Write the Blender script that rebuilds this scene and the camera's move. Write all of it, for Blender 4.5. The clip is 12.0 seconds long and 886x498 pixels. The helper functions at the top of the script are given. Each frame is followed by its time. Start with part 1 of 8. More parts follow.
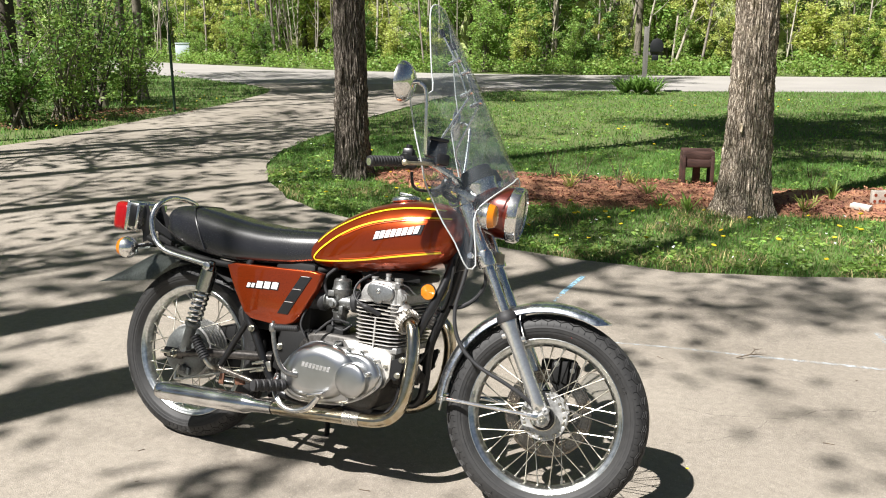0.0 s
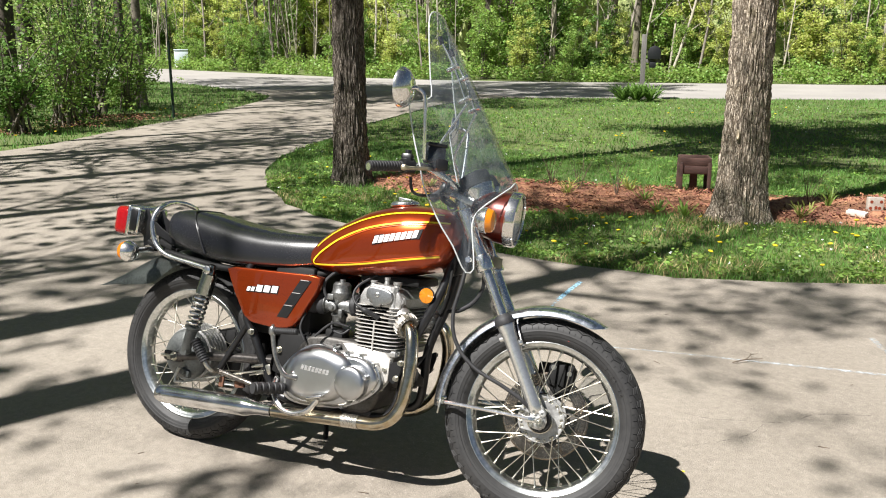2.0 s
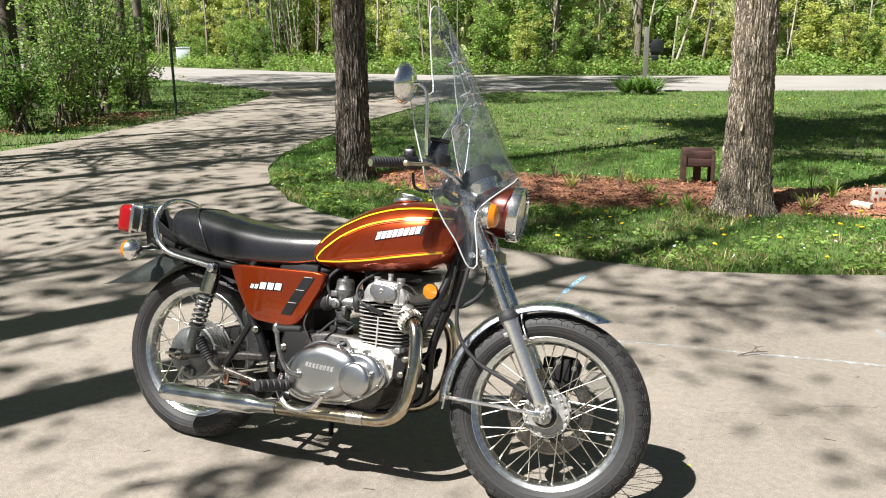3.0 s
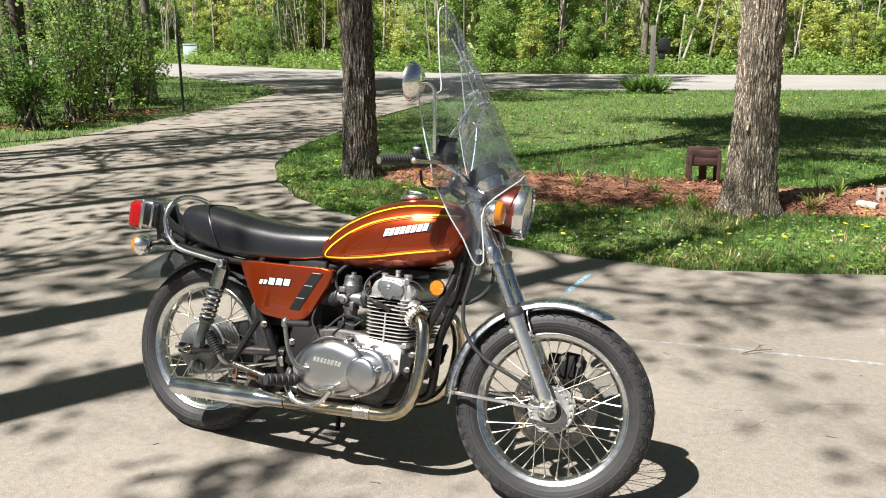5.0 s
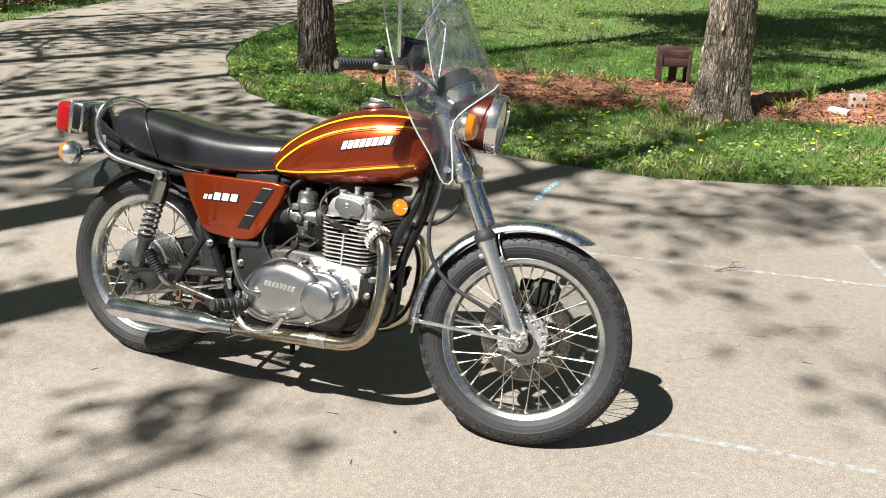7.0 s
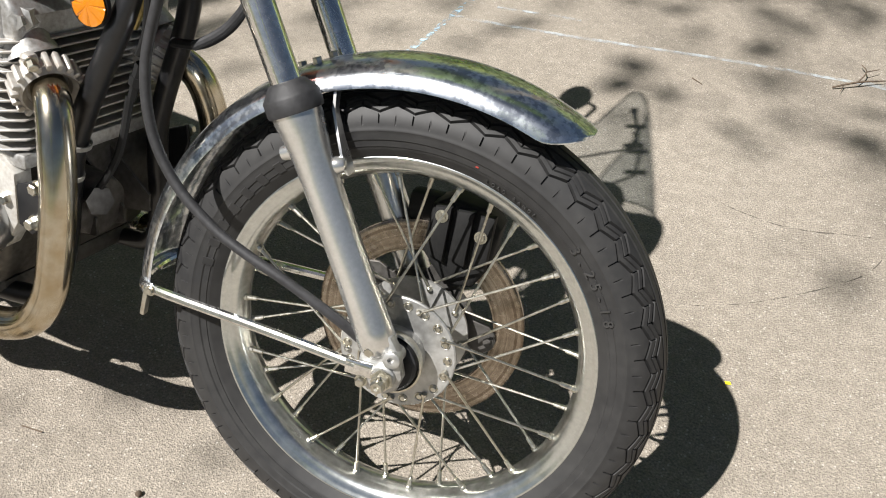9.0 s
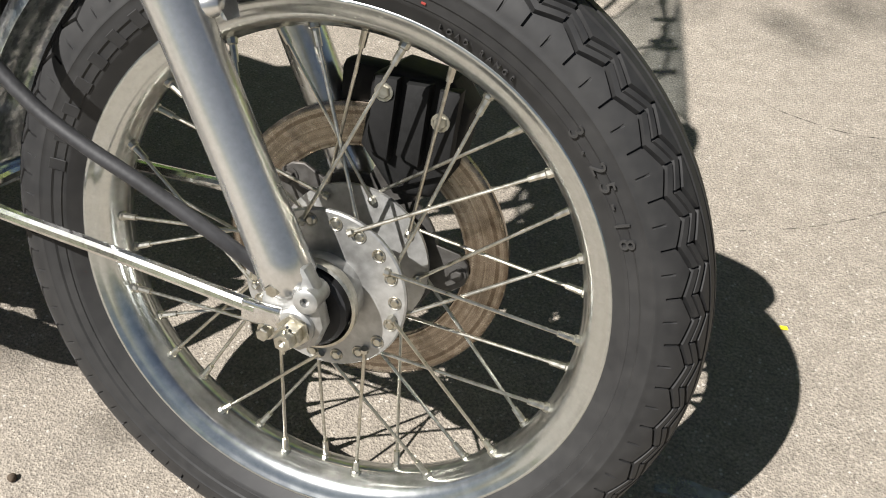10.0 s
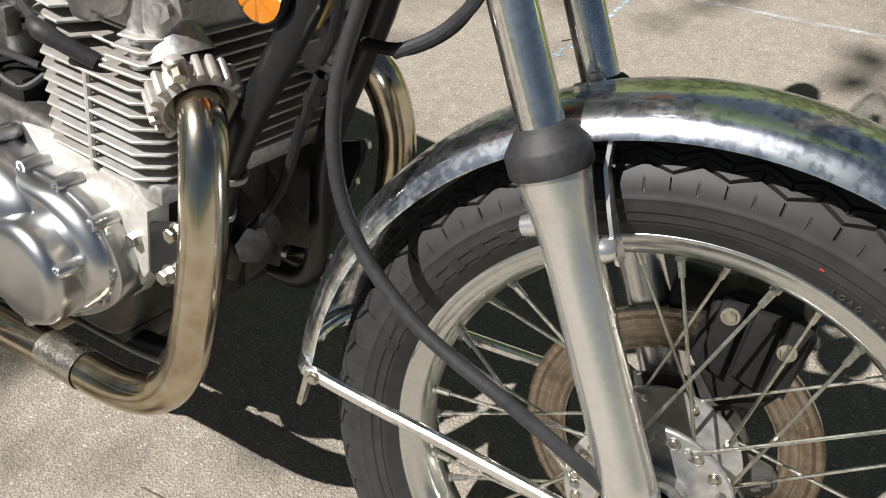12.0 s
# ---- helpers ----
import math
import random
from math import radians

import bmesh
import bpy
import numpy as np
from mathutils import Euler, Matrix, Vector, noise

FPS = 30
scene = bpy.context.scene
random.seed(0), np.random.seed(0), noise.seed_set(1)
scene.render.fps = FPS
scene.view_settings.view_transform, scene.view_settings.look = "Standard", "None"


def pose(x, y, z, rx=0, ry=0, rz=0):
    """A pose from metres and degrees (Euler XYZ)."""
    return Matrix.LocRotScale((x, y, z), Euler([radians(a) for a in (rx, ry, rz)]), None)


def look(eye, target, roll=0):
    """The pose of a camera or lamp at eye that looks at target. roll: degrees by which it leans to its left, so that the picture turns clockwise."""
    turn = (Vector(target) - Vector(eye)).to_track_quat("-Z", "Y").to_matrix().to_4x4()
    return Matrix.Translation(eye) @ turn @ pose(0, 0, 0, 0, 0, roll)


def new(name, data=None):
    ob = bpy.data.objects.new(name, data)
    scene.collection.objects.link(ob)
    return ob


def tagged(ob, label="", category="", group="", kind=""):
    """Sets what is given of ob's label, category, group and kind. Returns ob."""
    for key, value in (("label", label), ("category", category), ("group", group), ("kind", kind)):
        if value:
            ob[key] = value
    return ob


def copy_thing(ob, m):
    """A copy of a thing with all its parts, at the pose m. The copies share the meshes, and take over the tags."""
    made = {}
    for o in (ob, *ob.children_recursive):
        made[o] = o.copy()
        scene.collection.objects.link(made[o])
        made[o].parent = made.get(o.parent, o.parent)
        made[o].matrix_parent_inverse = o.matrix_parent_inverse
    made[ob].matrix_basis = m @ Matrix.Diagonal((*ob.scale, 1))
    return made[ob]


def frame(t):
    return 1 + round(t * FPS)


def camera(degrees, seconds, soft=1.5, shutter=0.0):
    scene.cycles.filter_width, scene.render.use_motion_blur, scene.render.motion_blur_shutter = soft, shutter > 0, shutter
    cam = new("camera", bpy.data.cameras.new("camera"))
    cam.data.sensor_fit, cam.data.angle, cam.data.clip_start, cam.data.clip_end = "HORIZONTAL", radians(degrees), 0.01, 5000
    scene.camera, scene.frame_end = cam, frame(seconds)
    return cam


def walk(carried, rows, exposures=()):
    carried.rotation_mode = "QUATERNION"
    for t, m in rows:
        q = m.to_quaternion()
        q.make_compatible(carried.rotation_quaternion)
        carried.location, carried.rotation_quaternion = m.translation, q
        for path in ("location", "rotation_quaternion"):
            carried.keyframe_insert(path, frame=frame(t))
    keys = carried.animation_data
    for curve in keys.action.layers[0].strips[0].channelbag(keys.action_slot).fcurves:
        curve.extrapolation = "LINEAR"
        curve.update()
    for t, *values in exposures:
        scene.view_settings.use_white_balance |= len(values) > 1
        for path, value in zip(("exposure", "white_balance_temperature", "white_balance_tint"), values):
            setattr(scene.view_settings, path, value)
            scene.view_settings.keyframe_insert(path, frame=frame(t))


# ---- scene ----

cam = camera(54.18, 12.0, soft=1.05)
PATH = [
    (0.0, pose(2.105, -2.324, 1.453, 76.102, -0.044, 24.551)),
    (0.5, pose(2.110, -2.325, 1.453, 76.518, -0.049, 24.579)),
    (1.0, pose(2.117, -2.344, 1.455, 77.060, -0.032, 24.724)),
    (1.5, pose(2.115, -2.352, 1.453, 76.831, -0.193, 24.663)),
    (2.0, pose(2.116, -2.351, 1.452, 76.543, -0.165, 24.444)),
    (2.5, pose(2.118, -2.348, 1.452, 76.154, 0.198, 24.347)),
    (3.0, pose(2.116, -2.345, 1.452, 76.226, 0.438, 24.573)),
    (3.2, pose(2.120, -2.353, 1.452, 76.637, 0.568, 24.541)),
    (5.0, pose(2.125, -2.377, 1.457, 76.086, 0.222, 24.986)),
    (5.5, pose(2.120, -2.367, 1.456, 75.695, 0.291, 25.414)),
    (6.0, pose(2.118, -2.353, 1.454, 74.614, 0.271, 24.998)),
    (6.5, pose(2.091, -2.303, 1.458, 72.099, -0.293, 23.930)),
    (6.7, pose(2.053, -2.256, 1.459, 71.003, -0.687, 23.188)),
    (8.3, pose(1.779, -1.212, 1.349, 57.978, -1.560, 21.964)),
    (8.5, pose(1.739, -1.011, 1.286, 55.817, -1.798, 22.731)),
    (9.0, pose(1.714, -0.599, 1.071, 50.761, -1.730, 25.936)),
    (9.5, pose(1.694, -0.402, 0.855, 48.608, -0.762, 26.978)),
    (10.0, pose(1.682, -0.369, 0.837, 46.984, -0.288, 26.688)),
    (10.5, pose(1.660, -0.290, 0.896, 47.133, 0.200, 26.107)),
    (11.0, pose(1.638, -0.259, 0.921, 47.570, 0.135, 28.836)),
    (11.5, pose(1.547, -0.318, 0.963, 47.723, 0.253, 34.076)),
    (12.0, pose(1.446, -0.390, 0.970, 47.703, -0.103, 34.000)),
]
EXPOSURES = [(0.0, 1.15), (6.7, 1.15), (9.0, 0.98), (10.5, 0.95), (11.0, 0.85), (12.0, 0.86)]
walk(cam, PATH, EXPOSURES)

# ---- light ----
SUN_WAY = Vector((0.47 * math.cos(radians(55)), 0.883 * math.cos(radians(55)), -math.sin(radians(55))))
world = bpy.data.worlds.new("sky")
scene.world = world
world.use_nodes = True
sky = world.node_tree.nodes.new("ShaderNodeTexSky")
sky.sky_type = "NISHITA"
sky.sun_disc = False
sky.sun_elevation = radians(55)
sky.sun_rotation = radians(208)
backing = world.node_tree.nodes["Background"]
backing.inputs["Strength"].default_value = 0.019
world.node_tree.links.new(sky.outputs["Color"], backing.inputs["Color"])
sun = new("sun", bpy.data.lights.new("sun", "SUN"))
sun.data.energy = 5.0
sun.data.angle = radians(0.53)
sun.data.color = (1.0, 0.97, 0.94)
sun.matrix_world = look(-SUN_WAY * 60, (0, 0, 0))


# ---- materials ----
def material(name, colour, rough=0.5, metal=0.0, dark=None, scale=8.0, fine=80.0, amount=0.35, bump=0.1, bump_scale=None,
             rough_var=0.1, coat=0.0, island=False, each=False, detail=6.0, stretch=None, dist=0.002, spec=None):
    """Two scales of noise between two tones, uneven gloss and a fine relief."""
    m = bpy.data.materials.new(name)
    m.use_nodes = True
    nt = m.node_tree
    n, l = nt.nodes, nt.links
    b = n["Principled BSDF"]
    co = n.new("ShaderNodeTexCoord").outputs["Object"]
    if stretch:
        mp = n.new("ShaderNodeMapping")
        mp.inputs["Scale"].default_value = stretch
        l.new(co, mp.inputs["Vector"])
        co = mp.outputs["Vector"]
    big, small = n.new("ShaderNodeTexNoise"), n.new("ShaderNodeTexNoise")
    for t, s in ((big, scale), (small, fine)):
        t.inputs["Scale"].default_value = s
        t.inputs["Detail"].default_value = detail
        l.new(co, t.inputs["Vector"])
    add = n.new("ShaderNodeMath")
    add.operation = "MULTIPLY_ADD"
    add.inputs[1].default_value = 0.5
    l.new(small.outputs["Fac"], add.inputs[0])
    half = n.new("ShaderNodeMath")
    half.operation = "MULTIPLY"
    half.inputs[1].default_value = 0.5
    l.new(big.outputs["Fac"], half.inputs[0])
    l.new(half.outputs[0], add.inputs[2])
    ramp = n.new("ShaderNodeValToRGB")
    dark = dark or tuple(c * (1 - amount) for c in colour)
    ramp.color_ramp.elements[0].position, ramp.color_ramp.elements[0].color = 0.36, (*dark, 1)
    ramp.color_ramp.elements[1].position, ramp.color_ramp.elements[1].color = 0.62, (*colour, 1)
    l.new(add.outputs[0], ramp.inputs["Fac"])
    out = ramp.outputs["Color"]
    if island or each:
        src = n.new("ShaderNodeNewGeometry").outputs["Random Per Island"] if island else n.new("ShaderNodeObjectInfo").outputs["Random"]
        hsv = n.new("ShaderNodeHueSaturation")
        mr = n.new("ShaderNodeMapRange")
        mr.inputs["To Min"].default_value, mr.inputs["To Max"].default_value = 0.6, 1.45
        l.new(src, mr.inputs["Value"])
        l.new(mr.outputs["Result"], hsv.inputs["Value"])
        mh = n.new("ShaderNodeMapRange")
        mh.inputs["To Min"].default_value, mh.inputs["To Max"].default_value = 0.475, 0.52
        l.new(src, mh.inputs["Value"])
        l.new(mh.outputs["Result"], hsv.inputs["Hue"])
        l.new(out, hsv.inputs["Color"])
        out = hsv.outputs["Color"]
    l.new(out, b.inputs["Base Color"])
    b.inputs["Metallic"].default_value = metal
    rr = n.new("ShaderNodeMapRange")
    rr.inputs["To Min"].default_value, rr.inputs["To Max"].default_value = max(rough - rough_var, 0.02), min(rough + rough_var, 1)
    l.new(add.outputs[0], rr.inputs["Value"])
    l.new(rr.outputs["Result"], b.inputs["Roughness"])
    b.inputs["Coat Weight"].default_value = coat
    b.inputs["Coat Roughness"].default_value = 0.03
    if spec is not None:
        b.inputs["Specular IOR Level"].default_value = spec
    if bump:
        bp = n.new("ShaderNodeBump")
        bp.inputs["Strength"].default_value = bump
        bp.inputs["Distance"].default_value = dist
        src = small
        if bump_scale:
            src = n.new("ShaderNodeTexNoise")
            src.inputs["Scale"].default_value = bump_scale
            src.inputs["Detail"].default_value = 4
            l.new(co, src.inputs["Vector"])
        l.new(src.outputs["Fac"], bp.inputs["Height"])
        l.new(bp.outputs["Normal"], b.inputs["Normal"])
    return m


def leaf_material(name, colour, dark, trans=0.35):
    """Leaf blades: a matt face with light that comes through, and a tone of its own for each leaf."""
    m = material(name, colour, 0.55, dark=dark, scale=1.2, fine=14, bump=0, island=True)
    nt = m.node_tree
    n, l = nt.nodes, nt.links
    b = n["Principled BSDF"]
    tr = n.new("ShaderNodeBsdfTranslucent")
    src = b.inputs["Base Color"].links[0].from_socket
    l.new(src, tr.inputs["Color"])
    mix = n.new("ShaderNodeMixShader")
    mix.inputs[0].default_value = trans
    l.new(b.outputs[0], mix.inputs[1])
    l.new(tr.outputs[0], mix.inputs[2])
    l.new(mix.outputs[0], n["Material Output"].inputs["Surface"])
    return m


def clear_material(name, tint, gloss=0.03, haze=0.0):
    """A thin clear sheet: what lies behind shows through, and the sky glints on it."""
    m = bpy.data.materials.new(name)
    m.use_nodes = True
    nt = m.node_tree
    n, l = nt.nodes, nt.links
    tr, gl, mix, fr = n.new("ShaderNodeBsdfTransparent"), n.new("ShaderNodeBsdfGlossy"), n.new("ShaderNodeMixShader"), n.new("ShaderNodeLayerWeight")
    tr.inputs["Color"].default_value = (*tint, 1)
    gl.inputs["Roughness"].default_value = gloss
    fr.inputs["Blend"].default_value = 0.12
    low = n.new("ShaderNodeMath")
    low.operation = "MULTIPLY_ADD"
    low.inputs[1].default_value, low.inputs[2].default_value = 0.5, 0.035
    l.new(fr.outputs["Facing"], low.inputs[0])
    l.new(low.outputs[0], mix.inputs[0])
    l.new(tr.outputs[0], mix.inputs[1])
    l.new(gl.outputs[0], mix.inputs[2])
    last = mix
    if haze:
        fd, m2, nz, mr = n.new("ShaderNodeBsdfDiffuse"), n.new("ShaderNodeMixShader"), n.new("ShaderNodeTexNoise"), n.new("ShaderNodeMapRange")
        tl, df = n.new("ShaderNodeBsdfTranslucent"), n.new("ShaderNodeMixShader")
        tl.inputs["Color"].default_value = fd.inputs["Color"].default_value = (0.82, 0.87, 0.92, 1)
        l.new(fd.outputs[0], df.inputs[1])
        l.new(tl.outputs[0], df.inputs[2])
        nz.inputs["Scale"].default_value = 14
        nz.inputs["Detail"].default_value = 8
        mr.inputs["From Min"].default_value, mr.inputs["From Max"].default_value = 0.35, 0.75
        mr.inputs["To Min"].default_value, mr.inputs["To Max"].default_value = haze * 0.3, haze * 1.8
        l.new(nz.outputs["Fac"], mr.inputs["Value"])
        l.new(mr.outputs["Result"], m2.inputs[0])
        l.new(mix.outputs[0], m2.inputs[1])
        l.new(df.outputs[0], m2.inputs[2])
        last = m2
    l.new(last.outputs[0], n["Material Output"].inputs["Surface"])
    return m


def hazed(m, rough, share):
    """Adds a broad, dull gloss over a sharp one, as fine pitting and polish marks do."""
    n, l = m.node_tree.nodes, m.node_tree.links
    b = n["Principled BSDF"]
    gl, mix, nz, mr = n.new("ShaderNodeBsdfGlossy"), n.new("ShaderNodeMixShader"), n.new("ShaderNodeTexNoise"), n.new("ShaderNodeMapRange")
    gl.inputs["Roughness"].default_value = rough
    l.new(b.inputs["Base Color"].links[0].from_socket, gl.inputs["Color"])
    nz.inputs["Scale"].default_value, nz.inputs["Detail"].default_value = 60, 10
    mr.inputs["From Min"].default_value, mr.inputs["From Max"].default_value = 0.38, 0.66
    mr.inputs["To Min"].default_value, mr.inputs["To Max"].default_value = share * 0.75, min(share * 1.3, 1)
    l.new(n.new("ShaderNodeTexCoord").outputs["Object"], nz.inputs["Vector"])
    l.new(nz.outputs["Fac"], mr.inputs["Value"])
    l.new(mr.outputs["Result"], mix.inputs[0])
    l.new(b.outputs[0], mix.inputs[1])
    l.new(gl.outputs[0], mix.inputs[2])
    l.new(mix.outputs[0], n["Material Output"].inputs["Surface"])
    return m


def lens_material(name, colour, rough=0.08):
    m = material(name, colour, rough, amount=0.15, scale=20, fine=300, bump=0.3, coat=0.6)
    b = m.node_tree.nodes["Principled BSDF"]
    b.inputs["Transmission Weight"].default_value = 0.45
    b.inputs["IOR"].default_value = 1.49
    return m


def asphalt_material():
    m = bpy.data.materials.new("asphalt")
    m.use_nodes = True
    nt = m.node_tree
    n, l = nt.nodes, nt.links
    b = n["Principled BSDF"]
    co = n.new("ShaderNodeTexCoord").outputs["Object"]

    def tex(kind, scale, detail=4):
        t = n.new(kind)
        t.inputs["Scale"].default_value = scale
        if kind == "ShaderNodeTexNoise":
            t.inputs["Detail"].default_value = detail
        l.new(co, t.inputs["Vector"])
        return t

    patches, grit, stones, big = tex("ShaderNodeTexNoise", 0.7, 8), tex("ShaderNodeTexNoise", 260, 9), tex("ShaderNodeTexVoronoi", 380), tex("ShaderNodeTexVoronoi", 210)
    base = n.new("ShaderNodeValToRGB")
    base.color_ramp.elements[0].position, base.color_ramp.elements[0].color = 0.3, (0.230, 0.203, 0.170, 1)
    base.color_ramp.elements[1].position, base.color_ramp.elements[1].color = 0.7, (0.310, 0.278, 0.237, 1)
    l.new(patches.outputs["Fac"], base.inputs["Fac"])

    def blend(kind, fac, a, c):
        mx = n.new("ShaderNodeMix")
        mx.data_type, mx.blend_type = "RGBA", kind
        if isinstance(fac, float):
            mx.inputs[0].default_value = fac
        else:
            l.new(fac, mx.inputs[0])
        for sock, val in ((mx.inputs[6], a), (mx.inputs[7], c)):
            if isinstance(val, tuple):
                sock.default_value = val
            else:
                l.new(val, sock)
        return mx.outputs[2]

    speck = n.new("ShaderNodeValToRGB")
    speck.color_ramp.elements[0].position, speck.color_ramp.elements[0].color = 0.34, (0.57, 0.565, 0.56, 1)
    speck.color_ramp.elements[1].position, speck.color_ramp.elements[1].color = 0.66, (1.30, 1.30, 1.29, 1)
    l.new(grit.outputs["Fac"], speck.inputs["Fac"])
    out = blend("MULTIPLY", 0.75, base.outputs["Color"], speck.outputs["Color"])
    blotch = n.new("ShaderNodeValToRGB")
    blotch.color_ramp.elements[0].position, blotch.color_ramp.elements[0].color = 0.36, (0.80, 0.785, 0.765, 1)
    blotch.color_ramp.elements[1].position, blotch.color_ramp.elements[1].color = 0.64, (1.15, 1.145, 1.135, 1)
    l.new(tex("ShaderNodeTexNoise", 34, 6).outputs["Fac"], blotch.inputs["Fac"])
    out = blend("MULTIPLY", 0.5, out, blotch.outputs["Color"])
    grey = n.new("ShaderNodeSeparateColor")
    l.new(stones.outputs["Color"], grey.inputs[0])
    tone = n.new("ShaderNodeValToRGB")
    tone.color_ramp.elements[0].position, tone.color_ramp.elements[0].color = 0.0, (0.76, 0.75, 0.74, 1)
    tone.color_ramp.elements[1].position, tone.color_ramp.elements[1].color = 1.0, (1.20, 1.185, 1.155, 1)
    l.new(grey.outputs[0], tone.inputs["Fac"])
    out = blend("MULTIPLY", 0.8, out, tone.outputs["Color"])
    grey2 = n.new("ShaderNodeSeparateColor")
    l.new(big.outputs["Color"], grey2.inputs[0])
    pale = n.new("ShaderNodeValToRGB")
    pale.color_ramp.elements[0].position, pale.color_ramp.elements[0].color = 0.945, (0, 0, 0, 1)
    pale.color_ramp.elements[1].position, pale.color_ramp.elements[1].color = 0.965, (1, 1, 1, 1)
    l.new(grey2.outputs[1], pale.inputs["Fac"])
    near = n.new("ShaderNodeMath")
    near.operation = "LESS_THAN"
    near.inputs[1].default_value = 0.42
    l.new(big.outputs["Distance"], near.inputs[0])
    both = n.new("ShaderNodeMath")
    both.operation = "MULTIPLY"
    l.new(pale.outputs["Color"], both.inputs[0])
    l.new(near.outputs[0], both.inputs[1])
    out = blend("MIX", both.outputs[0], out, (0.42, 0.385, 0.335, 1))
    l.new(out, b.inputs["Base Color"])
    b.inputs["Roughness"].default_value = 0.88
    bp = n.new("ShaderNodeBump")
    bp.inputs["Strength"].default_value, bp.inputs["Distance"].default_value = 0.7, 0.002
    l.new(stones.outputs["Distance"], bp.inputs["Height"])
    b2 = n.new("ShaderNodeBump")
    b2.inputs["Strength"].default_value, b2.inputs["Distance"].default_value = 0.5, 0.003
    l.new(grit.outputs["Fac"], b2.inputs["Height"])
    l.new(bp.outputs["Normal"], b2.inputs["Normal"])
    l.new(b2.outputs["Normal"], b.inputs["Normal"])
    return m


def bark_material(name, plate_tone, furrow, moss, across=34.0, along_=6.0):
    """Long narrow bark plates between dark furrows, with paler flakes and a little moss."""
    m = bpy.data.materials.new(name)
    m.use_nodes = True
    n, l = m.node_tree.nodes, m.node_tree.links
    b = n["Principled BSDF"]
    b.inputs["Roughness"].default_value = 0.95
    b.inputs["Specular IOR Level"].default_value = 0.2
    co = n.new("ShaderNodeTexCoord").outputs["Object"]
    bend, warp, add = n.new("ShaderNodeTexNoise"), n.new("ShaderNodeVectorMath"), n.new("ShaderNodeVectorMath")
    bend.inputs["Scale"].default_value, bend.inputs["Detail"].default_value = 9, 5
    l.new(co, bend.inputs["Vector"])
    warp.operation = "SCALE"
    warp.inputs["Scale"].default_value = 0.045
    l.new(bend.outputs["Color"], warp.inputs[0])
    l.new(co, add.inputs[0])
    l.new(warp.outputs[0], add.inputs[1])
    mp = n.new("ShaderNodeMapping")
    mp.inputs["Scale"].default_value = (across, across, along_)
    l.new(add.outputs[0], mp.inputs["Vector"])
    cell, tint, fine = n.new("ShaderNodeTexVoronoi"), n.new("ShaderNodeTexVoronoi"), n.new("ShaderNodeTexNoise")
    cell.feature = "DISTANCE_TO_EDGE"
    for v in (cell, tint):
        v.inputs["Scale"].default_value = 1.0
        l.new(mp.outputs[0], v.inputs["Vector"])
    fine.inputs["Scale"].default_value, fine.inputs["Detail"].default_value = 90, 8
    l.new(co, fine.inputs["Vector"])
    ramp = n.new("ShaderNodeValToRGB")
    ramp.color_ramp.elements[0].position, ramp.color_ramp.elements[0].color = 0.03, (*furrow, 1)
    ramp.color_ramp.elements[1].position, ramp.color_ramp.elements[1].color = 0.22, (*plate_tone, 1)
    l.new(cell.outputs["Distance"], ramp.inputs["Fac"])
    sep, hsv, mr = n.new("ShaderNodeSeparateColor"), n.new("ShaderNodeHueSaturation"), n.new("ShaderNodeMapRange")
    l.new(tint.outputs["Color"], sep.inputs[0])
    mr.inputs["To Min"].default_value, mr.inputs["To Max"].default_value = 0.62, 1.3
    l.new(sep.outputs[0], mr.inputs["Value"])
    l.new(mr.outputs["Result"], hsv.inputs["Value"])
    l.new(ramp.outputs["Color"], hsv.inputs["Color"])
    grain = n.new("ShaderNodeValToRGB")
    grain.color_ramp.elements[0].position, grain.color_ramp.elements[0].color = 0.33, (0.55, 0.53, 0.5, 1)
    grain.color_ramp.elements[1].position, grain.color_ramp.elements[1].color = 0.62, (1.15, 1.15, 1.13, 1)
    l.new(fine.outputs["Fac"], grain.inputs["Fac"])
    mx = n.new("ShaderNodeMix")
    mx.data_type, mx.blend_type = "RGBA", "MULTIPLY"
    mx.inputs[0].default_value = 0.8
    l.new(hsv.outputs["Color"], mx.inputs[6])
    l.new(grain.outputs["Color"], mx.inputs[7])
    spots, reach, m2 = n.new("ShaderNodeTexNoise"), n.new("ShaderNodeValToRGB"), n.new("ShaderNodeMix")
    spots.inputs["Scale"].default_value, spots.inputs["Detail"].default_value = 3.2, 9
    l.new(co, spots.inputs["Vector"])
    reach.color_ramp.elements[0].position, reach.color_ramp.elements[1].position = 0.60, 0.72
    l.new(spots.outputs["Fac"], reach.inputs["Fac"])
    m2.data_type = "RGBA"
    l.new(reach.outputs["Color"], m2.inputs[0])
    l.new(mx.outputs[2], m2.inputs[6])
    m2.inputs[7].default_value = (*moss, 1)
    l.new(m2.outputs[2], b.inputs["Base Color"])
    cut = n.new("ShaderNodeMapRange")
    cut.inputs["From Max"].default_value = 0.28
    l.new(cell.outputs["Distance"], cut.inputs["Value"])
    b1, b2 = n.new("ShaderNodeBump"), n.new("ShaderNodeBump")
    b1.inputs["Strength"].default_value, b1.inputs["Distance"].default_value = 0.8, 0.010
    b2.inputs["Strength"].default_value, b2.inputs["Distance"].default_value = 0.8, 0.008
    l.new(cut.outputs["Result"], b1.inputs["Height"])
    l.new(fine.outputs["Fac"], b2.inputs["Height"])
    l.new(b1.outputs["Normal"], b2.inputs["Normal"])
    l.new(b2.outputs["Normal"], b.inputs["Normal"])
    return m


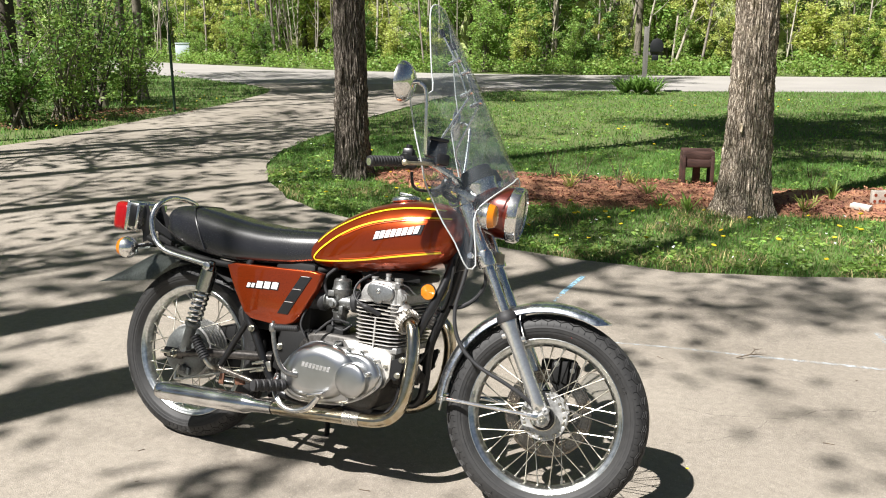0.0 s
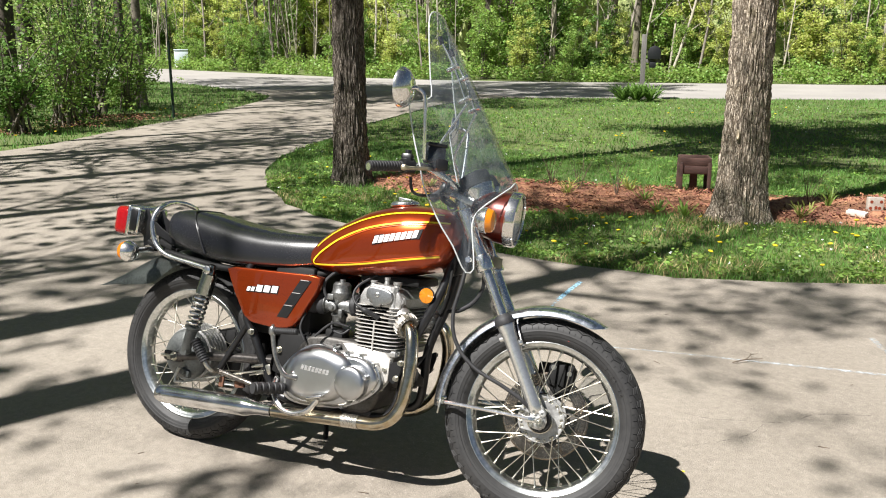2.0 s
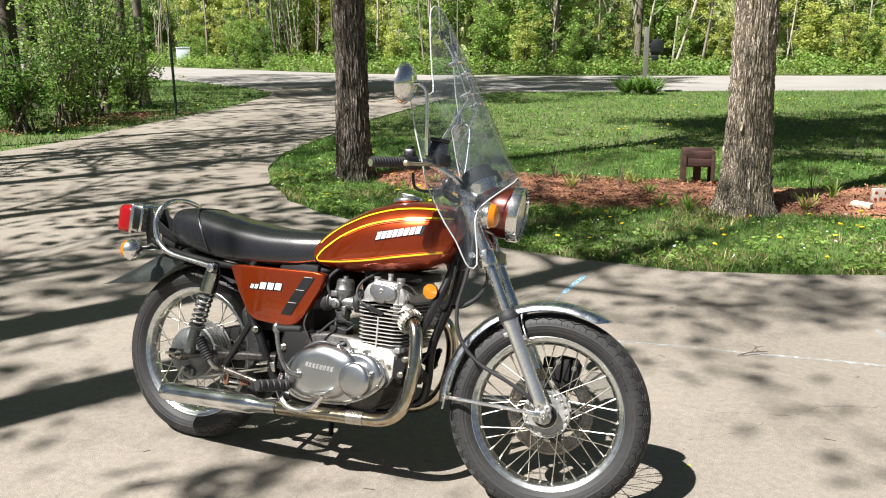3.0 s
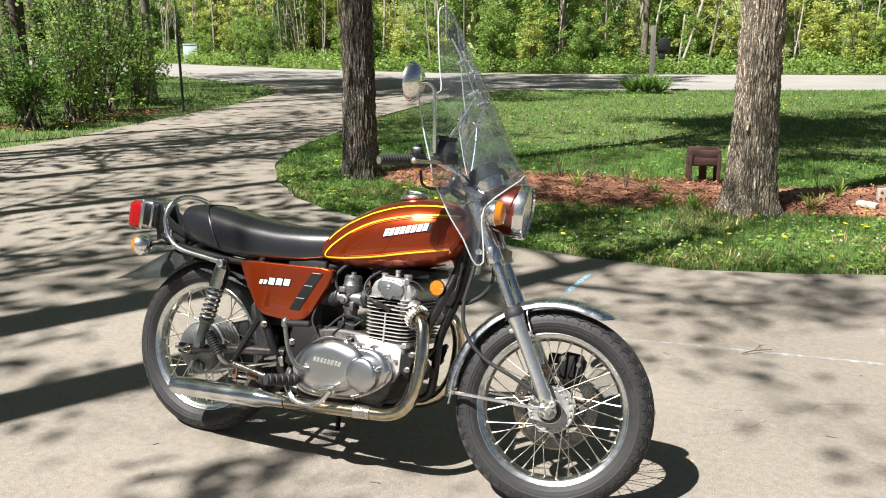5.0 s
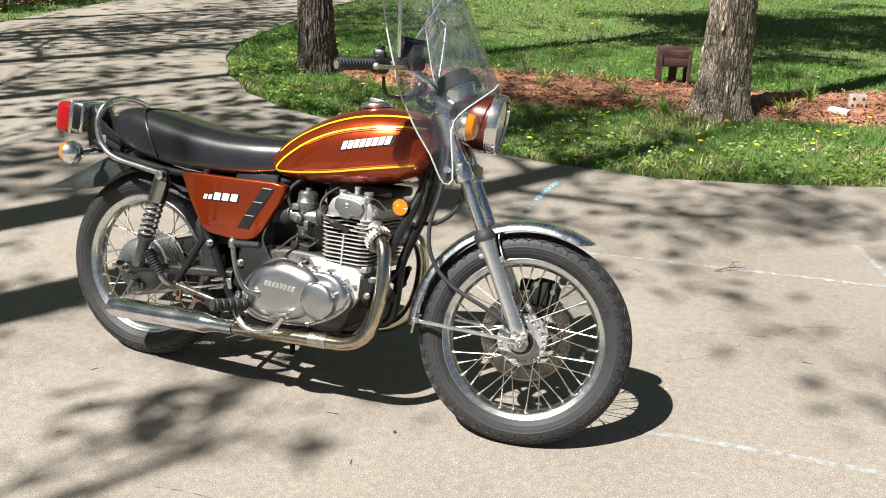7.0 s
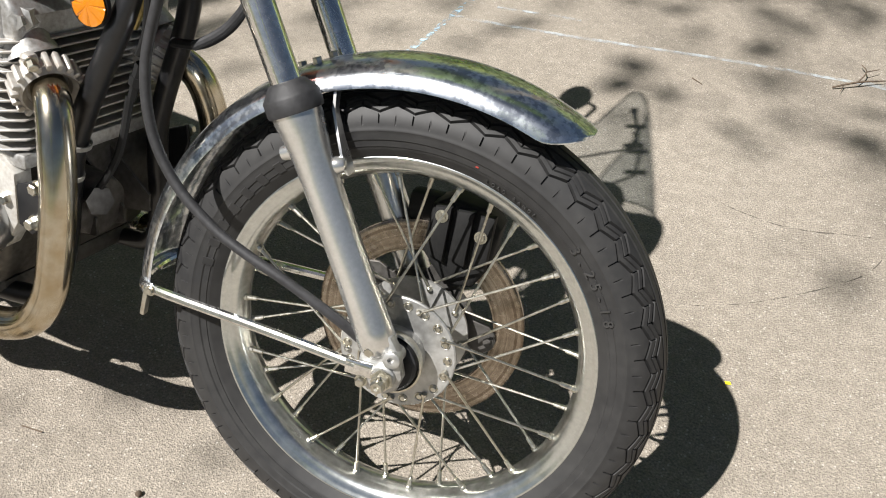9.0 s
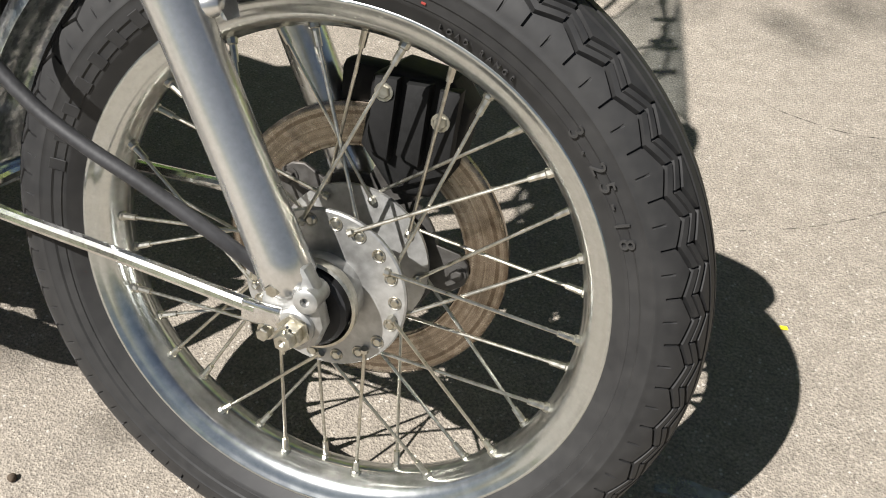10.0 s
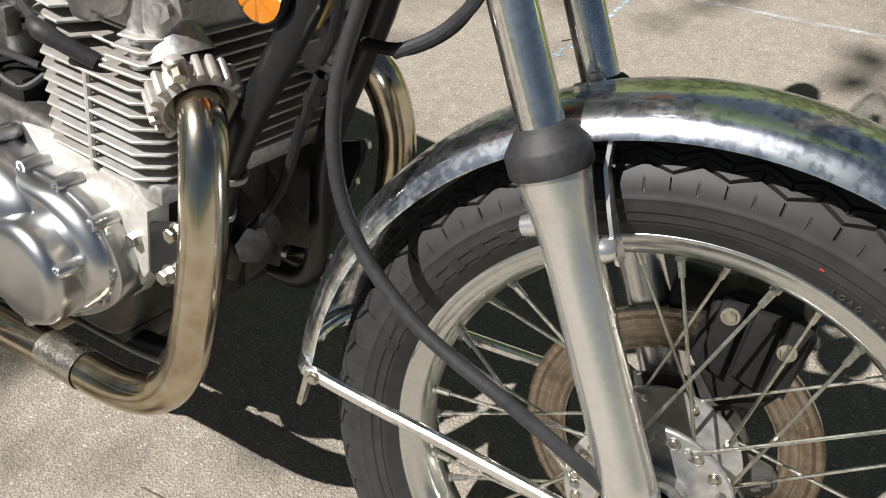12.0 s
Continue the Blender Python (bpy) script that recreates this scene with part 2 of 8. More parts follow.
ASPHALT = asphalt_material()
ROAD = material("pale_road", (0.33, 0.31, 0.285), 0.9, scale=0.5, fine=30, amount=0.25, bump=0.3)
SOIL = material("turf_soil", (0.11, 0.15, 0.035), 0.95, dark=(0.075, 0.09, 0.03), scale=0.8, fine=22, bump=0.8, dist=0.03)
GRASS = leaf_material("grass_blades", (0.18, 0.335, 0.068), (0.078, 0.175, 0.034), 0.4)
DRY = material("dry_grass", (0.42, 0.34, 0.16), 0.9, scale=2, fine=30, island=True)
MULCH = material("red_mulch", (0.36, 0.165, 0.095), 0.95, dark=(0.13, 0.055, 0.036), scale=3, fine=60, island=True, bump=0.6)
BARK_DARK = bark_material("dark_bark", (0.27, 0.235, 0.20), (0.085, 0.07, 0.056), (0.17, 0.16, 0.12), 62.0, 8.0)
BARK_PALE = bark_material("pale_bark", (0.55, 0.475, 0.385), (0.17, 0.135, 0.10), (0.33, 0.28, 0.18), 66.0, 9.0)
WOODS_BARK = material("woods_bark", (0.16, 0.135, 0.105), 0.95, dark=(0.06, 0.05, 0.04), scale=3, fine=25, bump=0.6, each=True)
LEAF_A = leaf_material("spring_leaves", (0.30, 0.43, 0.095), (0.17, 0.28, 0.06), 0.5)
LEAF_B = leaf_material("yellow_green_leaves", (0.54, 0.58, 0.16), (0.36, 0.42, 0.11), 0.5)
LEAF_C = leaf_material("deep_green_leaves", (0.17, 0.295, 0.06), (0.09, 0.17, 0.034), 0.45)
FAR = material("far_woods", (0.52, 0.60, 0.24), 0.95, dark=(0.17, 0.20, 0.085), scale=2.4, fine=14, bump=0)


# ---- mesh helpers ----
def mesh_object(name, verts, faces, mat, parent=None, smooth=False):
    me = bpy.data.meshes.new(name)
    me.from_pydata([tuple(v) for v in verts] if not isinstance(verts, np.ndarray) else verts.tolist(), [], faces if isinstance(faces, list) else faces.tolist())
    me.materials.append(mat)
    if smooth:
        me.shade_smooth()
    me.update()
    ob = new(name, me)
    ob.parent = parent
    return ob


def part(name, bm, mat, parent, label="", angle=35):
    """One mesh under a thing or a part."""
    bmesh.ops.recalc_face_normals(bm, faces=bm.faces)
    me = bpy.data.meshes.new(name)
    bm.to_mesh(me)
    bm.free()
    me.materials.append(mat)
    me.shade_smooth()
    me.set_sharp_from_angle(angle=radians(angle))
    ob = new(name, me)
    ob.parent = parent
    if label:
        tagged(ob, label)
    return ob


def curve_points(pts, step=6, closed=False):
    """A smooth line through the points."""
    p = [Vector(q) for q in pts]
    k = len(p)
    out = []
    for i in range(k if closed else k - 1):
        if closed:
            a, b, c, d = p[i - 1], p[i], p[(i + 1) % k], p[(i + 2) % k]
        else:
            a, b, c, d = p[max(i - 1, 0)], p[i], p[i + 1], p[min(i + 2, k - 1)]
        for j in range(step):
            t = j / step
            out.append(0.5 * (2 * b + (c - a) * t + (2 * a - 5 * b + 4 * c - d) * t * t + (3 * b - a - 3 * c + d) * t ** 3))
    if not closed:
        out.append(p[-1])
    return out


def tube(bm, pts, r, n=10, step=6, closed=False, smooth=True, caps=True):
    """A round bar along a line; r is one radius or one for each point."""
    line = curve_points(pts, step, closed) if smooth and len(pts) > 2 else [Vector(p) for p in pts]
    k = len(line)
    if isinstance(r, (int, float)):
        radii = [r] * k
    else:
        radii = [float(np.interp(i / (k - 1) * (len(r) - 1), range(len(r)), r)) for i in range(k)]
    rings, up = [], None
    for i, p in enumerate(line):
        nx, pv = line[(i + 1) % k] if closed else line[min(i + 1, k - 1)], line[i - 1] if closed else line[max(i - 1, 0)]
        d = (nx - pv).normalized()
        if up is None:
            up = d.orthogonal().normalized()
        else:
            up = (up - d * up.dot(d)).normalized()
        side = d.cross(up)
        rings.append([bm.verts.new(p + radii[i] * (math.cos(a) * up + math.sin(a) * side)) for a in (2 * math.pi * j / n for j in range(n))])
    for i in range(k if closed else k - 1):
        a, b = rings[i], rings[(i + 1) % k]
        for j in range(n):
            bm.faces.new((a[j], a[(j + 1) % n], b[(j + 1) % n], b[j]))
    if caps and not closed:
        bm.faces.new(rings[0][::-1])
        bm.faces.new(rings[-1])
    return bm


def lathe(bm, profile, centre, axis, n=32, closed=False):
    """Turns (along the axis, radius) pairs round an axis. Radius 0 closes an end."""
    c, d = Vector(centre), Vector(axis).normalized()
    u = d.orthogonal().normalized()
    w = d.cross(u)
    rings = []
    for s, r in profile:
        if r < 1e-6:
            rings.append([bm.verts.new(c + d * s)])
        else:
            rings.append([bm.verts.new(c + d * s + r * (math.cos(a) * u + math.sin(a) * w)) for a in (2 * math.pi * j / n for j in range(n))])
    pairs = list(zip(rings, rings[1:])) + ([(rings[-1], rings[0])] if closed else [])
    for a, b in pairs:
        for j in range(n):
            k = (j + 1) % n
            if len(a) == 1 and len(b) == 1:
                continue
            if len(a) == 1:
                bm.faces.new((a[0], b[k], b[j]))
            elif len(b) == 1:
                bm.faces.new((a[j], a[k], b[0]))
            else:
                bm.faces.new((a[j], a[k], b[k], b[j]))
    return bm


def block(bm, size, m, bevel=0.004, seg=2):
    """A box with worn edges at the pose m."""
    tmp = bmesh.new()
    bmesh.ops.create_cube(tmp, size=1)
    bmesh.ops.scale(tmp, vec=size, verts=tmp.verts)
    if bevel:
        bmesh.ops.bevel(tmp, geom=list(tmp.edges), offset=bevel, segments=seg, affect="EDGES", profile=0.5)
    bmesh.ops.transform(tmp, matrix=m, verts=tmp.verts)
    return merge(bm, tmp)


def merge(bm, tmp):
    table = {v: bm.verts.new(v.co) for v in tmp.verts}
    for f in tmp.faces:
        bm.faces.new([table[v] for v in f.verts])
    tmp.free()
    return bm


def plate(bm, outline, y0, y1, bevel=0.004, seg=2, round_steps=0):
    """A slab cut to an outline of (x, z) pairs, from y0 to y1."""
    pts = [(p.x, p.y) for p in curve_points([(x, z, 0) for x, z in outline], round_steps, True)] if round_steps else outline
    tmp = bmesh.new()
    a = [tmp.verts.new((x, y0, z)) for x, z in pts]
    b = [tmp.verts.new((x, y1, z)) for x, z in pts]
    k = len(pts)
    fa, fb = tmp.faces.new(a), tmp.faces.new(b[::-1])
    for i in range(k):
        tmp.faces.new((a[i], a[(i + 1) % k], b[(i + 1) % k], b[i]))
    if bevel:
        bmesh.ops.recalc_face_normals(tmp, faces=tmp.faces)
        bmesh.ops.bevel(tmp, geom=list(fa.edges) + list(fb.edges), offset=bevel, segments=seg, affect="EDGES", profile=0.5)
    return merge(bm, tmp)


# ---- ground ----
LEFT_EDGE = [(-5.2, -14), (-5.0, -6), (-5.6, -2), (-7.3, 2.4), (-8.15, 5.8), (-8.2, 6.7), (-8.8, 8.5), (-9.2, 10.2), (-9.95, 12.8), (-11.3, 16.2), (-12.3, 17.8), (-14.6, 19.6), (-18.4, 21.8), (-23, 24), (-40, 30.5), (-90, 47)]
ISLAND_EDGE = [(30, 34), (12, 27), (3.1, 23.5), (-1.9, 21.7), (-4.7, 20.6), (-6.1, 19.6), (-6.7, 18.2), (-6.5, 16), (-5.97, 13.1), (-5.7, 11.5), (-5.06, 9.25), (-4.47, 7.04), (-3.9, 5.9), (-3.17, 4.92), (-2.44, 4.2), (-1.9, 3.84), (-1.47, 3.66), (-0.6, 3.38), (0.21, 3.2), (0.6, 3.13), (1.26, 3.1), (1.92, 3.26), (2.45, 3.48), (4.5, 4.5), (9, 6.2), (16, 7.5)]
ROAD_FAR = [(-90, 57), (-36, 36.2), (-25.5, 32.4), (-17.4, 29.6), (-12.8, 28.9), (-7.4, 29.6), (3.4, 32.6), (12, 35.5), (30, 43)]


def inside(x, y, poly):
    r = np.zeros(np.shape(x), bool)
    for (x0, y0), (x1, y1) in zip(poly, poly[1:] + poly[:1]):
        hit = (y0 > y) != (y1 > y)
        with np.errstate(divide="ignore", invalid="ignore"):
            r ^= hit & (x < (x1 - x0) * (y - y0) / (y1 - y0 if y1 != y0 else 1e-9) + x0)
    return r


def flat_sheet(name, outline, z, mat, wobble=0.03, cell=0.25, depth=0.05):
    """A paved sheet with a ragged edge and some thickness."""
    pts = []
    closed = outline + outline[:1]
    for (x0, y0), (x1, y1) in zip(closed, closed[1:]):
        k = max(1, min(60, int(math.hypot(x1 - x0, y1 - y0) / cell)))
        for i in range(k):
            x, y = x0 + (x1 - x0) * i / k, y0 + (y1 - y0) * i / k
            pts.append((x + wobble * noise.noise((x * 3, y * 3, 1)), y + wobble * noise.noise((x * 3, y * 3, 9))))
    bm = bmesh.new()
    top = [bm.verts.new((x, y, z)) for x, y in pts]
    low = [bm.verts.new((x, y, z - depth)) for x, y in pts]
    f = bm.faces.new(top)
    for i in range(len(pts)):
        j = (i + 1) % len(pts)
        bm.faces.new((top[i], low[i], low[j], top[j]))
    bmesh.ops.triangulate(bm, faces=[f])
    me = bpy.data.meshes.new(name)
    bmesh.ops.recalc_face_normals(bm, faces=bm.faces)
    bm.to_mesh(me)
    bm.free()
    me.materials.append(mat)
    return new(name, me)


ground = mesh_object("ground", [(-1500, -1500, -0.02), (1500, -1500, -0.02), (1500, 1500, -0.02), (-1500, 1500, -0.02)], [(0, 1, 2, 3)], SOIL)
tagged(ground, "green lawn and soil reaching to the woods", "ground", kind="structure")
DRIVE = LEFT_EDGE[:12] + [(-14.6, 19.6), (-12.8, 20.7), (-9, 21.5), (-5.4, 20.2)] + ISLAND_EDGE[5:] + [(16, -14)]
driveway = flat_sheet("driveway", DRIVE, 0.0, ASPHALT)
tagged(driveway, "worn grey-tan asphalt driveway dappled with tree shade", "driveway", kind="structure")
ROADWAY = [(-90, 47), (-40, 30.5), (-23, 24), (-18.4, 21.8), (-14.6, 19.6), (-12.8, 20.7), (-9, 21.5), (-5.4, 20.2), (-4.7, 20.6), (-1.9, 21.7), (3.1, 23.5), (12, 27), (30, 34), (30, 43), (12, 35.5), (3.4, 32.6), (-7.4, 29.6), (-12.8, 28.9), (-17.4, 29.6), (-25.5, 32.4), (-36, 36.2), (-90, 57)]
road = flat_sheet("road", ROADWAY, -0.004, ROAD, cell=1.0)
tagged(road, "pale sunlit paved road at the edge of the woods", "road", kind="structure")

# ---- trees and plants ----
def leaf_cloud(clumps, count, size, seed, flat=0.5):
    """Leaf blades scattered through clumps of (centre, radius): four-cornered, folded a little, all ways up."""
    rng = np.random.default_rng(seed)
    c = np.array([k[0] for k in clumps], float)
    r = np.array([k[1] for k in clumps], float)
    pick = rng.choice(len(c), count, p=r ** 2 / (r ** 2).sum())
    d = rng.normal(size=(count, 3))
    d /= np.linalg.norm(d, axis=1)[:, None]
    at = c[pick] + d * (r[pick] * rng.random(count) ** 0.45)[:, None] * np.array([1, 1, 0.8])
    u = rng.normal(size=(count, 3)) * np.array([1, 1, flat])
    u /= np.linalg.norm(u, axis=1)[:, None]
    w = np.cross(u, rng.normal(size=(count, 3)))
    w /= np.linalg.norm(w, axis=1)[:, None]
    s = (size * (0.55 + 0.9 * rng.random(count)))[:, None]
    v = np.stack([at - u * s, at + w * s * 0.55, at + u * s, at - w * s * 0.55], 1).reshape(-1, 3)
    return v, np.arange(count * 4).reshape(-1, 4)


def bark_trunk(bm, base, top, r0, r1, flare, rings=220, around=160, ridge=0.017, seed=0, bend=0.05):
    """A tapered trunk with root flare and long, broken bark ridges."""
    a, b = Vector(base), Vector(top)
    rows = []
    for i in range(rings + 1):
        t = (i / rings) ** 1.6
        z = t * (b - a).length
        p = a.lerp(b, t) + Vector((bend * math.sin(t * 5 + seed), bend * math.cos(t * 4 + seed), 0)) * t
        r = r0 + (r1 - r0) * t + flare * math.exp(-z / 0.30)
        row = []
        for j in range(around):
            th = 2 * math.pi * j / around
            roots = flare * 0.5 * math.exp(-z / 0.15) * math.cos(5 * th + seed)
            q = (math.cos(th) * 12, math.sin(th) * 12, z * 7.0 + seed)
            rough = ridge * (abs(noise.noise(q)) * 2.4 - 0.5) + ridge * 0.5 * noise.noise((q[0] * 2.3, q[1] * 2.3, z * 16 + seed))
            lump = r * 0.07 * noise.noise((math.cos(th) * 1.2, math.sin(th) * 1.2, z * 1.4 + seed))
            rr = r + roots + rough + lump
            row.append(bm.verts.new(p + Vector((rr * math.cos(th), rr * math.sin(th), 0))))
        rows.append(row)
    for x, y in zip(rows, rows[1:]):
        for j in range(around):
            bm.faces.new((x[j], x[(j + 1) % around], y[(j + 1) % around], y[j]))
    bm.faces.new(rows[-1])
    return bm


def limbs(bm, start, way, length, r, depth, rng, tips):
    """Forking limbs; the ends are kept for the leaves."""
    p, d = Vector(start), Vector(way).normalized()
    pts, rad = [p.copy()], [r]
    for i in range(4):
        d = (d + Vector(rng.normal(size=3)) * 0.22 + Vector((0, 0, 0.06))).normalized()
        p = p + d * length / 4
        pts.append(p.copy())
        rad.append(r * (1 - 0.16 * (i + 1)))
    tube(bm, pts, rad, 6 if depth > 1 else 4, 2, caps=False)
    if depth == 0:
        tips.append((tuple(p), length * 0.55))
        return
    tips.append((tuple(p), length * 0.35))
    for i in range(3 if depth > 1 else 2):
        q = pts[rng.integers(2, 5)]
        limbs(bm, q, d + Vector(rng.normal(size=3)) * 0.75, length * (0.55 + 0.2 * rng.random()), rad[-1] * 0.75, depth - 1, rng, tips)


def tall_tree(name, base, top, r0, r1, flare, bark, leaf, label, seed, boughs=8, first=0.5, leaves=5000, size=0.07, reach=2.6, fine=True, group=""):
    """A tree: bark trunk with limbs, and a thin spring crown."""
    ob = new(name)
    ob.location = base
    rng = np.random.default_rng(seed)
    end = Vector(top) - Vector(base)
    bm = bmesh.new()
    if fine:
        bark_trunk(bm, (0, 0, -0.05), end, r0, r1, flare, seed=seed)
    else:
        bark_trunk(bm, (0, 0, -0.05), end, r0, r1, flare, 24, 14, 0.006, seed, 0.12)
    tips = []
    for i in range(boughs):
        t = first + (0.97 - first) * i / max(boughs - 1, 1)
        a = rng.random() * 6.28
        limbs(bm, end * t, (math.cos(a), math.sin(a), 0.5 + 0.6 * t), reach * (1.15 - 0.5 * t), r0 * 0.33 * (1.2 - 0.6 * t), 2, rng, tips)
    part("trunk", bm, bark, ob, angle=80)
    v, f = leaf_cloud(tips, leaves, size, seed)
    mesh_object("crown", v, f, leaf, ob)
    tagged(ob, label, "tree", group)
    return ob


def shrub(name, base, high, wide, leaf, label, seed, stems=9, leaves=4500, size=0.05, group=""):
    """A loose shrub: thin forking stems and uneven clumps of small leaves."""
    ob = new(name)
    ob.location = base
    rng = np.random.default_rng(seed)
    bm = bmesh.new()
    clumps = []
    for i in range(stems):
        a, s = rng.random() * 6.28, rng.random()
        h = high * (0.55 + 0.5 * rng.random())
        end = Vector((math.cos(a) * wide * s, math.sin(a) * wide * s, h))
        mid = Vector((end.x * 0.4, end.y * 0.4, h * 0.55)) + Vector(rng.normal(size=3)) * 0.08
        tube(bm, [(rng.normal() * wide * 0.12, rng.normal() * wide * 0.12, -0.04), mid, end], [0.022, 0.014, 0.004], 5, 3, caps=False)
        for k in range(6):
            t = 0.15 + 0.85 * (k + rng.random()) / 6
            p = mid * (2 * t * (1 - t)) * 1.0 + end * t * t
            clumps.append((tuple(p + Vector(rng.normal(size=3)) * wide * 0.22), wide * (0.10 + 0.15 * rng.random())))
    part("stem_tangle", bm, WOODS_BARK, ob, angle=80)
    v, f = leaf_cloud(clumps, leaves, size, seed)
    v[:, 2] = np.abs(v[:, 2])
    mesh_object("leaves", v, f, leaf, ob)
    tagged(ob, label, "shrub", group)
    return ob


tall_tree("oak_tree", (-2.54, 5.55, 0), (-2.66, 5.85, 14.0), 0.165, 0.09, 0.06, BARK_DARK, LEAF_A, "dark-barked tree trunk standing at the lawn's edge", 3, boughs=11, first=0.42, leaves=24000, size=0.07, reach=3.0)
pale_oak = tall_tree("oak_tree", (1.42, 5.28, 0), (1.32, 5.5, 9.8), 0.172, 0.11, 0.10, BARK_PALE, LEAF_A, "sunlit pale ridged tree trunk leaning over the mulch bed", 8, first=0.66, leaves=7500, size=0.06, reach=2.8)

bm = bmesh.new()
lathe(bm, [(-0.05, 0.03), (0.004, 0.028), (0.012, 0.022), (0.006, 0.012), (0.0, 0)], (0, -0.015, 0), (0, -1, 0.1), 16)
knot = part("knot", bm, material("knot_wood", (0.62, 0.52, 0.38), 0.9, scale=20, fine=90, bump=0.3), pale_oak, "pale healed branch scar", 60)
knot.location = (-0.045, -0.165, 0.72)
knot.scale = (0.5, 1.0, 1.5)

# trees behind the camera and to its side, whose shade falls on the drive
SHADE = [(-3.3, -2.65, 0.24, 11, 12), (-2.25, -2.95, 0.21, 12, 11.4), (-9.3, 2.2, 0.14, 13, 15), (-9.9, 4.4, 0.11, 14, 14), (-10.6, -0.6, 0.15, 15, 15), (-12.6, 6.2, 0.13, 16, 14), (-9.0, -2.2, 0.14, 19, 15), (-13.6, 10.6, 0.13, 20, 14), (-14.8, 13.6, 0.12, 21, 14), (-6.2, -7.4, 0.15, 22, 11), (4.6, -8.2, 0.15, 17, 11), (-6.4, -1.6, 0.14, 24, 15), (-7.6, 0.4, 0.14, 25, 14), (-8.2, 3.0, 0.11, 27, 9), (-17.6, 13.6, 0.16, 28, 15), (-19.6, 15.0, 0.16, 29, 15), (-22.5, 17.0, 0.16, 30, 16), (-12.2, 9.4, 0.12, 31, 30), (-12.0, 11.4, 0.08, 32, 19), (-12.6, 13.2, 0.10, 33, 18), (-15.4, 15.6, 0.12, 34, 17), (-14.2, 11.6, 0.16, 37, 29), (-16.6, 12.0, 0.16, 38, 27), (-5.3, -3.6, 0.10, 39, 10)]
LEAFY = {20: 2600, 21: 2800, 15: 220, 19: 220, 24: 1100, 25: 500, 28: 2600, 29: 2600, 30: 2600, 31: 7000, 32: 4000, 33: 4000, 34: 3500, 37: 8000, 38: 7000, 39: 900}
for i, (x, y, r, sd, h) in enumerate(SHADE):
    shade = tall_tree("maple_tree", (x, y, 0), (x + 0.3 * math.sin(sd), y + 0.3 * math.cos(sd), h), r, r * 0.45, 0.05, WOODS_BARK, LEAF_A, "slender tree in young leaf beside the driveway", sd, 10, 0.42 if i > 1 else 0.64, LEAFY.get(sd, 800) if i > 1 else 2200, 0.10 if i > 1 else 0.052, 2.8 if i > 1 else 2.2, False, "trees round the driveway")

    if i == 1:
        # a long low bough that reaches out over the drive
        rng = np.random.default_rng(7)
        bm, tips = bmesh.new(), []
        for way in ((1.0, 0.0, 0.25), (0.8, 0.5, 0.2)):
            limbs(bm, (0.05, 0, 7.9), way, 1.25, 0.02, 1, rng, tips)
        part("bough", bm, WOODS_BARK, shade, angle=80)
        v, f = leaf_cloud(tips, 170, 0.06, 8)
        tagged(mesh_object("leaf_spray", v, f, LEAF_A, shade), kind="stuff")

tall_tree("maple_tree", (-1.95, -4.95, 0), (-1.9, -4.9, 7.4), 0.055, 0.02, 0.03, WOODS_BARK, LEAF_A, "thin young tree beside the driveway", 35, 5, 0.84, 170, 0.05, 0.65, False, "trees round the driveway")
tall_tree("maple_tree", (-3.5, -5.1, 0), (-3.45, -5.05, 9), 0.06, 0.02, 0.03, WOODS_BARK, LEAF_A, "thin young tree beside the driveway", 36, 7, 0.72, 280, 0.055, 1.3, False, "trees round the driveway")

# shrubs beside the drive
for i, (x, y, h, w, lf) in enumerate([(-9.9, 7.6, 1.5, 0.9, LEAF_C), (-10.3, 8.9, 2.4, 1.2, LEAF_A), (-11.2, 10.3, 2.8, 1.3, LEAF_C), (-11.9, 12.1, 1.7, 1.0, LEAF_A), (-12.6, 8.6, 3.6, 1.5, LEAF_A), (-13.6, 12.4, 3.4, 1.5, LEAF_C), (-15.2, 10.2, 3.8, 1.7, LEAF_A), (-16.5, 14.5, 3.6, 1.7, LEAF_A), (-11.4, 7.0, 2.4, 1.2, LEAF_A)]):
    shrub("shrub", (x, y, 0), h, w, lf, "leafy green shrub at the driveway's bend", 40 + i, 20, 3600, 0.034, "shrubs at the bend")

# the woods beyond the road: a few kinds, set many times
rng = np.random.default_rng(5)
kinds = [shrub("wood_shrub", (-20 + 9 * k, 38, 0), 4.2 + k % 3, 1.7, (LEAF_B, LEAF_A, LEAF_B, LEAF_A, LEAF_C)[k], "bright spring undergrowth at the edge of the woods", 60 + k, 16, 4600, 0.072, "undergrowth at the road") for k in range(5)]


def road_y(x):
    return float(np.interp(x, [p[0] for p in ROAD_FAR], [p[1] for p in ROAD_FAR]))


for i in range(112):
    x = -44 + 68 * rng.random()
    back = 0.5 + 1.2 * rng.random() if i < 60 else 1.5 + 11 * rng.random()
    s = (0.38 + 0.22 * rng.random()) if i < 60 else 0.6 + 0.05 * back + 0.3 * rng.random()
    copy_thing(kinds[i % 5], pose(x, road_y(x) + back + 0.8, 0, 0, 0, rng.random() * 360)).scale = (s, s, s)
# low growth right at the road's edge
g = np.random.default_rng(15)
clumps = []
for i in range(420):
    x = -44 + 66 * g.random()
    back = 0.3 + 3.0 * g.random() ** 1.5
    clumps.append(((x, road_y(x) + back, 0.15 + 0.25 * back * g.random()), 0.35 + 0.25 * g.random()))
v, f = leaf_cloud(clumps, 46000, 0.060, 16)
v[:, 2] = np.abs(v[:, 2])
tagged(mesh_object("verge_growth", v, f, LEAF_A), "low bright growth along the road's far edge", "undergrowth", kind="stuff")
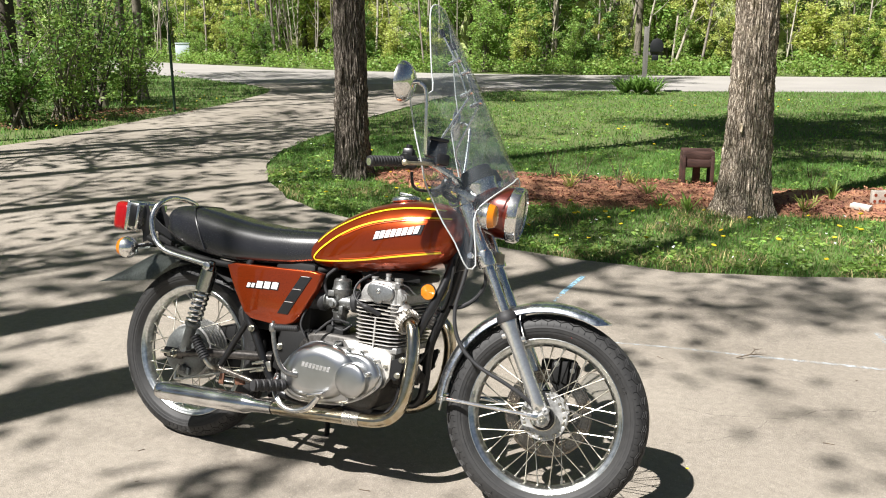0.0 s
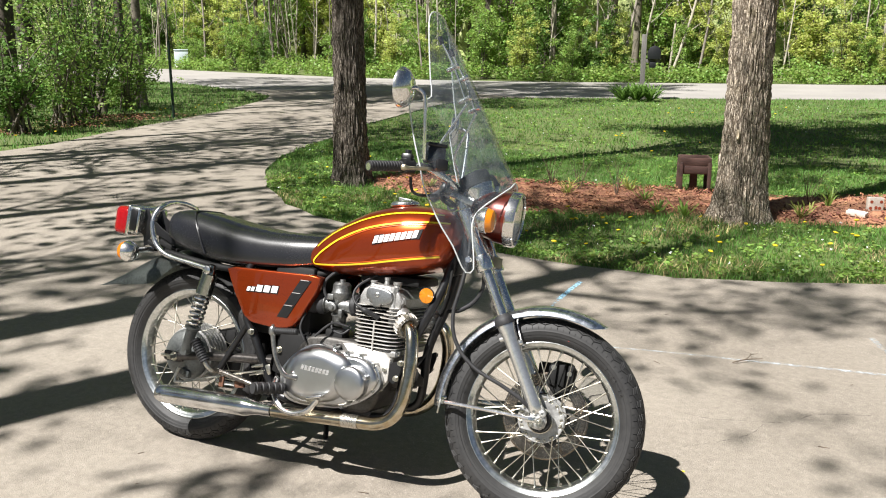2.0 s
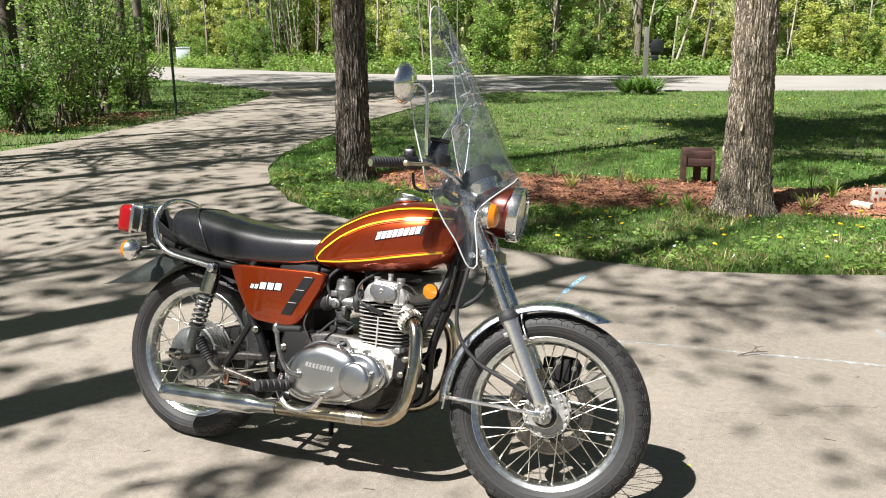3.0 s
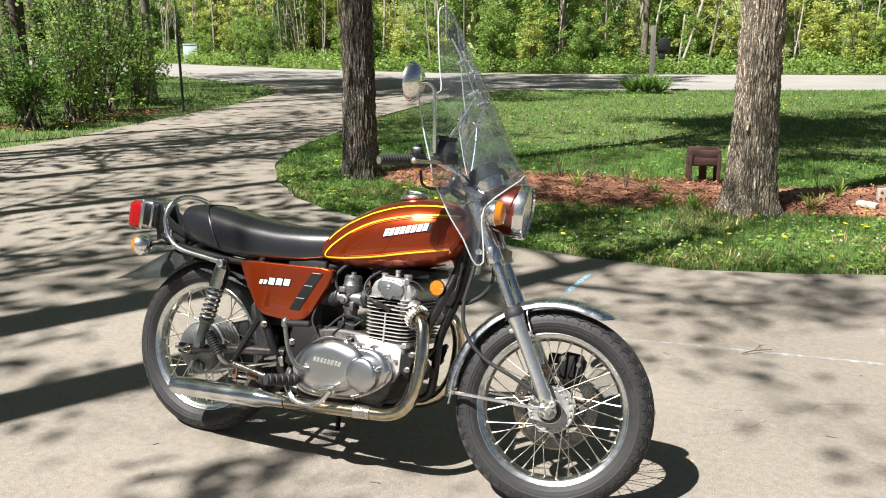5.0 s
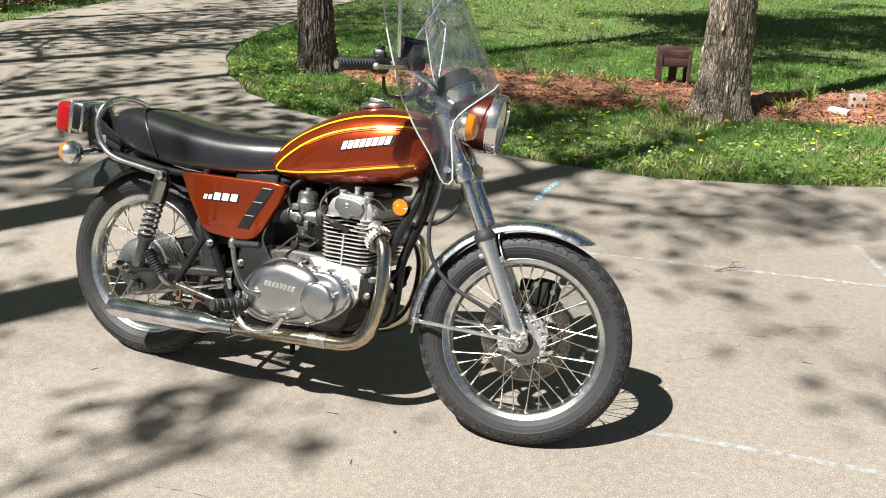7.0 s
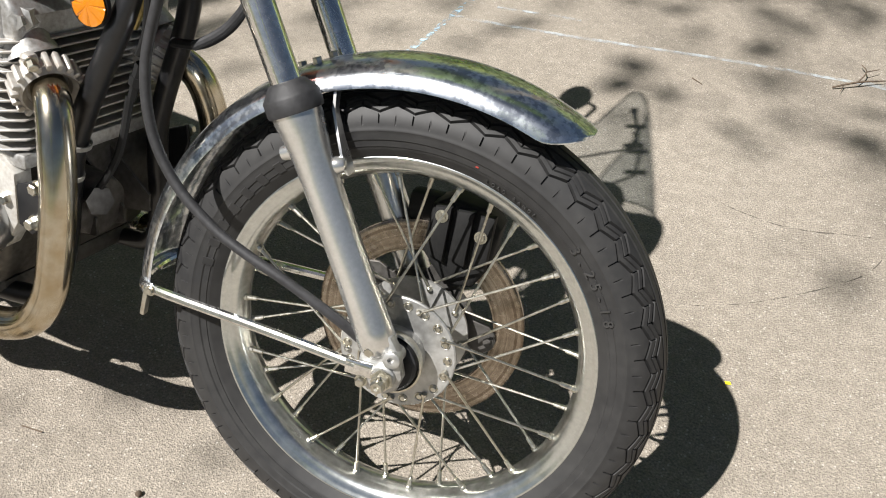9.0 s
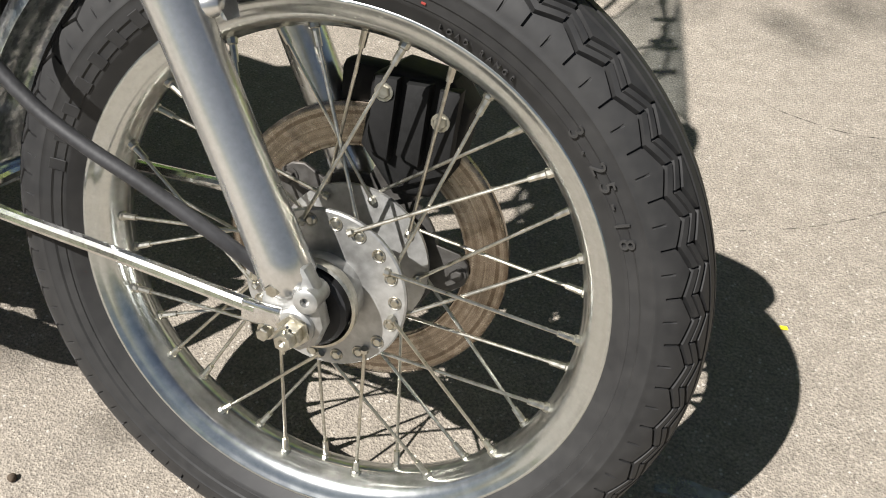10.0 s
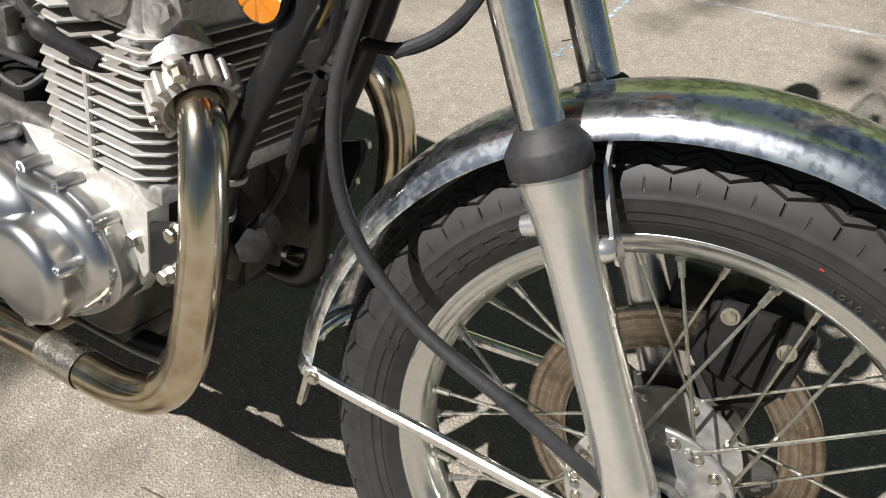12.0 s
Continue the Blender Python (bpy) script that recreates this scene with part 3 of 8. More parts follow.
# thin pale saplings
bm = bmesh.new()
tube(bm, [(0, 0, -0.05), (0.05, 0.03, 2.2), (-0.04, 0.08, 4.6), (0.1, 0.0, 7.5)], [0.055, 0.045, 0.035, 0.012], 8, 4, caps=False)
for k in range(7):
    a, z = k * 2.4, 1.6 + 0.75 * k
    tube(bm, [(0.02, 0.03, z), (0.4 * math.cos(a), 0.4 * math.sin(a), z + 0.45), (0.8 * math.cos(a + 0.3), 0.8 * math.sin(a + 0.3), z + 1.1)], [0.02, 0.012, 0.004], 5, 3, caps=False)
sapling = part("sapling", bm, material("sapling_bark", (0.42, 0.38, 0.31), 0.9, dark=(0.16, 0.14, 0.11), scale=4, fine=30, each=True, bump=0.4), None, angle=80)
sapling.location = (-7, 34, 0)
tagged(sapling, "bare pale sapling stem among the undergrowth", "sapling", "saplings of the woods")
for i in range(130):
    x = -44 + 66 * rng.random()
    s = 0.5 + 0.7 * rng.random()
    copy_thing(sapling, pose(x, road_y(x) + 1.4 + 7 * rng.random(), 0, 6 * rng.normal(), 6 * rng.normal(), rng.random() * 360)).scale = (s, s, s)
wood = tall_tree("wood_tree", (-6, 35, 0), (-5.8, 35.2, 11), 0.16, 0.07, 0.05, WOODS_BARK, LEAF_B, "tall thin woodland tree beyond the road", 77, 9, 0.45, 3000, 0.10, 3.0, False, "trees of the woods")
for i in range(34):
    x = -40 + 62 * rng.random()
    y = road_y(x) + 1.5 + 15 * rng.random()
    s = 0.7 + 0.7 * rng.random()
    copy_thing(wood, pose(x, y, 0, 0, 0, rng.random() * 360)).scale = (s, s, s)
# deep woods behind
v, f = [], []
for k in range(60):
    t = k / 59
    x = -75 + 120 * t
    y = road_y(max(min(x, 29), -60)) + 17 + 2 * math.sin(k * 1.7)
    for z in range(9):
        v.append((x + 0.6 * math.sin(z * 2 + k), y + 1.2 * math.sin(z * 1.3 + k * 2.1), z * 1.4))
for k in range(59):
    for z in range(8):
        f.append((k * 9 + z, (k + 1) * 9 + z, (k + 1) * 9 + z + 1, k * 9 + z + 1))
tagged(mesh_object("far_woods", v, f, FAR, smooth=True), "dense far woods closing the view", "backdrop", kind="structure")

# ---- lawn ----
BED = [(-2.45, 5.75), (-2.0, 5.35), (-1.2, 5.05), (-0.4, 4.85), (0.3, 5.0), (0.9, 5.25), (1.7, 5.3), (2.6, 5.45), (4.5, 5.9), (6, 6.6), (6, 7.8), (4, 7.4), (2.6, 6.9), (1.7, 6.35), (0.7, 6.5), (-0.4, 6.35), (-0.95, 6.3), (-1.7, 6.2), (-2.3, 6.1)]
ISLAND = ISLAND_EDGE
LEFT = [(-9.0, 2.5), (-8.3, 4.5)] + LEFT_EDGE[4:13] + [(-26, 25), (-24, 12), (-14, 3)]


def blades(poly, count, high, wide, seed, box, keep=None):
    g = np.random.default_rng(seed)
    x = box[0] + (box[1] - box[0]) * g.random(count)
    y = box[2] + (box[3] - box[2]) * g.random(count)
    ok = inside(x, y, poly)
    if keep is not None:
        ok &= keep(x, y)
    x, y = x[ok], y[ok]
    k = len(x)
    patch = np.array([noise.noise((a * 0.9, b * 0.9, 3)) for a, b in zip(x, y)])
    h = high * (0.5 + 0.8 * g.random(k)) * (1 + 0.6 * patch)
    a = g.random(k) * 2 * np.pi
    lean = h * (0.25 + 0.6 * g.random(k))
    b = g.random(k) * 2 * np.pi
    dx, dy = np.cos(a) * wide / 2, np.sin(a) * wide / 2
    z = np.full(k, -0.025)
    mx, my = x + np.cos(b) * lean * 0.35, y + np.sin(b) * lean * 0.35
    v = np.stack([np.stack([x - dx, y - dy, z], 1), np.stack([x + dx, y + dy, z], 1), np.stack([mx + dx * 0.8, my + dy * 0.8, z + h * 0.6], 1), np.stack([mx - dx * 0.8, my - dy * 0.8, z + h * 0.6], 1), np.stack([x + np.cos(b) * lean, y + np.sin(b) * lean, z + h], 1)], 1).reshape(-1, 3)
    i = np.arange(k)[:, None] * 5
    f = [tuple(q) for q in (i + np.array([0, 1, 2, 3])).tolist()] + [tuple(q) for q in (i + np.array([3, 2, 4])).tolist()]
    return v, f


def lawn(name, label, *args, **kw):
    v, f = blades(*args, **kw)
    return tagged(mesh_object(name, v, f, GRASS), label, "grass", kind="stuff")


off_bed = lambda x, y: ~inside(x, y, BED)
lawn("lawn_grass", "bright green spring lawn grass", ISLAND, 170000, 0.05, 0.006, 1, (-6, 6.5, 3.0, 9.0), keep=off_bed)
lawn("lawn_grass", "bright green spring lawn grass", ISLAND, 75000, 0.055, 0.013, 2, (-7, 15, 9.0, 24))
lawn("verge_grass", "sunlit grass verge along the driveway", LEFT, 60000, 0.07, 0.013, 3, (-24, -8, 3, 24))

# ---- motorcycle: materials ----
CHROME = hazed(material("chrome", (0.88, 0.88, 0.87), 0.07, 1.0, dark=(0.62, 0.61, 0.59), scale=9, fine=160, rough_var=0.05, bump=0.03), 0.40, 0.22)
GUARD = hazed(material("hazed_chrome", (0.92, 0.96, 1.0), 0.09, 1.0, dark=(0.50, 0.53, 0.58), scale=34, fine=150, rough_var=0.09, bump=0.5, bump_scale=75, dist=0.0010), 0.34, 0.36)
for node in GUARD.node_tree.nodes:
    if node.bl_idname == "ShaderNodeValToRGB":
        node.color_ramp.elements[0].position, node.color_ramp.elements[1].position = 0.455, 0.535
TAIL = material("dull_tail_metal", (0.24, 0.265, 0.245), 0.34, 0.8, dark=(0.13, 0.145, 0.135), scale=9, fine=120, rough_var=0.1, bump=0.05)
HUB = material("matt_hub_alloy", (0.54, 0.54, 0.525), 0.42, 0.75, dark=(0.33, 0.325, 0.31), scale=14, fine=120, rough_var=0.1, bump=0.12, dist=0.0008)
CHROME_WORN = material("pitted_chrome", (0.82, 0.83, 0.84), 0.17, 1.0, dark=(0.50, 0.49, 0.48), scale=14, fine=220, rough_var=0.12, bump=0.08)
RIM = hazed(material("dulled_rim_chrome", (0.66, 0.68, 0.67), 0.12, 1.0, dark=(0.61, 0.63, 0.615), scale=7, fine=90, rough_var=0.04, bump=0.02), 0.34, 0.40)
SATIN = hazed(material("satin_alloy", (0.76, 0.76, 0.745), 0.21, 0.87, dark=(0.67, 0.67, 0.65), scale=16, fine=220, rough_var=0.04, bump=0.10, dist=0.0004), 0.34, 0.20)
POLISHED = material("polished_cover_alloy", (0.60, 0.61, 0.625), 0.29, 1.0, dark=(0.47, 0.475, 0.48), scale=4, fine=12, rough_var=0.05, bump=0.0)
ALLOY = material("brushed_alloy", (0.70, 0.69, 0.66), 0.27, 1.0, dark=(0.58, 0.57, 0.545), scale=5, fine=140, rough_var=0.10, bump=0.02)
# grimy cast alloy, its colour also lowered for the shade under the engine
DULL_CAST = material("grimy_shaded_alloy", (0.12, 0.115, 0.108), 0.55, 0.7, dark=(0.06, 0.055, 0.05), scale=12, fine=120, rough_var=0.15, bump=0.35, dist=0.001)
CAST = material("cast_alloy", (0.48, 0.48, 0.475), 0.50, 0.75, dark=(0.27, 0.26, 0.24), scale=12, fine=180, rough_var=0.15, bump=0.35, dist=0.001)
FIN = material("fin_alloy", (0.52, 0.515, 0.50), 0.55, 0.55, dark=(0.38, 0.34, 0.29), scale=10, fine=90, rough_var=0.15, bump=0.3, dist=0.001)
PIPE = material("heat_tinted_chrome", (0.58, 0.535, 0.44), 0.17, 1.0, dark=(0.42, 0.34, 0.22), scale=9, fine=60, rough_var=0.1, bump=0.04)
PIPE_DULL = material("sooty_pipe", (0.42, 0.35, 0.26), 0.45, 0.8, dark=(0.2, 0.15, 0.1), scale=9, fine=90, rough_var=0.15, bump=0.2)
PAINT = material("candy_copper_paint", (0.365, 0.047, 0.006), 0.28, 0.8, dark=(0.30, 0.038, 0.005), scale=3, fine=900, amount=0.2, rough_var=0.05, bump=0.0, coat=0.8)
SHELL = material("brown_lamp_paint", (0.13, 0.018, 0.010), 0.3, 0.3, scale=4, fine=400, amount=0.2, bump=0, coat=1.0)
BLACK = material("black_enamel", (0.012, 0.012, 0.013), 0.34, 0.0, scale=8, fine=120, amount=0.4, bump=0.08, rough_var=0.12)
# dusty black parts, coloured darker still for the shade among them and between fins
BLACK_DUSTY_SHADE = material("dusty_black_and_shade", (0.011, 0.011, 0.011), 0.65, 0.0, dark=(0.007, 0.007, 0.007), scale=9, fine=110, bump=0.2, spec=0.25)
RUBBER = material("black_rubber", (0.025, 0.025, 0.027), 0.62, dark=(0.012, 0.012, 0.013), scale=9, fine=150, bump=0.2, rough_var=0.12)
TYRE = material("tyre_rubber", (0.024, 0.0235, 0.023), 0.62, dark=(0.012, 0.012, 0.0125), scale=7, fine=70, bump=0.25, rough_var=0.14, dist=0.001)
VINYL = material("black_vinyl", (0.012, 0.012, 0.014), 0.26, scale=5, fine=260, amount=0.3, bump=0.12, bump_scale=420, rough_var=0.1, dist=0.0006, spec=0.8)
STEEL = material("zinc_steel", (0.66, 0.64, 0.57), 0.32, 1.0, dark=(0.46, 0.43, 0.35), scale=30, fine=240, rough_var=0.15, bump=0.08)
ROTOR = material("brake_rotor_steel", (0.38, 0.34, 0.295), 0.26, 1.0, dark=(0.22, 0.185, 0.15), scale=16, fine=130, rough_var=0.12, bump=0.1)
def turned_rings(m, centre, bright, dull):
    """Fine machined and rusty rings about a centre in the plane of a wheel."""
    n, l = m.node_tree.nodes, m.node_tree.links
    dist, nz, ramp, off = n.new("ShaderNodeVectorMath"), n.new("ShaderNodeTexNoise"), n.new("ShaderNodeValToRGB"), n.new("ShaderNodeVectorMath")
    off.operation, dist.operation = "SUBTRACT", "LENGTH"
    off.inputs[1].default_value = centre
    l.new(n.new("ShaderNodeTexCoord").outputs["Object"], off.inputs[0])
    l.new(off.outputs[0], dist.inputs[0])
    nz.noise_dimensions = "1D"
    nz.inputs["Scale"].default_value, nz.inputs["Detail"].default_value, nz.inputs["Roughness"].default_value = 260, 6, 0.7
    l.new(dist.outputs["Value"], nz.inputs["W"])
    ramp.color_ramp.elements[0].position, ramp.color_ramp.elements[0].color = 0.36, (*dull, 1)
    ramp.color_ramp.elements[1].position, ramp.color_ramp.elements[1].color = 0.62, (*bright, 1)
    l.new(nz.outputs["Fac"], ramp.inputs["Fac"])
    mx = n.new("ShaderNodeMix")
    mx.data_type, mx.blend_type = "RGBA", "MULTIPLY"
    mx.inputs[0].default_value = 1.0
    b = n["Principled BSDF"]
    l.new(b.inputs["Base Color"].links[0].from_socket, mx.inputs[6])
    l.new(ramp.outputs["Color"], mx.inputs[7])
    l.new(mx.outputs[2], b.inputs["Base Color"])
    return m


YELLOW = material("yellow_stripe", (0.82, 0.60, 0.02), 0.3, coat=0.8, amount=0.1, bump=0)
ORANGE_LINE = material("orange_stripe", (0.62, 0.10, 0.01), 0.3, coat=0.8, amount=0.1, bump=0)
WHITE = material("white_badge", (0.82, 0.82, 0.80), 0.35, amount=0.08, bump=0)
AMBER = lens_material("amber_lens", (0.92, 0.30, 0.012))
RED = lens_material("red_lens", (0.46, 0.008, 0.012))
CLEAR = clear_material("clear_windshield", (0.90, 0.92, 0.93), 0.02, 0.035)
EDGE = material("polished_plastic_edge", (0.86, 0.89, 0.88), 0.15, amount=0.15, bump=0)
EDGE.node_tree.nodes["Principled BSDF"].inputs["Transmission Weight"].default_value = 0.5
GLASS = clear_material("lamp_glass", (0.96, 0.97, 0.95), 0.04, 0.08)
MIRROR = material("mirror_silver", (0.9, 0.9, 0.9), 0.03, 1.0, amount=0.03, bump=0, rough_var=0.01)

LEAN = pose(0, 0, 0, -13.03, 0, 0)
RAKE = Vector((-math.sin(radians(27)), 0, math.cos(radians(27))))
PIVOT = Vector((1.465, 0, 0))
STEER = Matrix.Translation(PIVOT) @ Matrix.Rotation(radians(9.67), 4, RAKE) @ Matrix.Translation(-PIVOT)

bike = new("motorcycle")
bike.matrix_world = LEAN
tagged(bike, "copper-orange vintage motorcycle leaning on its side stand, with windshield", "motorcycle")


def steered(name, bm, mat, parent=None, label="", angle=35):
    """A part that turns with the front wheel."""
    bmesh.ops.transform(bm, matrix=STEER, verts=bm.verts)
    return part(name, bm, mat, parent or bike, label, angle)


def fixed(name, bm, mat, parent=None, label="", angle=35):
    return part(name, bm, mat, parent or bike, label, angle)


def bolt(bm, at, axis, r=0.007, h=0.008):
    """A hexagon head on a washer."""
    lathe(bm, [(0, 0), (0, r * 1.35), (0.0015, r * 1.35), (0.0015, r * 0.2)], at, axis, 14)
    return lathe(bm, [(0.0015, r), (h - 0.001, r), (h, r * 0.85), (h, 0)], at, axis, 6)


# ---- wheels ----
GROOVES = [(0.0085, 0.0013, 0.0050, 0), (0.0200, 0.0011, 0.0045, 0), (0.0292, 0.0016, 0.0052, 1), (0.0368, 0.0007, 0.0026, 1), (0.0450, 0.0015, 0.0050, 1)]  # across, half width, depth, whether it zigzags
PITCHES = 46


def tread_rows():
    """Where the tread needs a ring of points, from the middle out, and how deep each ring is cut."""
    rows = {0.0: 0.0, 0.0040: 0.0, 0.0150: 0.0, 0.0250: 0.0, 0.0332: 0.0, 0.0410: 0.0, 0.0500: 0.0, 0.0535: 0.0, 0.0560: 0.0, 0.0585: 0.0, 0.0610: 0.0, 0.0635: 0.0, 0.0660: 0.0}
    for at, w, d, zig in GROOVES:
        rows.update({at - w - 0.0005: 0.0, at - w: d, at: d, at + w: d, at + w + 0.0005: 0.0})
    return sorted(rows.items())


def tyre_mesh(name, centre, radius, wide, turn, parent):
    """A bias-ply tyre: round crown with cut zigzag tread, shoulder slots, bulged sidewalls and beads."""
    h = wide / 2
    half = h * 1.56
    pitch = 2 * math.pi * radius / PITCHES
    cut = 0.0007 / pitch
    edge = cut + 0.0005 / pitch
    ph = [0.0, cut, edge, 0.12, 0.22, 0.32, 0.42, 0.5 - edge, 0.5 - cut, 0.5, 0.5 + cut, 0.5 + edge, 0.58, 0.68, 0.78, 0.88, 1 - edge, 1 - cut]
    th = np.array([(k + p) * 2 * math.pi / PITCHES for k in range(PITCHES) for p in ph])
    p = np.tile(ph, PITCHES)
    tri = np.abs(p * 2 - 1) * 2 - 1
    at_tip, at_root = np.minimum(p, 1 - p) <= cut + 1e-9, np.abs(p - 0.5) <= cut + 1e-9
    around = len(th)
    one = tread_rows()
    rows = [(-a, d) for a, d in one[:0:-1]] + one
    side = [(1.0, 0.0405), (1.008, 0.0415), (1.008, 0.0428), (0.998, 0.0435), (0.99, 0.047), (0.965, 0.053), (0.93, 0.0545), (0.90, 0.060), (0.895, 0.0612), (0.87, 0.0618), (0.85, 0.0645), (0.84, 0.0652), (0.72, 0.0725), (0.62, 0.078), (0.5, 0.085)]
    verts = [(np.full(around, -y * h), np.full(around, radius - r)) for y, r in side[::-1]]
    for a, d in rows:
        m = abs(a)
        sway = 0.0046 * tri * float(np.interp(m, [0.0215, 0.0255, 0.0500, 0.0600], [0, 1, 1, 0]))
        depth = np.full(around, d)
        if 0.0450 < m < 0.0632:
            depth = np.maximum(depth, np.where(at_tip, 0.0042, 0))
        if 0.0200 < m < 0.0292:
            depth = np.maximum(depth, np.where(at_root, 0.0040, 0))
        if 0.0292 < m < 0.0368:
            depth = np.maximum(depth, np.where(at_tip, 0.0030, 0))
        if 0.0368 < m < 0.0450:
            depth = np.maximum(depth, np.where(at_root, 0.0030, 0))
        if 0.0580 < m < 0.0640:
            depth = np.maximum(depth, np.where(at_root, 0.0020, 0))
        ang = (m + sway) / 0.066 * radians(86)
        y = np.sin(ang) / math.sin(radians(86)) * h * 0.99
        r = radius - (1 - np.cos(ang)) * h * 0.88
        verts.append((np.copysign(y - depth * np.sin(ang) * 0.6, a) if a else y * 0, r - depth * np.cos(ang) - depth * 0.25 * np.sin(ang)))
    verts += [(np.full(around, y * h), np.full(around, radius - r)) for y, r in side]
    v = np.concatenate([np.stack([centre[0] + r * np.cos(th), centre[1] + y, centre[2] + r * np.sin(th)], 1) for y, r in verts])
    k = len(verts)
    i, j = np.meshgrid(np.arange(k - 1), np.arange(around), indexing="ij")
    j2 = (j + 1) % around
    f = np.stack([i * around + j, (i + 1) * around + j, (i + 1) * around + j2, i * around + j2], -1).reshape(-1, 4)
    me = bpy.data.meshes.new(name)
    me.from_pydata(v.tolist(), [], f.tolist())
    me.transform(turn)
    me.flip_normals()
    me.materials.append(TYRE)
    me.shade_smooth()
    me.set_sharp_from_angle(angle=radians(32))
    ob = new(name, me)
    ob.parent = parent
    return ob


def rim_profile(w):
    """Half of a dropped-centre rim, outer lip to outer lip and back underneath."""
    top = [(-w, 0.2408), (-w - 0.0025, 0.2416), (-w - 0.0050, 0.2408), (-w - 0.0060, 0.2388), (-w - 0.0052, 0.2366), (-w - 0.0034, 0.2345), (-w - 0.0022, 0.2310), (-w - 0.0008, 0.2270), (-w + 0.0018, 0.2230), (-w + 0.0060, 0.2200), (-w + 0.013, 0.2172), (-w + 0.018, 0.2155), (-0.004, 0.2140)]
    return top + [(-y, r) for y, r in top[::-1]] + [(w * 0.8, 0.2385), (w * 0.5, 0.2300), (-w * 0.5, 0.2300), (-w * 0.8, 0.2385)]


def spoke_lines(centre, count, flange_r, ys, cross, rim_r=0.2145):
    """Hub hole and rim hole of every spoke, laced both ways on both flanges."""
    out = []
    for i in range(count):
        side = i % 2
        lead = -1 if (i // 2) % 2 else 1
        a = 2 * math.pi * i / count
        b = a + lead * cross
        y0 = ys[side] + lead * 0.0045 * (1 if side else -1)
        y1 = (0.007 if side else -0.007)
        out.append((Vector((centre[0] + flange_r * math.cos(b), y0, centre[2] + flange_r * math.sin(b))),
                    Vector((centre[0] + rim_r * math.cos(a), y1, centre[2] + rim_r * math.sin(a)))))
    return out


def spoke_mesh(length):
    """One spoke along z with its brass-coloured nipple at the far end."""
    bm = bmesh.new()
    lathe(bm, [(-0.004, 0), (-0.004, 0.0036), (0, 0.0036), (0.002, 0.0017), (length - 0.018, 0.0016), (length - 0.018, 0.0029), (length - 0.004, 0.0033), (length - 0.003, 0.0046), (length + 0.002, 0.0046), (length + 0.002, 0)], (0, 0, 0), (0, 0, 1), 8)
    me = bpy.data.meshes.new("spoke")
    bmesh.ops.recalc_face_normals(bm, faces=bm.faces)
    bm.to_mesh(me)
    bm.free()
    me.materials.append(STEEL)
    me.shade_smooth()
    me.set_sharp_from_angle(angle=radians(40))
    return me


def lace(parent, centre, count, flange_r, ys, cross, turn):
    lines = spoke_lines(centre, count, flange_r, ys, cross)
    me = spoke_mesh((lines[0][1] - lines[0][0]).length)
    for a, b in lines:
        ob = new("spoke", me)
        ob.parent = parent
        d = (b - a).normalized()
        ob.matrix_local = turn @ Matrix.Translation(a) @ d.to_track_quat("Z", "Y").to_matrix().to_4x4()


FC, RC = (1.36, 0.0, 0.312), (0.0, 0.0, 0.318)
NOTURN = Matrix.Identity(4)

# front wheel
bm = bmesh.new()
lathe(bm, [(-0.062, 0), (-0.062, 0.017), (-0.050, 0.018), (-0.050, 0.030), (-0.044, 0.034), (-0.040, 0.035), (-0.036, 0.036), (-0.036, 0.052), (-0.036, 0.072), (-0.0345, 0.0735), (-0.0315, 0.0735), (-0.030, 0.072), (-0.030, 0.034), (-0.01, 0.029), (0.018, 0.030), (0.026, 0.036), (0.028, 0.072), (0.032, 0.072), (0.034, 0.040), (0.055, 0.040), (0.058, 0.0)], FC, (0, 1, 0), 56)
front_wheel = steered("front_wheel", bm, HUB, label="laced front wheel with an aluminium hub")
for i in range(18):
    bm = bmesh.new()
    a = 2 * math.pi * (i + 0.25) / 18
    lathe(bm, [(0, 0.0060), (-0.0008, 0.0058), (-0.0004, 0.0050), (0.0006, 0.0046), (-0.0006, 0.0040), (-0.0018, 0.0030), (-0.0022, 0)], (FC[0] + 0.0635 * math.cos(a), -0.0362, FC[2] + 0.0635 * math.sin(a)), (0, 1, 0), 14)
    steered("spoke_head", bm, STEEL, front_wheel)
bm = bmesh.new()
lathe(bm, rim_profile(0.0245), FC, (0, 1, 0), 120, True)
steered("rim", bm, RIM, front_wheel, "chromed steel rim", 50)
bm = bmesh.new()
lathe(bm, [(-0.074, 0.016), (-0.074, 0.031), (-0.070, 0.0345), (-0.058, 0.0345), (-0.052, 0.030), (-0.052, 0.016)], FC, (0, 1, 0), 36, True)
steered("hub_seal", bm, RUBBER, front_wheel, "black rubber hub seal")
bm = bmesh.new()
lathe(bm, [(-0.054, 0.0335), (-0.062, 0.0360), (-0.066, 0.0375), (-0.065, 0.0400), (-0.058, 0.0398), (-0.051, 0.037)], FC, (0, 1, 0), 44, True)
steered("seal_ring", bm, STEEL, front_wheel, "worn steel seal ring")
tyre_mesh("tyre", FC, 0.3155, 0.090, STEER, front_wheel)
lace(front_wheel, FC, 36, 0.0645, (-0.0335, 0.030), radians(31), STEER)
bm = bmesh.new()
lathe(bm, [(0.0556, 0.098), (0.055, 0.0988)] + [(0.055 + (0.00025 if k % 2 else 0), 0.1005 + k * 0.0022) for k in range(17)] + [(0.056, 0.1385), (0.061, 0.1385), (0.062, 0.1375), (0.062, 0.098)], FC, (0, 1, 0), 96, True)
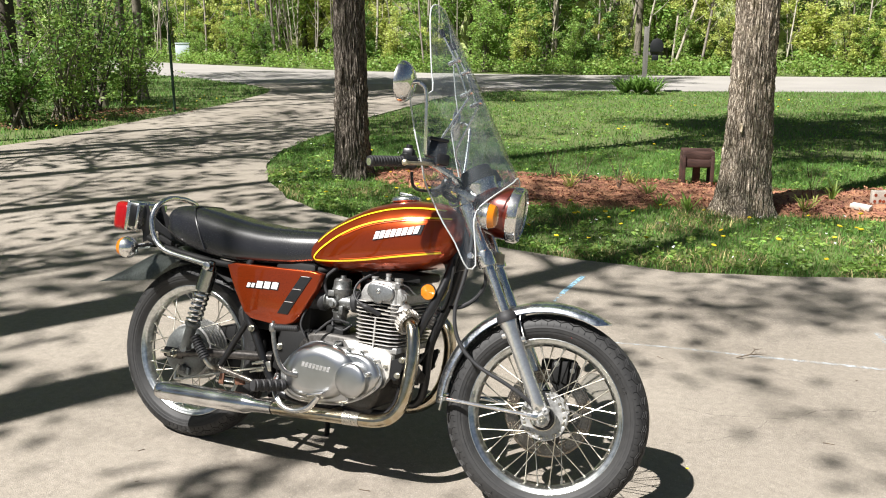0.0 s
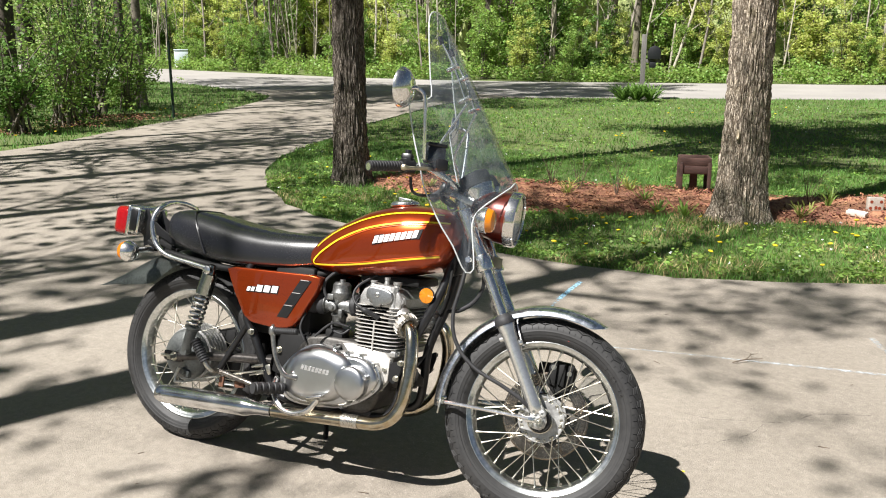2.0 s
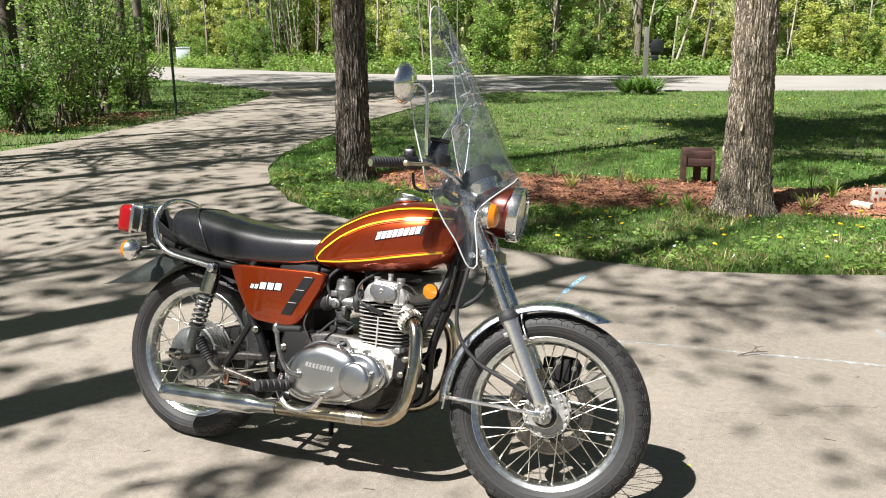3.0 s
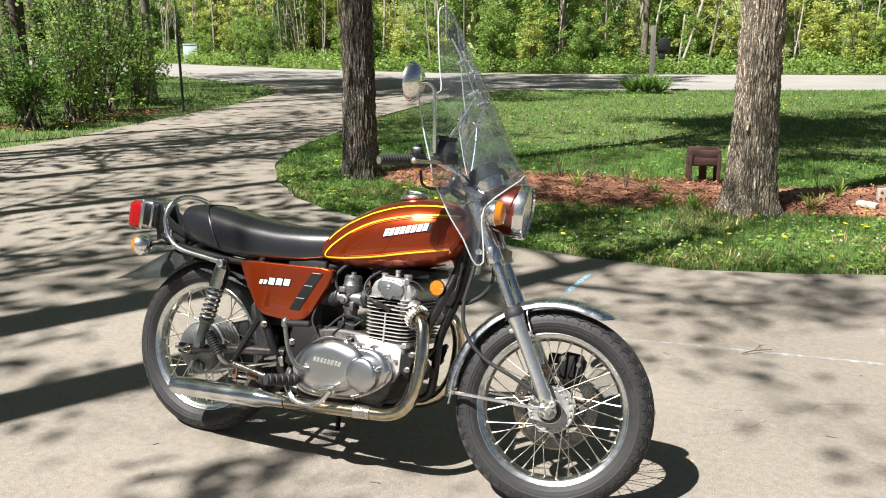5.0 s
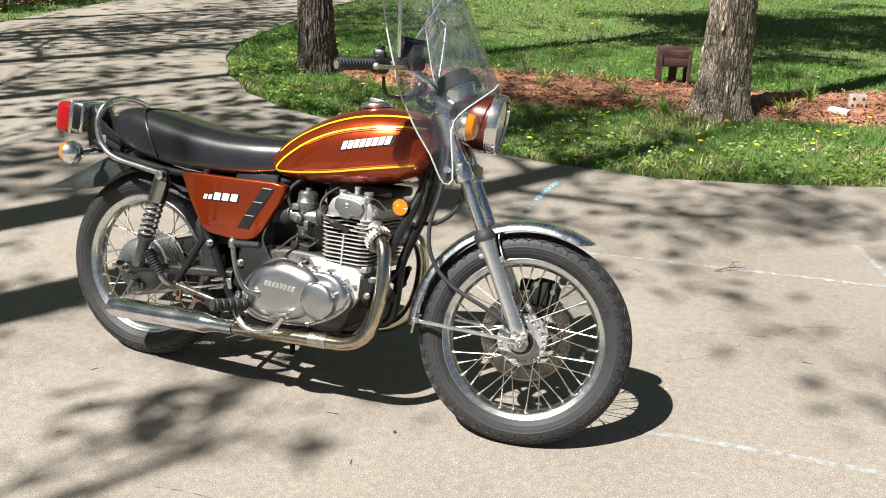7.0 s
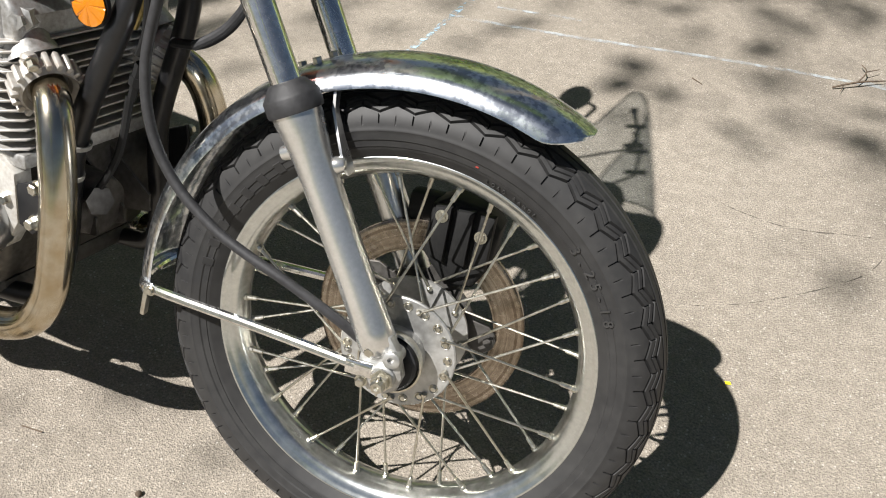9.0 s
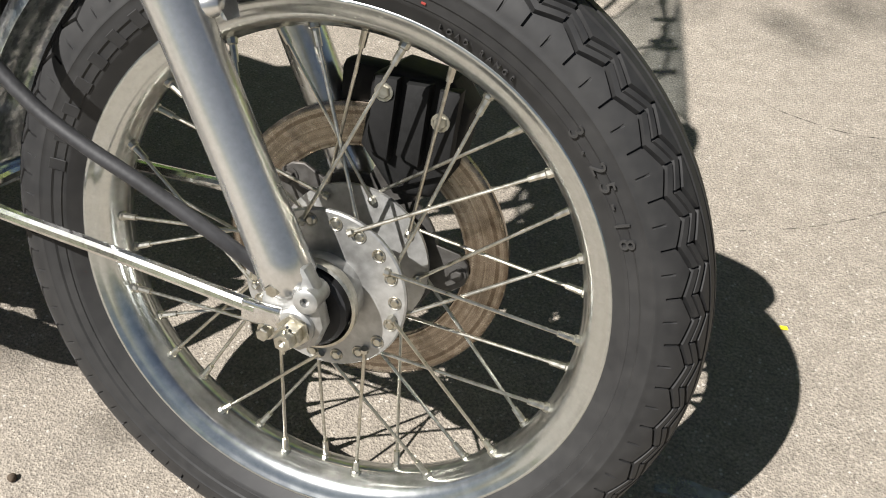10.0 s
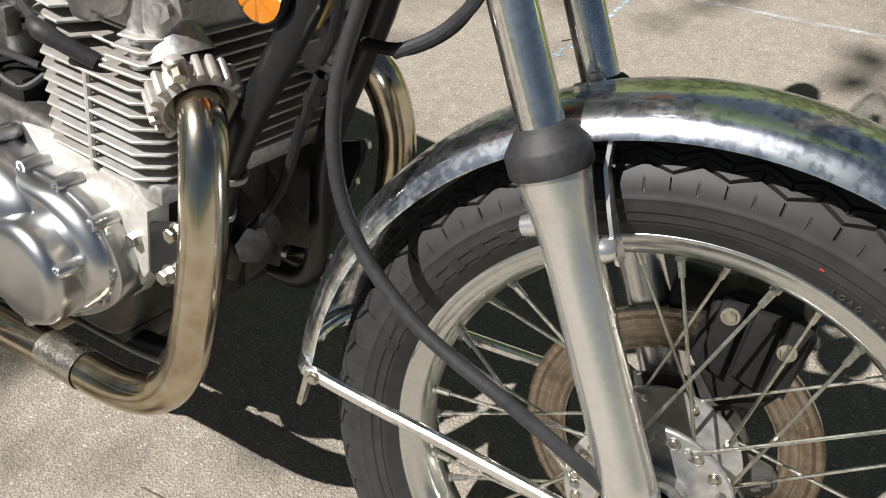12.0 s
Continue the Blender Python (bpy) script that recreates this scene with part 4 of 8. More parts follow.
turned_rings(ROTOR, STEER @ Vector((FC[0], 0.055, FC[2])), (1.30, 1.27, 1.22), (0.62, 0.56, 0.50))
disc = steered("brake_disc", bm, ROTOR, front_wheel, "rust-brown steel brake disc")
bm = bmesh.new()
outline = []
for i in range(60):
    a = 2 * math.pi * i / 60
    r = 0.075 + 0.029 * max(0, math.cos(5 * a)) ** 0.6
    outline.append((FC[0] + r * math.cos(a), FC[2] + r * math.sin(a)))
plate(bm, outline, 0.050, 0.0555, 0.001, 1)
for i in range(5):
    a = 2 * math.pi * i / 5
    bolt(bm, (FC[0] + 0.094 * math.cos(a), 0.050, FC[2] + 0.094 * math.sin(a)), (0, -1, 0), 0.006, 0.007)
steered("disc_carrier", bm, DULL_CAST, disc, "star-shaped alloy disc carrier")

# rear wheel
bm = bmesh.new()
lathe(bm, [(-0.045, 0), (-0.045, 0.094), (-0.042, 0.101), (-0.036, 0.102), (-0.033, 0.090), (0.0, 0.096), (0.03, 0.106), (0.036, 0.112), (0.045, 0.108), (0.05, 0.04), (0.07, 0.03), (0.07, 0)], RC, (0, 1, 0), 56)
rear_wheel = fixed("rear_wheel", bm, CAST, label="laced rear wheel with a finned drum hub")
bm = bmesh.new()
for k in range(5):
    lathe(bm, [(-0.030 + k * 0.012, 0.086 + k * 0.003), (-0.030 + k * 0.012, 0.099 + k * 0.003), (-0.026 + k * 0.012, 0.099 + k * 0.003), (-0.026 + k * 0.012, 0.086 + k * 0.003)], RC, (0, 1, 0), 48)
fixed("drum_ribs", bm, HUB, rear_wheel, "bright ribbed alloy drum")
bm = bmesh.new()
lathe(bm, [(-0.098, 0), (-0.098, 0.020), (-0.088, 0.026), (-0.083, 0.055), (-0.074, 0.080), (-0.066, 0.089), (-0.058, 0.093), (-0.0462, 0.094), (-0.0462, 0)], RC, (0, 1, 0), 56)
block(bm, (0.026, 0.018, 0.030), pose(0.030, -0.080, 0.252), 0.006)
block(bm, (0.060, 0.008, 0.014), pose(0.050, -0.0785, 0.372, 0, -38, 0), 0.003)
lathe(bm, [(-0.100, 0), (-0.100, 0.010), (-0.088, 0.014), (-0.070, 0.014)], (0.018, 0, 0.262), (0, 1, 0), 16)
fixed("brake_plate", bm, material("grey_brake_plate", (0.185, 0.195, 0.19), 0.42, 0.5, dark=(0.10, 0.105, 0.10), scale=11, fine=120, rough_var=0.12, bump=0.15), rear_wheel, "grey-green brake backing plate")
bm = bmesh.new()
lathe(bm, rim_profile(0.027), RC, (0, 1, 0), 110, True)
fixed("rim", bm, RIM, rear_wheel, "chromed steel rim", 50)
tyre_mesh("tyre", RC, 0.3205, 0.100, NOTURN, rear_wheel)
lace(rear_wheel, RC, 36, 0.093, (-0.039, 0.040), radians(28), NOTURN)
bm = bmesh.new()
lathe(bm, [(0.062, 0.03), (0.062, 0.098), (0.068, 0.098), (0.068, 0.03)], RC, (0, 1, 0), 40, True)
for i in range(40):
    a = 2 * math.pi * i / 40
    block(bm, (0.006, 0.005, 0.007), Matrix.Translation((RC[0] + 0.1 * math.cos(a), 0.065, RC[2] + 0.1 * math.sin(a))) @ pose(0, 0, 0, 0, -math.degrees(a), 0), 0)
fixed("sprocket", bm, BLACK_DUSTY_SHADE, rear_wheel, "oily rear sprocket")

# ---- fork ----
def along(z, y):
    """A point of a fork leg's middle line at height z."""
    return Vector((1.365 - (z - 0.312) * math.tan(radians(27)), y, z))


FORK = (Vector((-math.sin(radians(27)), 0, math.cos(radians(27)))))
for y in (-0.083, 0.083):
    a = along(0.345, y)
    s = 1 if y > 0 else -1
    bm = bmesh.new()
    lathe(bm, [(-0.012, 0), (-0.012, 0.016), (0.0, 0.0235), (0.02, 0.0225), (0.09, 0.0215), (0.20, 0.0215), (0.225, 0.0222), (0.250, 0.0250), (0.268, 0.0275), (0.278, 0.0280), (0.279, 0)], a, FORK, 36)
    slider = steered("fork_slider", bm, SATIN, label="polished aluminium fork slider")
    # axle lug and clamp
    bm = bmesh.new()
    plate(bm, [(1.333, 0.346), (1.350, 0.366), (1.366, 0.362), (1.377, 0.346), (1.381, 0.331), (1.386, 0.314), (1.380, 0.295), (1.366, 0.286), (1.344, 0.289), (1.329, 0.306)], *sorted((y + s * 0.013, y - s * 0.004)), 0.005)
    lathe(bm, [(-0.004, 0.0), (-0.004, 0.017), (0.017, 0.017), (0.019, 0.015), (0.019, 0)], (1.362, y, 0.310), (0, s, 0), 24)
    lathe(bm, [(-0.006, 0.0), (-0.006, 0.0105), (0.018, 0.0105), (0.019, 0.009), (0.019, 0.004), (0.014, 0.0038), (0.014, 0)], (1.371, y, 0.337), (0, s, 0), 18)
    lathe(bm, [(-0.016, 0.0), (-0.016, 0.009), (0.012, 0.009), (0.012, 0)], (1.340, y, 0.300), (0, s, 0), 16)
    steered("axle_lug", bm, HUB, slider, "cast alloy axle lug")
    bm = bmesh.new()
    tube(bm, [(1.250, y, 0.533), (1.262, y - s * 0.003, 0.537), (1.274, y - s * 0.006, 0.541), (1.280, y - s * 0.008, 0.543), (1.282, y - s * 0.0085, 0.5435)], [0.0130, 0.0105, 0.0098, 0.0080, 0.0050], 18)
    steered("mudguard_boss", bm, SATIN, slider)
    p = along(0.556, y) + Vector((-0.018, 0, -0.01))
    bm = bmesh.new()
    lathe(bm, [(-0.006, 0.0), (-0.006, 0.010), (0.012, 0.008), (0.014, 0.005), (0.014, 0)], p, (-0.9, 0, -0.4), 16)
    steered("cable_boss", bm, SATIN, slider)
    bm = bmesh.new()
    lathe(bm, [(0.275, 0.0280), (0.275, 0.0305), (0.278, 0.0315), (0.292, 0.0315), (0.294, 0.0305), (0.2955, 0.0295), (0.305, 0.0225), (0.308, 0.0200), (0.309, 0.0175)], a, FORK, 32)
    steered("dust_boot", bm, RUBBER, label="black rubber dust boot")
    bm = bmesh.new()
    lathe(bm, [(0.26, 0), (0.26, 0.0172), (0.52, 0.0172), (0.52, 0)], a, FORK, 28)
    steered("fork_tube", bm, CHROME, label="chromed fork tube")
    bm = bmesh.new()
    lathe(bm, [(0.455, 0.0185), (0.455, 0.0270), (0.460, 0.0285), (0.500, 0.0285), (0.505, 0.0270), (0.505, 0.0235), (0.52, 0.0235), (0.66, 0.0245), (0.665, 0.020), (0.70, 0.019), (0.712, 0.014), (0.712, 0)], a, FORK, 28)
    steered("fork_shroud", bm, CHROME, label="chromed upper fork shroud with clamp ring")
    bm = bmesh.new()
    q = along(0.312, y)
    lathe(bm, [(0.0, 0), (0.0, 0.0140), (0.003, 0.0140), (0.003, 0.0105), (0.012, 0.0105), (0.012, 0.0085), (0.019, 0.0082), (0.021, 0.007), (0.021, 0.0035), (0.018, 0)], q + Vector((0, s * 0.022, 0.0)), (0, s, 0), 6)
    tube(bm, [q + Vector((0.0, s * 0.038, -0.012)), q + Vector((0.0, s * 0.038, 0.012)), q + Vector((0.004, s * 0.043, 0.016))], 0.0013, 6, smooth=False)
    for dx, dz in ((-0.026, -0.012), (-0.020, 0.030)):
        bolt(bm, q + Vector((dx, s * 0.015, dz)), (0, s, 0), 0.0058, 0.009)
    steered("axle_nut", bm, STEEL, slider)

# lower and upper yokes
bm = bmesh.new()
plate(bm, [(1.085, 0.0), (1.16, 0.0), (1.16, 0.034), (1.085, 0.034)], -0.075, 0.075, 0.006)
bmesh.ops.transform(bm, matrix=pose(0.0, 0, 0.765), verts=bm.verts)
steered("lower_yoke", bm, BLACK)
bm = bmesh.new()
plate(bm, [(1.00, 0.972), (1.075, 0.945), (1.082, 0.963), (1.008, 0.992)], -0.105, 0.105, 0.005)
steered("upper_yoke", bm, ALLOY, label="alloy upper yoke")

# ---- front mudguard ----
def guard(bm, centre, radius, a0, a1, half, drop, steps=40, cols=12, thick=0.0022, taper=0.0):
    """A curved mudguard of arched section from angle a0 to a1, with a rounded front tip and a rolled edge."""
    grid = {}
    for layer in (0, 1):
        for i in range(steps + 1):
            t = i / steps
            a = radians(a0 + (a1 - a0) * t)
            w = half
            if taper and t > 1 - taper:
                k = (t - 1 + taper) / taper
                w = half * max(1 - k ** 2.6, 0.06) ** 0.45
            for j in range(cols + 1):
                u = -1 + 2 * j / cols
                y = w * math.sin(u * radians(68)) / math.sin(radians(68))
                r = radius - drop * (1 - math.sqrt(1 - 0.97 * min(abs(y) / half, 1) ** 2.2)) - layer * thick
                if abs(u) > 0.93:
                    r -= 0.003
                grid[layer, i, j] = bm.verts.new((centre[0] + r * math.cos(a), y, centre[2] + r * math.sin(a)))
    for i in range(steps):
        for j in range(cols):
            bm.faces.new((grid[0, i, j], grid[0, i + 1, j], grid[0, i + 1, j + 1], grid[0, i, j + 1]))
            bm.faces.new((grid[1, i, j], grid[1, i, j + 1], grid[1, i + 1, j + 1], grid[1, i + 1, j]))
        for j in (0, cols):
            bm.faces.new((grid[0, i, j], grid[0, i + 1, j], grid[1, i + 1, j], grid[1, i, j]))
    for i in (0, steps):
        for j in range(cols):
            bm.faces.new((grid[0, i, j], grid[0, i, j + 1], grid[1, i, j + 1], grid[1, i, j]))
    return bm


front_guard = steered("front_mudguard", guard(bmesh.new(), FC, 0.352, 181, 60.8, 0.060, 0.031, 90, 30, taper=0.07), GUARD, label="weathered chrome front mudguard", angle=60)
bm = bmesh.new()
# wrap-round lower stay
tube(bm, [(1.330, -0.098, 0.318), (1.20, -0.086, 0.322), (1.06, -0.072, 0.324), (1.028, -0.055, 0.322), (1.016, 0.0, 0.320), (1.028, 0.055, 0.322), (1.06, 0.072, 0.324), (1.20, 0.086, 0.322), (1.330, 0.098, 0.318)], 0.0062, 10)
block(bm, (0.034, 0.006, 0.018), pose(1.335, -0.100, 0.316), 0.002)
block(bm, (0.034, 0.006, 0.018), pose(1.335, 0.100, 0.316), 0.002)
steered("mudguard_stay", bm, CHROME, front_guard, "bent chrome mudguard stay")
bm = bmesh.new()
block(bm, (0.006, 0.010, 0.040), pose(1.040, -0.070, 0.306, 0, 8, 0), 0.001)
bolt(bm, (1.05, -0.076, 0.324), (0, -1, 0), 0.005, 0.005)
steered("stay_clip", bm, STEEL, front_guard)
for s in (-1, 1):
    bm = bmesh.new()
    strip = [(1.252, 0.046, 0.622, 0.007), (1.254, 0.050, 0.610, 0.007), (1.256, 0.055, 0.594, 0.006), (1.268, 0.061, 0.566, 0.008), (1.281, 0.067, 0.540, 0.012), (1.286, 0.069, 0.532, 0.009)]
    rows = [[bm.verts.new((x + o, s * (y + e), z)) for o, e in ((-0.0016, -w), (-0.0016, w), (0.0016, w), (0.0016, -w))] for x, y, z, w in strip]
    for p, q in zip(rows, rows[1:]):
        for k in range(4):
            bm.faces.new((p[k], p[(k + 1) % 4], q[(k + 1) % 4], q[k]))
    bm.faces.new(rows[0])
    bm.faces.new(rows[-1][::-1])
    bmesh.ops.recalc_face_normals(bm, faces=bm.faces)
    steered("mudguard_bracket", bm, SATIN, front_guard, "bent alloy strap from fork to mudguard")
for x, y in ((1.216, -0.018), (1.216, 0.030), (1.186, 0.012)):
    bm = bmesh.new()
    bolt(bm, (x, y, FC[2] + math.sqrt(0.3505 ** 2 - (x - FC[0]) ** 2) - 0.0015), (-0.4, 0, 1), 0.0055, 0.008)
    steered("mudguard_bolt", bm, STEEL, front_guard)

# ---- tank ----
TX = [0.488, 0.525, 0.580, 0.640, 0.720, 0.800, 0.880, 0.950, 1.000, 1.030, 1.045]
TLOW = [0.715, 0.697, 0.685, 0.683, 0.688, 0.697, 0.708, 0.724, 0.748, 0.785, 0.820]
THIGH = [0.745, 0.785, 0.833, 0.872, 0.912, 0.933, 0.943, 0.940, 0.928, 0.908, 0.880]
TWIDE = [0.085, 0.112, 0.130, 0.140, 0.147, 0.150, 0.150, 0.140, 0.118, 0.085, 0.045]


def tank_y(x, z):
    """Half width of the tank at x and z."""
    lo, hi, w = (float(np.interp(x, TX, t)) for t in (TLOW, THIGH, TWIDE))
    mid = lo + (hi - lo) * 0.42
    u = (z - mid) / ((hi - mid) if z > mid else (mid - lo))
    p = 2.6 if z > mid else 3.2
    return w * max(0.0, 1 - min(abs(u), 1) ** p) ** (1 / p)


bm = bmesh.new()
rings = []
for i in range(49):
    x = float(np.interp(i / 48, np.linspace(0, 1, len(TX)), TX))
    lo, hi, w = (float(np.interp(x, TX, t)) for t in (TLOW, THIGH, TWIDE))
    mid = lo + (hi - lo) * 0.42
    ring = []
    for j in range(56):
        a = 2 * math.pi * j / 56
        p = 2.6 if math.sin(a) > 0 else 3.2
        c, s = math.cos(a), math.sin(a)
        ring.append(bm.verts.new((x, w * math.copysign(abs(c) ** (2 / p), c), mid + (hi - mid if s > 0 else mid - lo) * math.copysign(abs(s) ** (2 / p), s))))
    rings.append(ring)
for a, b in zip(rings, rings[1:]):
    for j in range(56):
        bm.faces.new((a[j], a[(j + 1) % 56], b[(j + 1) % 56], b[j]))
bm.faces.new(rings[0])
bm.faces.new(rings[-1][::-1])
for _ in range(2):
    bmesh.ops.smooth_vert(bm, verts=bm.verts, factor=0.5, use_axis_x=True, use_axis_y=True, use_axis_z=True)
tank = fixed("fuel_tank", bm, PAINT, label="copper-orange fuel tank with yellow pinstripes", angle=60)


def stripe(name, line, wide, mat, lift):
    """A painted ribbon that lies on both tank sides along (x, z) points."""
    for s in (-1, 1):
        p = curve_points([(x, z, 0) for x, z in line], 10)
        bm = bmesh.new()
        prev = None
        for i, q in enumerate(p):
            d = (p[min(i + 1, len(p) - 1)] - p[max(i - 1, 0)]).normalized()
            o = Vector((-d.y, d.x, 0)) * wide / 2
            row = [bm.verts.new((c.x, s * (tank_y(c.x, c.y) + lift), c.y)) for c in (q - o, q, q + o)]
            if prev:
                bm.faces.new((prev[0], prev[1], row[1], row[0]))
                bm.faces.new((prev[1], prev[2], row[2], row[1]))
            prev = row
        fixed(name, bm, mat, tank)


LOOP = [(1.020, 0.892), (0.95, 0.889), (0.850, 0.876), (0.750, 0.852), (0.660, 0.812), (0.590, 0.764), (0.556, 0.733), (0.551, 0.719), (0.570, 0.715), (0.658, 0.722), (0.76, 0.737), (0.862, 0.757), (1.005, 0.783)]
UPPER = [(0.995, 0.917), (0.92, 0.918), (0.82, 0.906), (0.72, 0.876), (0.62, 0.826), (0.56, 0.775)]
stripe("yellow_pinstripe", LOOP, 0.0055, YELLOW, 0.0022)
stripe("orange_pinstripe", [(x, z - 0.007 if z > 0.75 and i < 6 else z + 0.006) for i, (x, z) in enumerate(LOOP)][:5], 0.0028, ORANGE_LINE, 0.0022)
stripe("orange_pinstripe", [(x, z + 0.006) for x, z in LOOP[9:]], 0.0028, ORANGE_LINE, 0.0022)
stripe("upper_pinstripe", UPPER, 0.0048, YELLOW, 0.0025)
bm = bmesh.new()
lathe(bm, [(0, 0.046), (0.004, 0.050), (0.010, 0.050), (0.016, 0.046), (0.020, 0.036), (0.020, 0)], (0.815, 0, 0.934), (-0.12, 0, 1), 36)
block(bm, (0.05, 0.024, 0.012), pose(0.815, 0, 0.958, 0, 7, 0), 0.004)
fixed("fuel_cap", bm, CHROME, tank, "chromed locking fuel cap")


def slanted_bars(bm, x0, z0, x1, z1, count, high, y_of, lift, deep, skew=0.25, gap=0.22):
    """A row of leaning bars in place of a maker's badge, laid on a curved side."""
    for i in range(count):
        a, b = i / count, (i + 1 - gap) / count
        tmp = []
        for t, k in ((a, 0), (b, 0), (b, 1), (a, 1)):
            x = x0 + (x1 - x0) * t + skew * high * k
            z = z0 + (z1 - z0) * t + high * k
            tmp.append((x, z))
        base = [bm.verts.new((x, y_of(x, z) - lift + deep, z)) for x, z in tmp]
        face = [bm.verts.new((x, y_of(x, z) - lift, z)) for x, z in tmp]
        bm.faces.new(face)
        for k in range(4):
            bm.faces.new((base[k], base[(k + 1) % 4], face[(k + 1) % 4], face[k]))
    return bm


for i in range(8):
    x, z = 0.784 + i * 0.0193, 0.805 + i * 0.0042
    badge = fixed("badge_bar", slanted_bars(bmesh.new(), x, z, x + 0.0193, z + 0.0042, 1, 0.025, lambda x, z: -tank_y(x, z), 0.004, 0.004), WHITE, tank, "white raised badge bar")
bm = slanted_bars(bmesh.new(), 0.781, 0.801, 0.944, 0.8355, 1, 0.032, lambda x, z: -tank_y(x, z), 0.0025, 0.003, gap=0)
fixed("badge_backing", bm, BLACK, tank)

# ---- seat ----
SX = [-0.110, -0.098, -0.040, 0.03, 0.12, 0.22, 0.34, 0.46, 0.55, 0.615, 0.635]
SHIGH = [0.822, 0.846, 0.855, 0.850, 0.836, 0.820, 0.808, 0.809, 0.811, 0.806, 0.785]
SLOW = [0.762, 0.738, 0.712, 0.696, 0.679, 0.672, 0.675, 0.682, 0.699, 0.733, 0.755]
SWIDE = [0.080, 0.101, 0.114, 0.124, 0.131, 0.134, 0.132, 0.125, 0.113, 0.093, 0.075]
bm = bmesh.new()
rings = []
for i in range(45):
    t = i / 44
    x = float(np.interp(t, np.linspace(0, 1, len(SX)), SX))
    lo, hi, w = (float(np.interp(x, SX, q)) for q in (SLOW, SHIGH, SWIDE))
    ring = []
    for j in range(40):
        a = 2 * math.pi * j / 40
        c, s = math.cos(a), math.sin(a)
        p = 3.6 if s > 0 else 5
        ring.append(bm.verts.new((x, w * math.copysign(abs(c) ** (2 / p), c) * (1 - 0.12 * max(s, 0)), lo + (hi - lo) * (0.38 + (0.62 if s > 0 else 0.38) * math.copysign(abs(s) ** (2 / p), s)))))
    rings.append(ring)
for a, b in zip(rings, rings[1:]):
    for j in range(40):
        bm.faces.new((a[j], a[(j + 1) % 40], b[(j + 1) % 40], b[j]))
bm.faces.new(rings[0])
bm.faces.new(rings[-1][::-1])
bmesh.ops.smooth_vert(bm, verts=bm.verts, factor=0.5, use_axis_x=True, use_axis_y=True, use_axis_z=True)
seat = fixed("seat", bm, VINYL, label="black vinyl dual seat with a raised tail", angle=60)
def seat_half(x, z):
    """Half the seat's width at a height on its side."""
    lo, hi, w = (float(np.interp(x, SX, q)) for q in (SLOW, SHIGH, SWIDE))
    c = lo + 0.38 * (hi - lo)
    u = min(max((z - c) / (hi - c), 0), 0.985)
    return w * (1 - u ** 3.6) ** (1 / 3.6) * (1 - 0.12 * u ** 1.8)


bm = bmesh.new()
side_line = [(x, -seat_half(x, z) - 0.0005, z) for x, z in ((0.103, 0.702), (0.080, 0.742), (0.056, 0.784), (0.034, 0.815), (0.018, 0.833))]
top_line = [(0.006, y, z) for y, z in ((-0.080, 0.8475), (-0.04, 0.8505), (0.0, 0.851), (0.04, 0.8505), (0.080, 0.8475))]
tube(bm, side_line + top_line + [(x, -y, z) for x, y, z in side_line[::-1]], 0.0038, 8)
fixed("seat_welt", bm, VINYL, seat, "stitched welt across the seat")

# ---- engine ----
bm = bmesh.new()
plate(bm, [(0.50, 0.30), (0.545, 0.265), (0.72, 0.250), (0.815, 0.258), (0.850, 0.33), (0.852, 0.43), (0.84, 0.462), (0.70, 0.480), (0.58, 0.475), (0.52, 0.43)], -0.135, 0.135, 0.012, 3, 4)
block(bm, (0.16, 0.24, 0.03), pose(0.74, 0, 0.245), 0.01)
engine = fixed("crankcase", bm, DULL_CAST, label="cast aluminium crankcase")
bm = bmesh.new()
plate(bm, [(0.485, 0.323), (0.488, 0.355), (0.533, 0.410), (0.601, 0.452), (0.671, 0.452), (0.725, 0.441), (0.792, 0.440), (0.837, 0.420), (0.863, 0.378), (0.857, 0.340), (0.803, 0.294), (0.719, 0.258), (0.648, 0.250), (0.551, 0.247), (0.499, 0.270)], -0.160, -0.128, 0.003, 2, 5)
flange = fixed("clutch_cover_flange", bm, POLISHED, engine, "aluminium cover flange with screw bosses")
for x, z in ((0.689, 0.456), (0.736, 0.441), (0.786, 0.440), (0.834, 0.417), (0.852, 0.372), (0.838, 0.335), (0.790, 0.298), (0.730, 0.266)):
    bm = bmesh.new()
    lathe(bm, [(0, 0.0095), (-0.028, 0.0080), (-0.031, 0.0066), (-0.031, 0.0042), (-0.028, 0.0035), (-0.028, 0)], (x, -0.135, z), (0, 1, 0), 14)
    boss = fixed("screw_boss", bm, POLISHED, flange)
def dome(bm, outline, y0, y1, shrink=0.45, rings=12, steps=8):
    """A smooth swelling over an outline of (x, z) pairs, from y0 at its foot to y1 at its crown."""
    pts = [(p.x, p.y) for p in curve_points([(x, z, 0) for x, z in outline], steps, True)]
    cx, cz = sum(p[0] for p in pts) / len(pts), sum(p[1] for p in pts) / len(pts)
    last = None
    for i in range(rings + 1):
        u = i / rings * math.pi / 2
        k, y = 1 - shrink * (1 - math.cos(u)), y0 + (y1 - y0) * math.sin(u)
        ring = [bm.verts.new((cx + (x - cx) * k, y, cz + (z - cz) * k)) for x, z in pts]
        if last:
            for a in range(len(ring)):
                bm.faces.new((last[a], last[(a + 1) % len(ring)], ring[(a + 1) % len(ring)], ring[a]))
        last = ring
    bm.faces.new(last)
    return bm


